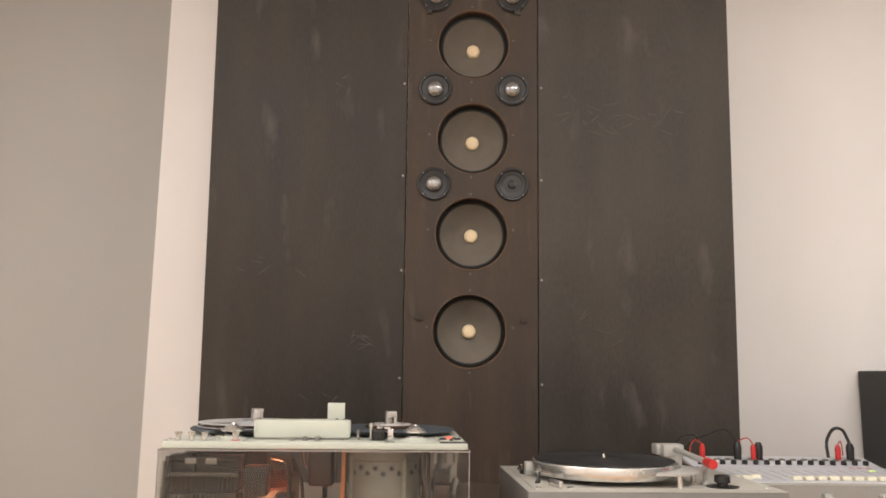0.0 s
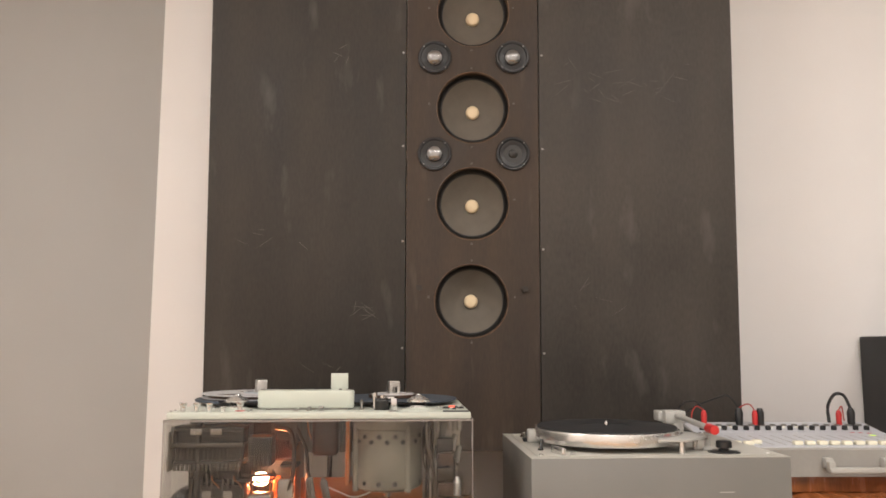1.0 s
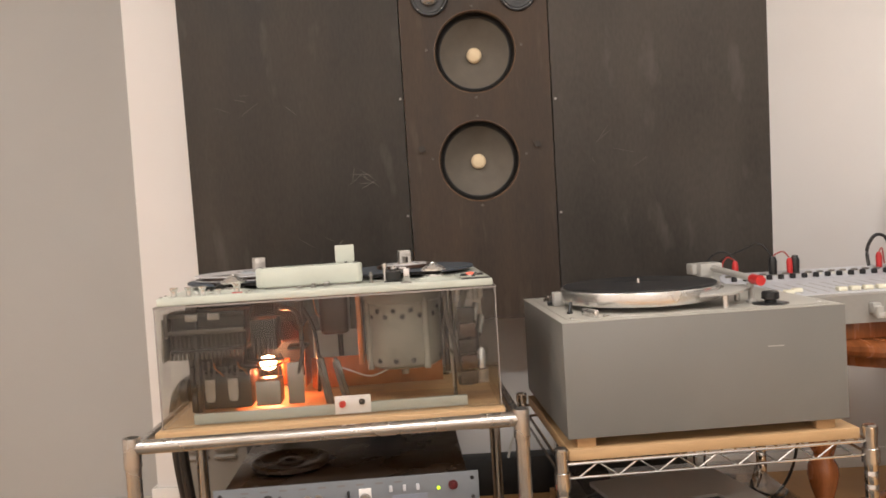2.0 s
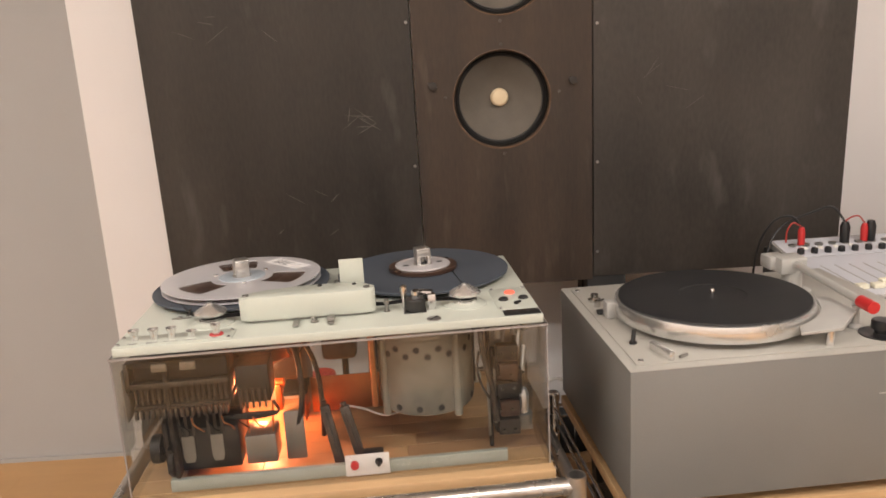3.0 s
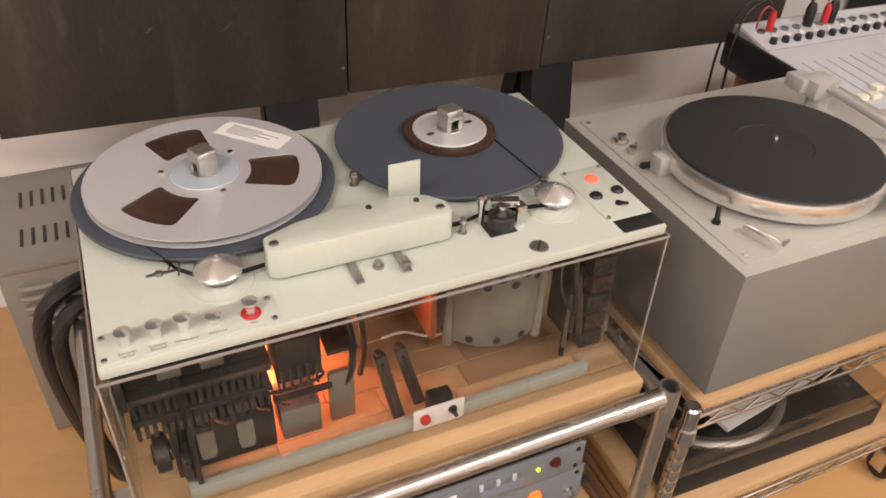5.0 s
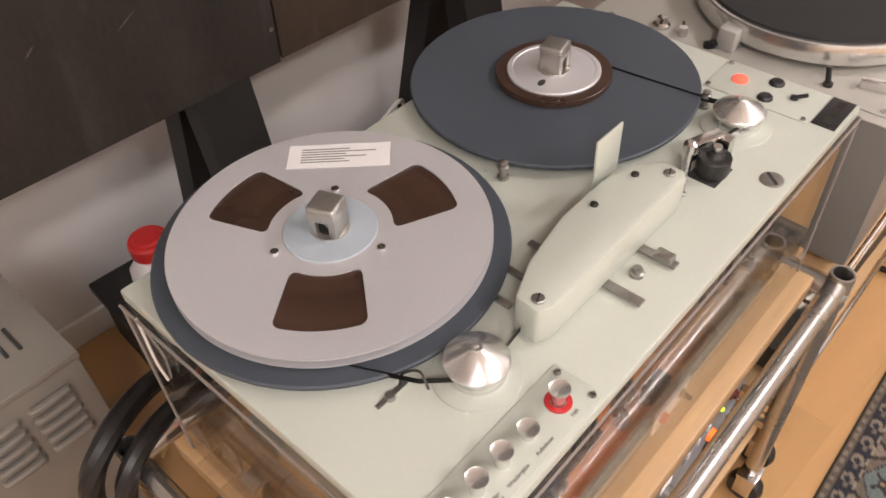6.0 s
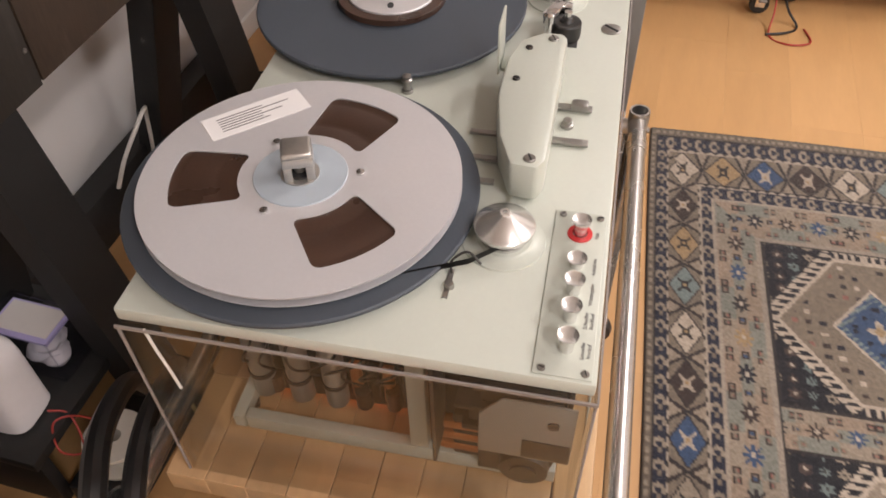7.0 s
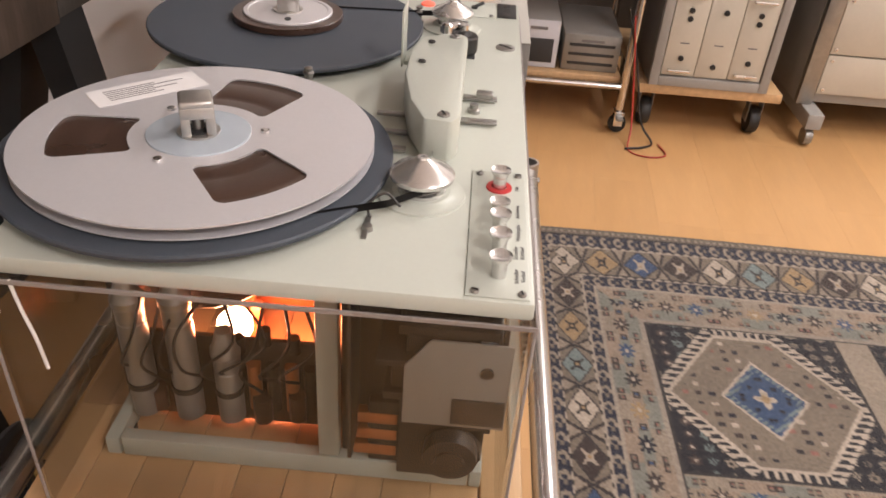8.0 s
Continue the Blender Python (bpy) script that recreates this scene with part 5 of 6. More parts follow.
for z, nm in ((0.4255, "light pine shelf board under the turntable"), (0.1315, "light pine board on the lower shelf")):
    single("shelf_board", box(B(), 0.7285, 1.281, -0.028, 0.42, z, z + 0.021, 0.002), M["pine"], I4, nm, "board")


def turntable():
    t = thing("studio_turntable", pose(0.728, -0.031, 0.4465), "grey studio turntable with a black mat in a tall grey case", "turntable")
    W, D, b, h = 0.532, 0.432, 0.020, 0.2335
    for x in (0.02, W - 0.055):
        for y in (0.015, D - 0.05):
            part("foot", box(B(), x, x + 0.035, y, y + 0.035, 0, b, 0.001), M["pine"], t, "small wooden foot block")
    part("case", box(B(), 0, W, 0, D, b, h, 0.002), M["ttbox"], t, "tall grey painted case")
    part("case_edge", box(B(), 0.0, W, 0.0, D, h, h + 0.0015, 0.0006), M["tttop"], t, "pale top edge of the case")
    P = h + 0.0035
    part("top_plate", box(B(), 0.016, W - 0.020, 0.018, D - 0.018, h + 0.0015, P, 0.001), M["tttop"], t, "beige-grey top plate")
    cx, cy = 0.203, 0.190
    pl = part("platter", lathe(B(), [(0, 0.010), (0.150, 0.010), (0.1595, 0.012), (0.1605, 0.014), (0.1605, 0.036), (0.1595, 0.0385), (0.156, 0.039), (0, 0.039)], (cx, cy, P), 96), M["bright"], t, "turned aluminium platter")
    part("platter_bearing", lathe(B(), [(0.05, 0), (0.05, 0.010), (0, 0.010)], (cx, cy, P), 24), M["steel"], t)
    part("record_mat", lathe(B(), [(0, 0.0391), (0.1540, 0.0391), (0.1545, 0.040), (0.1540, 0.0425), (0.150, 0.043), (0.056, 0.043), (0.0545, 0.0420), (0, 0.0420)], (cx, cy, P), 96), M["mat"], pl, "black rubber record mat")
    part("spindle", lathe(B(), [(0.0036, 0.042), (0.0036, 0.050), (0.0025, 0.0525), (0, 0.053)], (cx, cy, P), 14), M["chrome"], pl)
    # corner screws
    for x, y in ((0.026, 0.032), (0.026, D - 0.030), (W - 0.032, 0.034), (W - 0.032, D - 0.030)):
        part("screw", lathe(B(), [(0.0048, 0), (0.0045, 0.0018), (0, 0.0022)], (x, y, P), 16), M["bright"], t)
    # tonearm
    ax, ay = 0.402, 0.300
    part("arm_base", lathe(B(), [(0.034, 0), (0.034, 0.004), (0.028, 0.006), (0.018, 0.007), (0.018, 0.040), (0, 0.040)], (ax, ay, P), 32), M["arm"], t, "round tonearm base")
    bm = box(B(), ax - 0.030, ax + 0.020, ay - 0.018, ay + 0.026, P + 0.036, P + 0.066, 0.004)
    box(bm, ax - 0.040, ax - 0.004, ay + 0.004, ay + 0.044, P + 0.040, P + 0.064, 0.003)
    part("arm_housing", bm, M["arm"], t, "pale grey tonearm housing")
    bm = rod(B(), (ax - 0.002, ay - 0.01, P + 0.055), (0.396, 0.078, P + 0.047), 0.0066, 18)
    part("arm_tube", bm, M["arm"], t, "grey straight tonearm tube")
    bm = rod(B(), (0.396, 0.082, P + 0.047), (0.396, 0.048, P + 0.046), 0.0098, 24)
    part("arm_tip", bm, M["red"], t, "bright red tonearm end piece")
    part("arm_rest", lathe(B(), [(0.011, 0), (0.0105, 0.004), (0.006, 0.008), (0.005, 0.030), (0.008, 0.038), (0, 0.040)], (0.396, 0.092, P), 18), M["arm"], t)
    part("cue_bar", box(B(), 0.352, 0.372, 0.250, 0.262, P, P + 0.018, 0.002), M["arm"], t)
    # guard plate beside the platter
    arc = [(cx + 0.166 * math.cos(radians(a)), cy + 0.166 * math.sin(radians(a))) for a in range(-64, -3, 6)]
    poly = arc + [(0.392, 0.155), (0.392, 0.085), (0.330, 0.018), (0.262, 0.012)]
    part("guard_plate", prism(B(), poly, P + 0.026, P + 0.031, 0.001), M["arm"], t, "grey curved plate beside the platter")
    for x, y in ((0.318, 0.030), (0.380, 0.120)):
        part("plate_post", rod(B(), (x, y, P), (x, y, P + 0.026), 0.006, 16), M["bright"], t)
    # knob
    part("knob_disc", lathe(B(), [(0.033, 0), (0.033, 0.002), (0, 0.0025)], (0.417, 0.056, P), 36), M["black"], t, "black dial disc")
    part("speed_knob", lathe(B(), [(0.011, 0.0025), (0.011, 0.008), (0.0165, 0.010), (0.0160, 0.022), (0.014, 0.024), (0, 0.0245)], (0.417, 0.056, P), 24), M["black"], t, "black rotary knob")
    # left side controls
    part("lamp_housing", lathe(B(), [(0.012, 0), (0.012, 0.004), (0.008, 0.007), (0.007, 0.014), (0, 0.016)], (0.040, 0.332, P), 24), M["chrome"], t, "small chrome lamp housing")
    bm = rod(B(), (0.036, 0.298, P), (0.036, 0.298, P + 0.012), 0.006, 14)
    rod(bm, (0.036, 0.298, P + 0.009), (0.050, 0.306, P + 0.010), 0.0025, 8)
    part("lever", bm, M["chrome"], t, "chrome lever")
    bm = rod(B(), (0.030, 0.258, P), (0.030, 0.258, P + 0.006), 0.006, 14)
    box(bm, 0.022, 0.038, 0.246, 0.258, P + 0.004, P + 0.010, 0.002)
    part("lever", bm, M["black"], t, "small black lever")
    part("strobe_bracket", box(B(), 0.032, 0.056, 0.225, 0.250, P, P + 0.030, 0.003), M["arm"], t, "grey bracket against the platter")
    bm = rod(B(), (0.038, 0.104, P), (0.038, 0.104, P + 0.004), 0.006, 14)
    rod(bm, (0.038, 0.104, P + 0.002), (0.042, 0.110, P + 0.022), 0.0035, 10)
    part("lever", bm, M["black"], t, "small black lever")
    bm = box(B(), -0.0045, 0.0045, -0.027, 0.027, 0, 0.014, 0.0012, m=pose(0.064, 0.048, P, 0, 0, 14))
    part("finger_bar", bm, M["bright"], t, "bright metal finger bar")
    part("small_lever", rod(B(), (0.085, 0.030, P + 0.002), (0.098, 0.034, P + 0.004), 0.0025, 8), M["steel"], t)
    part("scratch_mark", box(B(), 0.382, 0.412, -0.0006, 0.0004, 0.165, 0.1668), M["tttop"], t)


turntable()


def lower_turntable():
    t = thing("record_player", pose(0.758, -0.006, 0.1525, 0, 0, -1.6), "black record player under a clear dust cover", "turntable")
    W, D = 0.457, 0.36
    for x in (0.045, W - 0.045):
        for y in (0.04, D - 0.04):
            part("foot", lathe(B(), [(0, 0), (0.026, 0), (0.028, 0.012), (0.022, 0.020), (0, 0.020)], (x, y, 0), 24), M["rubber"], t)
    part("plinth", box(B(), 0, W, 0, D, 0.018, 0.072, 0.004), M["matte"], t, "black player plinth")
    part("platter", lathe(B(), [(0, 0.0722), (0.166, 0.0722), (0.166, 0.082), (0.160, 0.086), (0.155, 0.0875), (0, 0.0875)], (0.165, 0.178, 0), 72), M["steel"], t, "steel platter with a dotted rim")
    part("slip_mat", lathe(B(), [(0, 0.0876), (0.1495, 0.0876), (0.150, 0.0882), (0.1495, 0.0890), (0, 0.0890)], (0.165, 0.178, 0), 64), M["mat"], t, "black slip mat")
    dot = None
    for k in range(120):
        a = 2 * math.pi * k / 120
        if dot is None:
            dot = part("rim_dot", box(B(), 0.1655, 0.1667, -0.0018, 0.0018, 0.0755, 0.0795), M["bright"], t)
        else:
            again(dot, Matrix.Translation((0.165, 0.178, 0)) @ Matrix.Rotation(a, 4, "Z"))
    dot.matrix_basis = Matrix.Translation((0.165, 0.178, 0))
    s = 0.003
    for a, b, c, d, z0, z1 in ((0, W, 0, D, 0.122, 0.122 + s), (0, W, 0, s, 0.0725, 0.1218), (0, W, D - s, D, 0.0725, 0.1218), (0, s, s + 0.0002, D - s - 0.0002, 0.0725, 0.1218), (W - s, W, s + 0.0002, D - s - 0.0002, 0.0725, 0.1218)):
        part("dust_cover_pane", box(B(), a, b, c, d, z0, z1, 0.0008), M["smoke"], t, "dusty clear dust cover pane")
    part("tonearm", rod(B(), (0.39, 0.30, 0.10), (0.36, 0.08, 0.098), 0.005, 12), M["bright"], t)
    part("arm_base", lathe(B(), [(0.03, 0.0722), (0.03, 0.085), (0.015, 0.09), (0.015, 0.11), (0, 0.11)], (0.39, 0.30, 0), 24), M["black"], t)
    sl = thing("record_sleeve", pose(0.864, 0.010, 0.2783, 0, 0, 9), "flat grey-white sleeve with a cut-out on the dust cover", "sleeve")
    bm = B()
    for a, b, c, d in ((0, 0.29, 0, 0.040), (0, 0.29, 0.080, 0.24), (0, 0.100, 0.0402, 0.0798), (0.215, 0.29, 0.0402, 0.0798)):
        box(bm, a, b, c, d, 0, 0.008)
    bmesh.ops.remove_doubles(bm, verts=bm.verts, dist=0.0004)
    part("card", bm, M["arm"], sl)
    part("cut_out", box(B(), 0.1005, 0.2145, 0.0407, 0.0793, 0.0, 0.002), M["slot"], sl, "dark cut-out")
    single("loose_cable", hose(B(), [(1.17, 0.20, 0.2800), (1.15, 0.14, 0.2800), (1.18, 0.09, 0.2800), (1.21, 0.12, 0.2800)], 0.002, 6), M["cable"], I4, "thin dark cable lying on the dust cover", "cable")


lower_turntable()


# ---- side table with mixing desk ----
def side_table():
    t = thing("round_side_table", pose(1.69, 0.475, 0), "round red-brown varnished wooden side table", "table")
    R = 0.33
    part("tabletop", lathe(B(), [(0, 0.515), (R - 0.012, 0.515), (R - 0.004, 0.520), (R, 0.530), (R - 0.002, 0.541), (R - 0.014, 0.549), (R - 0.03, 0.552), (0, 0.552)], (0, 0, 0), 72), M["walnut"], t, "round moulded tabletop")
    part("apron", lathe(B(), [(R - 0.05, 0.490), (R - 0.034, 0.490), (R - 0.034, 0.516), (R - 0.05, 0.516), (R - 0.05, 0.490)], (0, 0, 0), 64), M["walnut"], t, "curved apron")
    prof = [(0, 0), (0.016, 0), (0.019, 0.02), (0.016, 0.05), (0.022, 0.10), (0.024, 0.12), (0.020, 0.14), (0.030, 0.17), (0.036, 0.20), (0.034, 0.225), (0.022, 0.245), (0.020, 0.255), (0.030, 0.27), (0.037, 0.30), (0.037, 0.325), (0.028, 0.345), (0.022, 0.352), (0.030, 0.365), (0.030, 0.49), (0.028, 0.5155), (0, 0.5155)]
    for a in (195, 285, 15, 105):
        part("leg", lathe(B(), prof, (0.255 * math.cos(radians(a)), 0.255 * math.sin(radians(a)), 0), 28), M["walnut"], t, "turned wooden leg")
    part("stretcher", prism(B(), [(-0.25, -0.09), (-0.22, -0.11), (0.25, 0.09), (0.22, 0.11)], 0.10, 0.125, 0.002), M["walnut"], t)


side_table()


def mixing_desk():
    m = pose(1.258, 0.268, 0.552, 0, 0, -2.0)
    t = thing("mixing_desk", m, "grey portable mixing desk with ivory fader caps", "mixing desk")
    W, D = 0.53, 0.36
    bm = B()
    prof = [(0.0, 0.040), (0.0, 0.104), (0.005, 0.108), (D - 0.10, 0.116), (D, 0.134), (D, 0.040)]
    lo = [bm.verts.new((0, y, z)) for y, z in prof]
    hi = [bm.verts.new((W, y, z)) for y, z in prof]
    bm.faces.new(lo), bm.faces.new(hi[::-1])
    for i in range(len(prof)):
        j = (i + 1) % len(prof)
        bm.faces.new((lo[i], hi[i], hi[j], lo[j]))
    part("body", bm, M["mixcase"], t, "grey case of the mixing desk")
    part("base", box(B(), 0.02, W - 0.02, 0.02, D - 0.02, 0.0, 0.041, 0.004), M["walnut"], t, "dark wooden base board")
    part("side_cheek", box(B(), -0.012, -0.0005, -0.002, D + 0.006, 0.045, 0.120, 0.006), M["black"], t, "black end cheek")
    def zs(y):
        return 0.108 + (0.116 - 0.108) * (y - 0.005) / (D - 0.105) if y < D - 0.10 else 0.116 + 0.018 * (y - D + 0.10) / 0.10
    tilt = math.degrees(math.atan2(0.008, D - 0.105))
    part("fader_panel", box(B(), 0.006, W - 0.006, 0.0, D - 0.108, -0.001, 0.0014, m=pose(0, 0.006, 0.108, tilt, 0, 0)), M["mixer"], t, "pale blue-grey fader panel")
    part("knob_panel", box(B(), 0.006, W - 0.006, 0.0, 0.094, -0.001, 0.0014, m=pose(0, D - 0.098, 0.1165, math.degrees(math.atan2(0.018, 0.10)), 0, 0)), M["mixer"], t, "pale grey knob panel")
    slot = cap = kn = kw = None
    n = 16
    for k in range(n):
        x = 0.035 + (W - 0.07) * k / (n - 1)
        if slot is None:
            slot = part("fader_slot", box(B(), -0.0015, 0.0015, 0.03, 0.19, 0.0014, 0.0018, m=pose(0, 0.006, 0.108, tilt, 0, 0)), M["mixcase"], t)
            slot.matrix_basis = shift(x)
            kn = part("rotary_knob", lathe(B(), [(0.0075, 0), (0.0075, 0.010), (0.0055, 0.0125), (0, 0.013)], (0, D - 0.080, zs(D - 0.08) + 0.001), 14), M["black"], t, "black rotary knob")
            kn.matrix_basis = shift(x)
            kw = part("jack_socket", lathe(B(), [(0.0085, 0), (0.0085, 0.005), (0.004, 0.005), (0.004, 0.001), (0, 0.001)], (0, D - 0.040, zs(D - 0.04) + 0.001), 14), M["steel"], t, "round jack socket")
            kw.matrix_basis = shift(x)
            x00 = x
        else:
            again(slot, shift(x - x00))
            again(kn, shift(x - x00))
            again(kw, shift(x - x00))
        y = 0.042 if k != 2 else 0.066
        if k in (3, 4):
            continue
        if cap is None:
            cap = part("fader_cap", box(B(), -0.011, 0.011, -0.009, 0.009, 0.001, 0.011, 0.0025), M["ivory"], t, "ivory fader cap")
            cap.matrix_basis = shift(x, y, zs(y))
            c0 = (x, y)
        else:
            again(cap, shift(x - c0[0], y - c0[1], 0))
    for k in range(12):
        x = 0.05 + 0.036 * k
        part("white_button", box(B(), x, x + 0.010, D - 0.062, D - 0.052, zs(D - 0.057), zs(D - 0.057) + 0.005, 0.001), M["white"], t)
    # The mark shares the LED's emissive material, so it glows by itself.
    part("yellow_mark", box(B(), W - 0.075, W - 0.060, 0.19, 0.197, zs(0.19) + 0.001, zs(0.19) + 0.0025), M["lamp_green"], t, "small yellow mark given a glow")
    for k in range(3):
        part("red_mark", box(B(), W - 0.10 + 0.02 * k, W - 0.088 + 0.02 * k, 0.245 - 0.006 * k, 0.249 - 0.006 * k, zs(0.24) + 0.001, zs(0.24) + 0.0025), M["red"], t)
    # carrying handle on the front
    bm = B()
    for x in (0.235, 0.375):
        box(bm, x - 0.010, x + 0.010, -0.020, 0.0, 0.062, 0.086, 0.003)
    box(bm, 0.228, 0.382, -0.034, -0.018, 0.052, 0.066, 0.004)
    for x in (0.235, 0.375):
        box(bm, x - 0.008, x + 0.008, -0.032, -0.012, 0.056, 0.080, 0.003)
    part("carry_handle", bm, M["arm"], t, "grey folding carrying handle")
    part("front_plate", box(B(), 0.02, 0.12, -0.003, 0.0, 0.060, 0.095, 0.001), M["zinc"], t, "bright latch plate")
    part("latch", box(B(), 0.10, 0.14, -0.006, -0.003, 0.066, 0.090, 0.002), M["beige"], t)
    # plugs
    for x, mat in ((0.055, "red"), (0.20, "red"), (0.44, "red")):
        z = zs(D - 0.04)
        part("plug", lathe(B(), [(0, 0.004), (0.0075, 0.004), (0.008, 0.034), (0.005, 0.044), (0, 0.045)], (x, D - 0.040, z), 14), M[mat], t, "red cable plug")
    for x in (0.155, 0.215, 0.475):
        z = zs(D - 0.04)
        part("plug", lathe(B(), [(0, 0.004), (0.010, 0.004), (0.011, 0.038), (0.007, 0.050), (0, 0.051)], (x, D - 0.040, z), 14), M["black"], t, "black cable plug")
    return m


MD = mixing_desk()


def patch_cable(pts, r, mat, label):
    single("patch_cable", hose(B(), pts, r, 8, 8), M[mat], MD, label, "cable")


patch_cable([(0.055, 0.32, 0.17), (0.035, 0.33, 0.195), (-0.005, 0.34, 0.18), (-0.035, 0.35, 0.10), (-0.05, 0.34, -0.06), (-0.06, 0.36, -0.25), (-0.06, 0.40, -0.545)], 0.0028, "cable", "thin black cable hanging beside the desk")
patch_cable([(0.155, 0.32, 0.175), (0.13, 0.33, 0.21), (0.09, 0.34, 0.20), (0.02, 0.35, 0.165), (-0.020, 0.33, 0.10), (-0.03, 0.32, -0.06), (-0.05, 0.36, -0.545)], 0.0028, "cable", "thin black cable looped over the desk")
patch_cable([(0.20, 0.32, 0.172), (0.185, 0.325, 0.188), (0.16, 0.33, 0.175), (0.15, 0.33, 0.14)], 0.0018, "wirered", "thin red lead on the mixing desk")
patch_cable([(0.055, 0.32, 0.172), (0.035, 0.32, 0.182), (0.022, 0.32, 0.165), (0.02, 0.32, 0.138)], 0.0018, "wirered", "thin red lead on the mixing desk")
patch_cable([(0.475, 0.32, 0.176), (0.462, 0.33, 0.212), (0.435, 0.33, 0.214), (0.415, 0.33, 0.18), (0.412, 0.32, 0.137)], 0.0045, "cable", "thick black cable looped into the desk")
patch_cable([(0.44, 0.32, 0.172), (0.455, 0.33, 0.18), (0.46, 0.33, 0.14)], 0.0018, "wirered", "thin red lead on the mixing desk")
single("mains_cable", hose(B(), [(1.50, 0.62, 0.42), (1.47, 0.56, 0.30), (1.46, 0.62, 0.12), (1.42, 0.74, 0.006), (1.36, 0.92, 0.006)], 0.004, 8), M["cable"], I4, "black mains cable hanging behind the table", "cable")


# ---- black loudspeaker beside the wall ----
def floor_speaker():
    t = thing("floor_loudspeaker", pose(2.005, 0.700, 0.0, 0, 0, -3.8), "tall black floor loudspeaker beside the wall", "loudspeaker")
    w, d, h = 0.32, 0.275, 0.935
    part("cabinet", box(B(), 0, w, 0, d, 0, h, 0.006), M["matte"], t, "plain black cabinet")
    turn = Matrix.Rotation(radians(90), 4, "X")
    for z, r in ((0.58, 0.115), (0.26, 0.115), (0.82, 0.05)):
        part("driver", lathe(B(), [(r + 0.012, 0), (r + 0.012, 0.004), (r, 0.005), (r - 0.008, 0.010), (r - 0.018, 0.004), (r * 0.3, 0.0012), (r * 0.25, 0.006), (0, 0.012)], (w / 2, 0, z), 44, turn), M["rubber"], t, "round black driver")


floor_speaker()


# ---- equipment at the far end ----
def far_trolley():
    t = thing("equipment_trolley", pose(1.93, -0.425, 0), "chrome trolley with a wooden shelf of small devices", "trolley")
    for x in (0.0, 0.40):
        for y in (0.0, 0.62):
            part("post", rod(B(), (x, y, 0.07), (x, y, 1.10), 0.0125, 18), M["chrome"], t, "round chrome post")
            castor(t, x, y)
            part("brake_lever", box(B(), x - 0.05, x - 0.02, y - 0.012, y + 0.012, 0.056, 0.064, 0.003), M["zinc"], t)
    for z in (0.150, 0.55):
        part("shelf", box(B(), 0.014, 0.39, 0.012, 0.61, z + 0.006, z + 0.026, 0.002), M["pine"], t, "pine shelf")
        for x in (0.0, 0.40):
            part("rail", rod(B(), (x, 0.01, z), (x, 0.61, z), 0.010, 14), M["chrome"], t, "chrome rail")
        for y in (0.004, 0.616):
            part("rail", rod(B(), (0.01, y, z), (0.39, y, z), 0.008, 14), M["chrome"], t)


far_trolley()


def device(x, y, z, w, d, h, face, label, dark=True):
    t = thing("test_device", pose(x, y, z), label, "device")
    part("body", box(B(), 0, d, 0, w, 0, h, 0.003), M["mixcase"], t)
    part("front_panel", box(B(), -0.004, -0.0005, 0.002, w - 0.002, 0.002, h - 0.002, 0.001), M[face], t)
    if dark:
        part("screen", box(B(), -0.0062, -0.004, w * 0.12, w * 0.88, h * 0.12, h * 0.62, 0.001), M["slot"], t, "dark screen")
    else:
        for k in range(3):
            part("slot", box(B(), -0.0062, -0.004, w * 0.1, w * 0.9, h * (0.18 + 0.25 * k), h * (0.26 + 0.25 * k), 0.001), M["slot"], t)
    part("print_bar", box(B(), -0.0055, -0.004, w * 0.3, w * 0.7, h * 0.80, h * 0.86), M["ink"], t)


device(1.97, -0.210, 0.1765, 0.13, 0.30, 0.15, "mixer", "small grey device with a dark screen")
device(1.97, -0.400, 0.1765, 0.175, 0.30, 0.115, "zinc", "flat silver device with dark slots", False)
device(1.97, -0.375, 0.5765, 0.40, 0.30, 0.16, "mixer", "grey device with a dark screen")


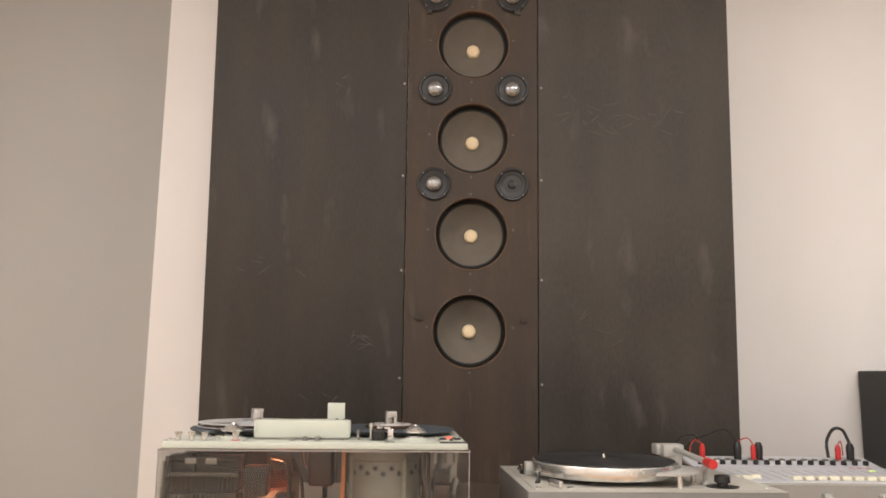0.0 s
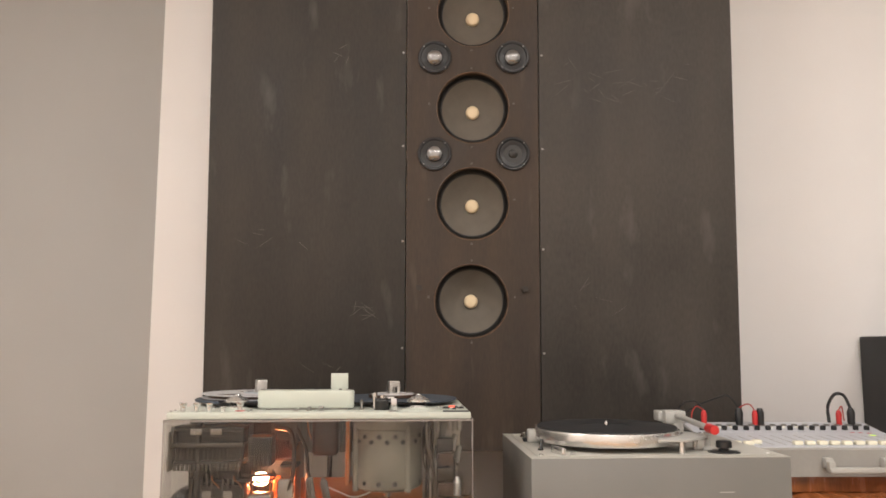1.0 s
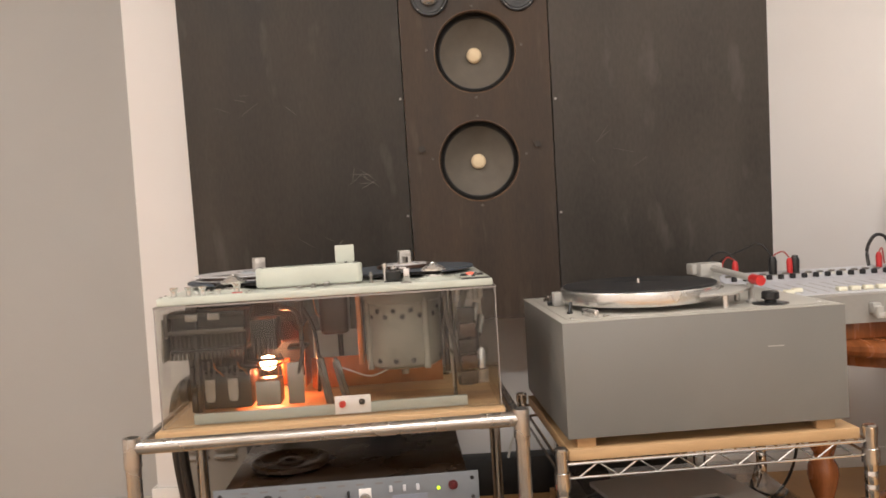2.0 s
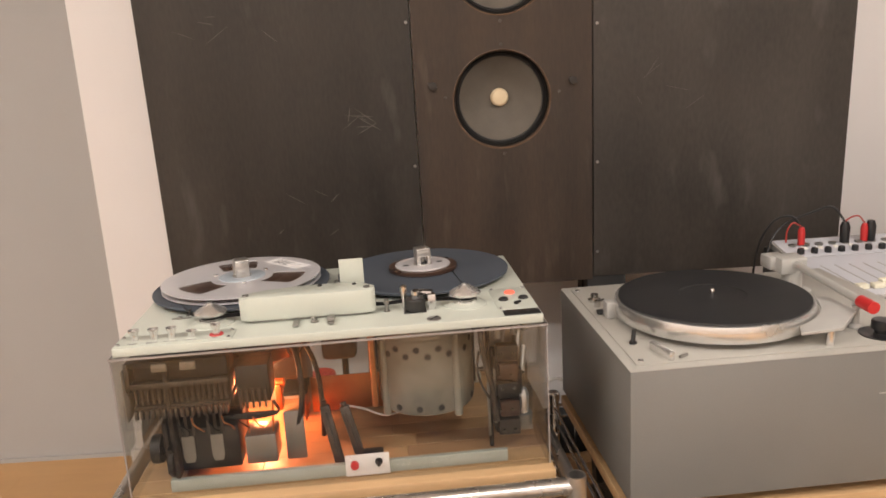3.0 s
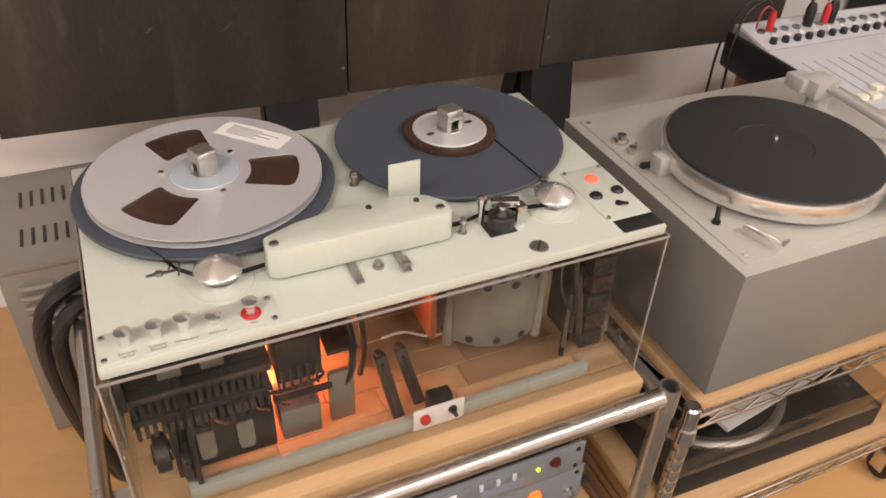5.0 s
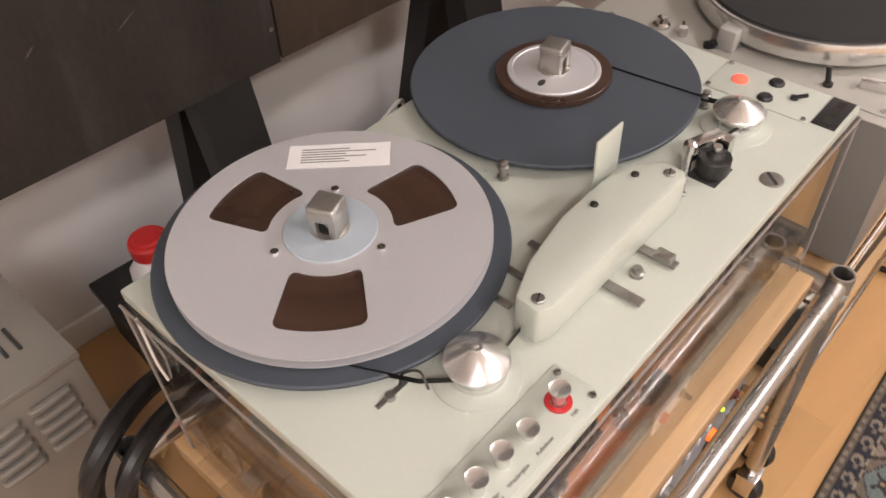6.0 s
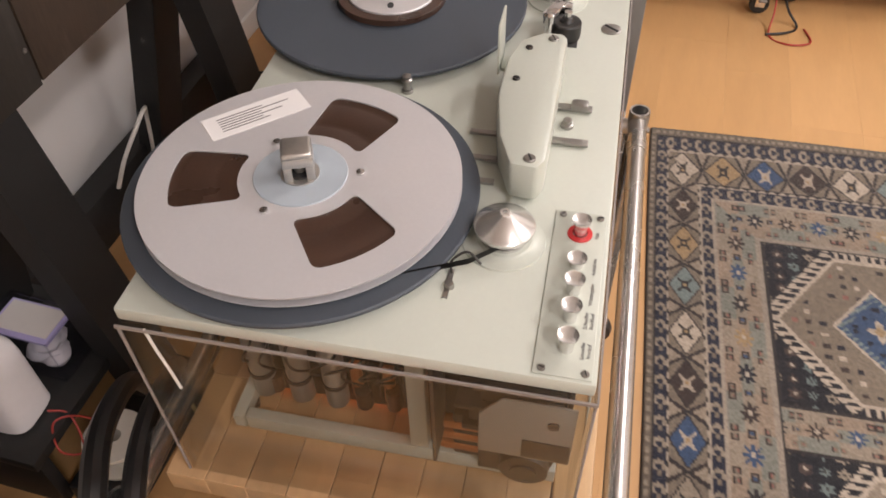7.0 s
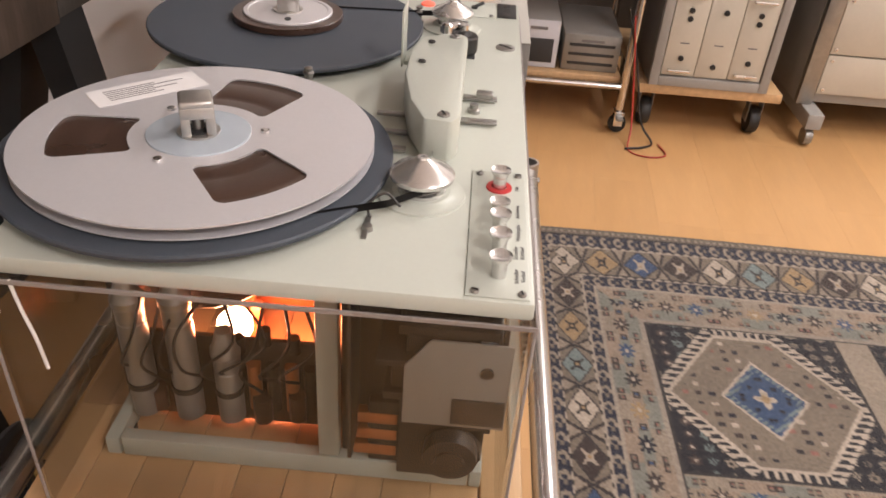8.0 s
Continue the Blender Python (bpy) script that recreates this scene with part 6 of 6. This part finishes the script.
def module_cabinet():
    d = thing("wooden_dolly", pose(1.92, -0.920, 0), "low wooden dolly on black castors", "dolly")
    part("board", box(B(), 0.03, 0.56, 0.0, 0.45, 0.130, 0.160, 0.003), M["pine"], d)
    for x in (0.10, 0.5):
        for y in (0.05, 0.40):
            c = part("castor", lathe(B(), [(0, 0), (0.042, 0.001), (0.045, 0.008), (0.045, 0.026), (0.042, 0.033), (0, 0.034)], (x - 0.0, y - 0.017, 0.046), 28, Matrix.Rotation(radians(-90), 4, "X")), M["rubber"], d, "black rubber castor")
            bm = box(B(), x - 0.02, x + 0.02, y - 0.022, y - 0.019, 0.04, 0.128, 0.002)
            box(bm, x - 0.02, x + 0.02, y + 0.020, y + 0.023, 0.04, 0.128, 0.002)
            box(bm, x - 0.03, x + 0.03, y - 0.025, y + 0.026, 0.124, 0.1298, 0.001)
            part("fork", bm, M["zinc"], c, "pale metal fork")
    t = thing("module_cabinet", pose(1.955, -0.865, 0.161), "grey steel cabinet with beige modules and chrome handles", "cabinet")
    w, h, dp = 0.365, 0.70, 0.42
    part("body", box(B(), 0.01, dp, 0, w, 0, h, 0.004), M["darkgrey"], t, "grey steel housing")
    bm = B()
    for a, b, c, e in ((0, 0.028, 0, h), (w - 0.028, w, 0, h), (0.0285, w - 0.0285, 0, 0.03), (0.0285, w - 0.0285, h - 0.03, h)):
        box(bm, -0.012, 0.009, a, b, c, e, 0.002)
    part("front_frame", bm, M["mixcase"], t, "grey front frame")
    for z0, z1 in ((0.034, 0.290), (0.296, 0.45), (0.456, 0.665)):
        for k in range(3):
            y0 = 0.031 + k * 0.1015
            mo = part("module", box(B(), -0.006, 0.0095, y0, y0 + 0.0995, z0, z1, 0.0015), M["beige"], t, "beige module panel")
            if k != 1:
                for zz in (z0 + 0.014, z1 - 0.018):
                    bm = box(B(), -0.022, -0.015, y0 + 0.016, y0 + 0.084, zz, zz + 0.008, 0.002)
                    for s in (0.019, 0.078):
                        box(bm, -0.016, -0.006, y0 + s, y0 + s + 0.005, zz + 0.001, zz + 0.007)
                    part("handle", bm, M["bright"], mo, "bright bar handle")
            for zz in ((z0 + 0.055, z1 - 0.055, z1 - 0.08) if k != 1 else (z0 + 0.035, z1 - 0.055)):
                part("socket", lathe(B(), [(0.0085, 0), (0.008, 0.005), (0, 0.0055)], (-0.006, y0 + 0.05, zz), 14, Matrix.Rotation(radians(-90), 4, "Y")), M["black"], mo)
            part("print_bar", box(B(), -0.0068, -0.006, y0 + 0.035, y0 + 0.062, z0 + 0.10, z0 + 0.104), M["ink"], mo)
    t = thing("amplifier_cabinet", pose(2.02, -1.69, 0.0), "grey steel cabinet with beige panels on castor feet", "cabinet")
    w, h, dp = 0.70, 1.15, 0.50
    part("body", box(B(), 0.012, dp, 0, w, 0.115, h, 0.004), M["mixcase"], t, "grey steel housing")
    for k, (z0, z1) in enumerate(((0.15, 0.275), (0.28, 0.46), (0.465, 0.8), (0.805, 1.12))):
        p = part("panel", box(B(), -0.004, 0.0115, 0.03, w - 0.055, z0, z1, 0.002), M["beige"], t, "beige front panel")
        for y in (0.045, w - 0.07):
            for z in (z0 + 0.015, z1 - 0.015):
                part("panel_screw", lathe(B(), [(0.006, 0), (0.005, 0.004), (0, 0.005)], (-0.004, y, z), 12, Matrix.Rotation(radians(-90), 4, "Y")), M["bright"], p)
    part("corner_strip", box(B(), -0.012, 0.0115, w - 0.05, w, 0.115, h, 0.003), M["zinc"], t, "pale metal corner strip")
    for y in (0.03, w - 0.07):
        part("foot_bar", box(B(), -0.09, dp - 0.02, y, y + 0.05, 0.062, 0.113, 0.004), M["mixcase"], t, "grey foot bar")
        for x in (-0.06, dp - 0.06):
            part("castor", lathe(B(), [(0, 0), (0.027, 0.001), (0.029, 0.006), (0.029, 0.020), (0.027, 0.025), (0, 0.026)], (x, y + 0.012, 0.030), 24, Matrix.Rotation(radians(-90), 4, "X")), M["zinc"], t, "grey castor")


module_cabinet()
# Dark sheet added to stand for the darkness beyond the equipment.
single("dark_screen_panel", box(B(), 0, 0.03, 0, 2.3, 0, 1.3, 0.003), M["darkgrey"], pose(2.62, -2.0, 0), "dark grey backdrop sheet added behind the equipment", "partition")


# ---- loose cables ----
def cable(pts, r, mat, label, name="cable"):
    single(name, hose(B(), pts, r, 10, 8), M[mat], I4, label, "cable")


cable([(0.30, 0.66, 0.10), (0.22, 0.60, 0.28), (0.12, 0.52, 0.44), (0.02, 0.465, 0.525), (-0.055, 0.425, 0.545), (-0.100, 0.415, 0.49), (-0.102, 0.42, 0.33), (-0.075, 0.45, 0.12), (-0.05, 0.50, 0.015)], 0.0130, "cable", "thick black power cable hung over the trolley", "power_cable")
cable([(0.34, 0.64, 0.08), (0.27, 0.57, 0.26), (0.17, 0.49, 0.41), (0.06, 0.44, 0.500), (-0.030, 0.40, 0.535), (-0.078, 0.385, 0.49), (-0.080, 0.39, 0.33), (-0.06, 0.43, 0.12), (-0.02, 0.50, 0.013)], 0.0115, "cable", "thick black power cable hung over the trolley", "power_cable")
cable([(0.30, 0.60, 0.02), (0.20, 0.52, 0.30), (0.10, 0.46, 0.46), (0.02, 0.43, 0.50), (-0.02, 0.425, 0.46)], 0.003, "ochrewire", "thin yellow cable beside the power cables", "cable")
cable([(0.74, 0.96, 0.13), (0.755, 0.93, 0.20), (0.79, 0.905, 0.255), (0.835, 0.905, 0.270), (0.88, 0.94, 0.21), (0.90, 0.98, 0.01)], 0.0045, "wirewhite", "white cable loop behind the trolley", "cable")
cable([(1.90, -0.39, 0.40), (1.91, -0.45, 0.22), (1.89, -0.49, 0.06), (1.86, -0.53, 0.006), (1.82, -0.50, 0.006), (1.80, -0.44, 0.006)], 0.0035, "cable", "black cable loop on the floor", "cable")
cable([(1.90, -0.41, 0.38), (1.905, -0.44, 0.22), (1.87, -0.46, 0.05), (1.80, -0.45, 0.004), (1.76, -0.50, 0.004), (1.78, -0.56, 0.004), (1.85, -0.55, 0.004)], 0.0026, "wirered", "red cable loop on the floor", "cable")
cable([(-0.004, 0.333, 0.7555), (-0.005, 0.330, 0.735), (-0.007, 0.324, 0.71), (-0.005, 0.323, 0.682)], 0.0013, "wirewhite", "short white cable end beside the case", "cable")
single("wooden_block", box(B(), 0, 0.10, 0, 0.06, 0, 0.05, 0.003), M["pine"], pose(0.86, 0.83, 0.0, 0, 0, 10), "small light wooden block on the floor", "block")
single("orange_block", box(B(), 0, 0.06, 0, 0.04, 0, 0.05, 0.006), M["red"], pose(0.98, 0.90, 0.0, 0, 0, 10), "small orange-red block on the floor", "block")


# ---- rug ----
def rug():
    """A knotted rug: each knot takes its colour from the drawn pattern."""
    s = 0.0036
    LX, LY = 2.13, 1.365  # along the trolleys, across
    nx, ny = int(LX / s), int(LY / s)
    q, p = np.meshgrid((np.arange(nx) + 0.5) * s, (np.arange(ny) + 0.5) * s)
    NAVY, BEIGE, TAN, BROWN, BLUE, CREAM, TEAL, DARK, RED, OCHRE = [np.array(c) for c in ((0.011, 0.012, 0.024), (0.33, 0.275, 0.21), (0.24, 0.195, 0.145), (0.070, 0.045, 0.037), (0.050, 0.105, 0.20), (0.47, 0.40, 0.32), (0.22, 0.27, 0.26), (0.045, 0.036, 0.036), (0.32, 0.15, 0.11), (0.38, 0.27, 0.14))]
    col = np.zeros((ny, nx, 3)) + NAVY
    qq = np.minimum(q, LX - q)
    eq = np.interp(qq, [0, 0.152, 0.245, 0.369, 1.2], [0, 0.0785, 0.140, 0.240, 0.9])
    ep = np.minimum(p, LY - p)
    e = np.minimum(eq, ep)
    end = eq <= ep
    along = np.where(end, p, q * 0.786)
    def put(mask, c):
        col[mask] = c
    def hooks(lo, hi):
        g = (e >= lo) & (e < hi)
        put(g, np.array((0.021, 0.028, 0.060)))
        u = (along % 0.034) - 0.017
        v = e - (lo + hi) / 2
        r = np.hypot(u, v)
        put(g & (r < 0.0112) & (r > 0.0050) & (u < 0.005), BEIGE)
        put(g & (np.abs(u - 0.010) < 0.004) & (np.abs(v) < 0.004), TAN)
    def zigzag(lo, hi):
        g = (e >= lo) & (e < hi)
        put(g, CREAM * 0.85)
        tri = np.abs((along / 0.011) % 2 - 1)
        put(g & ((e - lo) / (hi - lo) < tri * 0.8), DARK)
    put(e < 0.020, TAN * 0.8)
    put((e > 0.007) & (e < 0.013) & ((along / 0.008).astype(int) % 2 == 0), BEIGE)
    put((e < 0.003) | ((e > 0.0165) & (e < 0.020)), DARK)
    hooks(0.020, 0.042)
    zigzag(0.042, 0.048)
    # main border of diamonds
    g = (e >= 0.048) & (e < 0.110)
    put(g, TAN)
    pitch = 0.0935
    a0 = np.where(end, 0.077, 0.159 * 0.786)
    k = np.round((along - a0) / pitch).astype(int)
    u, v = along - a0 - k * pitch, e - 0.079
    d1 = np.abs(u) / 0.040 + np.abs(v) / 0.030
    step = np.floor(d1 * 9) / 9
    put(g & (np.abs(np.abs(u) - pitch / 2) < np.abs(v) * 0.55) & (np.abs(v) > 0.008), BROWN)
    put(g & (np.abs(np.abs(u) - pitch / 2) < np.abs(v) * 0.55 - 0.005) & (np.abs(v) > 0.008), BEIGE)
    put(g & (np.abs(np.abs(np.abs(u) - pitch / 2) - np.abs(v) * 0.55) < 0.0022), DARK)
    put(g & (step >= 1.0) & (step < 1.10), DARK)
    cols_q = [CREAM, BROWN, OCHRE, TEAL, CREAM, BROWN, BLUE, BEIGE]
    cols_p = [CREAM, OCHRE, BLUE, BROWN, CREAM, TEAL, OCHRE, BROWN]
    star = (np.maximum(np.abs(u), np.abs(v)) < 0.008) | ((np.abs(np.abs(u) - np.abs(v)) < 0.0035) & (np.hypot(u, v) < 0.019))
    for i in range(8):
        for side, cols in ((False, cols_q), (True, cols_p)):
            mm = g & (k % 8 == i) & (end == side)
            put(mm & (step < 1.0), cols[i])
            dark = cols[i] is BROWN or cols[i] is BLUE
            put(mm & star, CREAM * 0.9 if dark else DARK)
            put(mm & (np.hypot(u, v) < 0.0035), OCHRE)
    zigzag(0.110, 0.117)
    hooks(0.117, 0.140)
    # inner border with small rosettes and squares
    g = (e >= 0.140) & (e < 0.240)
    put(g, BEIGE * 1.08)
    put((e >= 0.140) & (e < 0.146), CREAM * 0.8)
    put((e >= 0.228) & (e < 0.236), CREAM * 0.75)
    put((e >= 0.236) & (e < 0.240), DARK)
    def rosettes(g, u0, v, pitch):
        k = np.floor(u0 / pitch).astype(int)
        u = u0 - (k + 0.5) * pitch
        for i, c in enumerate((BEIGE, np.array((0.34, 0.265, 0.195)), np.array((0.255, 0.255, 0.215)))):
            put(g & ((k + (v > 0.012) + 2 * (v < -0.012)) % 3 == i) & (np.abs(v) < 0.040), c)
        r = np.hypot(u, v)
        lob = 0.0135 + 0.0055 * np.cos(8 * np.arctan2(v, u))
        for i, c in enumerate((BLUE, DARK, OCHRE, NAVY * 1.5, BROWN)):
            put(g & (r < lob) & (k % 5 == i), c)
            put(g & (r < 0.0045) & (k % 5 == i), CREAM)
        for dv in (-0.028, 0.0, 0.028):
            off = 0.026 if dv else 0.0325
            a, b = np.abs(np.abs(u) - off), np.abs(v - dv)
            put(g & (a < 0.0062) & (b < 0.0062), BROWN)
            put(g & (a < 0.0044) & (b < 0.0044), TAN)
            put(g & (a < 0.0022) & (b < 0.0022), RED if dv else BLUE)
    rosettes(g, along, e - 0.187, 0.066)
    # field of compartments
    field = e >= 0.240
    put(field, BEIGE * 1.05)
    rosettes(field, p, ((q - 0.816 + 0.248) % 0.496) - 0.248, 0.066)
    panels = []
    for cq in (0.568, 1.064, 1.560):
        for cp in (0.442, 0.923):
            panels.append((cq, cp))
    for cq, cp in panels:
        a, b = np.abs(q - cq), np.abs(p - cp)
        inside = (a < 0.199) & (b < 0.198) & field
        put((a < 0.206) & (b < 0.205) & field, DARK)
        put(inside, NAVY)
        cell = 0.0315
        ci, cj = np.floor((q - cq) / cell).astype(int), np.floor((p - cp) / cell).astype(int)
        u, v = q - cq - (ci + 0.5) * cell, p - cp - (cj + 0.5) * cell
        r = np.hypot(u, v)
        lob = 0.0086 + 0.0022 * np.cos(6 * np.arctan2(v, u)) + 0.0022 * np.sin(ci * 2.3 + cj * 3.7)
        kind = (ci * 7 + cj * 5) % 7
        for i, c in enumerate((TAN, BEIGE, TAN * 1.1, TEAL * 0.8, BEIGE * 0.9, BROWN * 1.5, TAN)):
            put(inside & (r < lob) & (kind == i), c)
            put(inside & (r < 0.0034) & (kind == i), DARK if i != 5 else CREAM)
        h = np.maximum(a / 0.182, (b + a * 0.72) / 0.193)
        w = (np.where(h > a / 0.182 + 1e-6, a, b) / 0.0165) % 1.0
        hook = inside & (h < 1.15) & (h >= 1.0)
        put(hook, NAVY)
        put(hook & (w < 0.42), CREAM)
        put(hook & (h > 1.09) & (w < 0.74), CREAM)
        put(inside & (h < 1.0) & (h >= 0.95), CREAM)
        ground = TAN * 1.05 if (cq, cp) != panels[2] else BEIGE
        put(inside & (h < 0.95), ground)
        ok = inside & (h < 0.88)
        cu, cv = (q - cq) / 0.026, (p - cp) / 0.026
        fu, fv = cu - np.round(cu), cv - np.round(cv)
        par = (np.round(cu).astype(int) * 3 + np.round(cv).astype(int) * 5) % 11
        for i, c in ((0, DARK), (2, NAVY * 1.5), (3, RED), (5, CREAM), (8, BROWN), (9, DARK)):
            put(ok & (par == i) & (np.abs(fu) < 0.20) & (np.abs(fv) < 0.24), c)
        d = a / 0.097 + b / 0.079
        put(inside & (d < 1.10), CREAM)
        put(inside & (d < 1.0), BLUE)
        put(inside & (d < 0.98) & (d > 0.80) & (((q * 1.3 + p) / 0.010).astype(int) % 2 == 0), TEAL)
        put(inside & (d < 0.30) & (np.minimum(a, b) < 0.008), CREAM)
        put(inside & (d < 0.15), OCHRE)
        for oa, ob in ((0.030, 0.024), (0.055, 0.004), (0.006, 0.045)):
            put(inside & (np.hypot(a - oa, b - ob) < 0.0055), NAVY * 1.5)
    rng = np.random.default_rng(5)
    abrash = 1 + 0.06 * np.sin(q * 9.0 + 0.7) + 0.04 * np.sin(q * 31.0)
    col = np.maximum(col, 0.0) ** 1.30 * 0.95 * (rng.uniform(0.80, 1.20, (ny, nx, 1)) * abrash[..., None])
    col = 0.86 * col + 0.14 * col.mean(axis=2, keepdims=True)
    col = np.clip(col, 0.003, 0.9)
    # knots as a fine uneven sheet
    z = 0.0085 + rng.uniform(-0.0006, 0.0006, (ny, nx)) + 0.0010 * np.sin(q * 6.1 + p * 2.0)
    z[0, :] = z[-1, :] = z[:, 0] = z[:, -1] = 0.0015
    x = 1.315 - q + 0.004 * np.sin(p * 5.0)
    y = -0.135 - p + 0.004 * np.sin(q * 4.0 + 1.0)
    co = np.stack([x, y, z], -1).reshape(-1, 3)
    idx = np.arange(nx * ny).reshape(ny, nx)
    quads = np.stack([idx[:-1, :-1], idx[1:, :-1], idx[1:, 1:], idx[:-1, 1:]], -1).reshape(-1, 4)
    me = bpy.data.meshes.new("rug")
    me.from_pydata(co, [], quads)
    at = me.color_attributes.new("knot", "FLOAT_COLOR", "POINT")
    at.data.foreach_set("color", np.concatenate([col.reshape(-1, 3), np.ones((nx * ny, 1))], 1).astype(np.float32).ravel())
    mat = bpy.data.materials.new("rug_wool")
    mat.use_nodes = True
    n, l = mat.node_tree.nodes, mat.node_tree.links
    b = n["Principled BSDF"]
    ca = n.new("ShaderNodeVertexColor")
    ca.layer_name = "knot"
    l.new(ca.outputs[0], b.inputs["Base Color"])
    b.inputs["Roughness"].default_value = 0.9
    b.inputs["Sheen Weight"].default_value = 0.15
    no, bp = n.new("ShaderNodeTexNoise"), n.new("ShaderNodeBump")
    no.inputs["Scale"].default_value = 500
    bp.inputs["Strength"].default_value, bp.inputs["Distance"].default_value = 0.5, 0.002
    l.new(no.outputs[0], bp.inputs["Height"])
    l.new(bp.outputs[0], b.inputs["Normal"])
    me.materials.append(mat)
    me.polygons.foreach_set("use_smooth", [True] * len(me.polygons))
    ob = new("rug", me)
    tagged(ob, "knotted oriental rug in navy, beige and brown on the floor", "rug")


rug()


# ---- assumed ceiling lamps, out of view ----
# Housings are added round the assumed light sources.
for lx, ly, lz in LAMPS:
    t = thing("ceiling_lamp", pose(lx, ly, 2.85), "assumed long white ceiling lamp, out of view", "lamp", "ceiling lamps")
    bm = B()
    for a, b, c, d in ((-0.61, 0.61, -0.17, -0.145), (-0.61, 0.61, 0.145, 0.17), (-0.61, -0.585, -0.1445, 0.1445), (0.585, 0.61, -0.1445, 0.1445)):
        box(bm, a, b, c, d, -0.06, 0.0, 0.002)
    part("frame", bm, M["trim"], t, "white frame of an assumed lamp")


# ---- floor boards ----
floor_ob = bpy.data.objects["floor"]
random.seed(21)
plank_meshes = {}
for r in range(28):
    v = -4.0 + r * 0.165
    x = -2.5 - random.uniform(0, 1.1)
    while x < 3.0:
        x1 = x + 1.18
        a, b = max(x, -2.5), min(x1, 2.998)
        if b - a > 0.05:
            key = (round(b - a, 3))
            if key not in plank_meshes:
                bm = box(B(), 0, b - a - 0.0002, 0, 0.16485, -0.0035, 0, 0.0002, 1)
                plank_meshes[key] = mesh_of("floor_plank", bm, M["floor"], False)
            o = new("floor_plank", plank_meshes[key])
            o.parent = floor_ob
            o.matrix_basis = shift(a, v, 0)
        x = x1
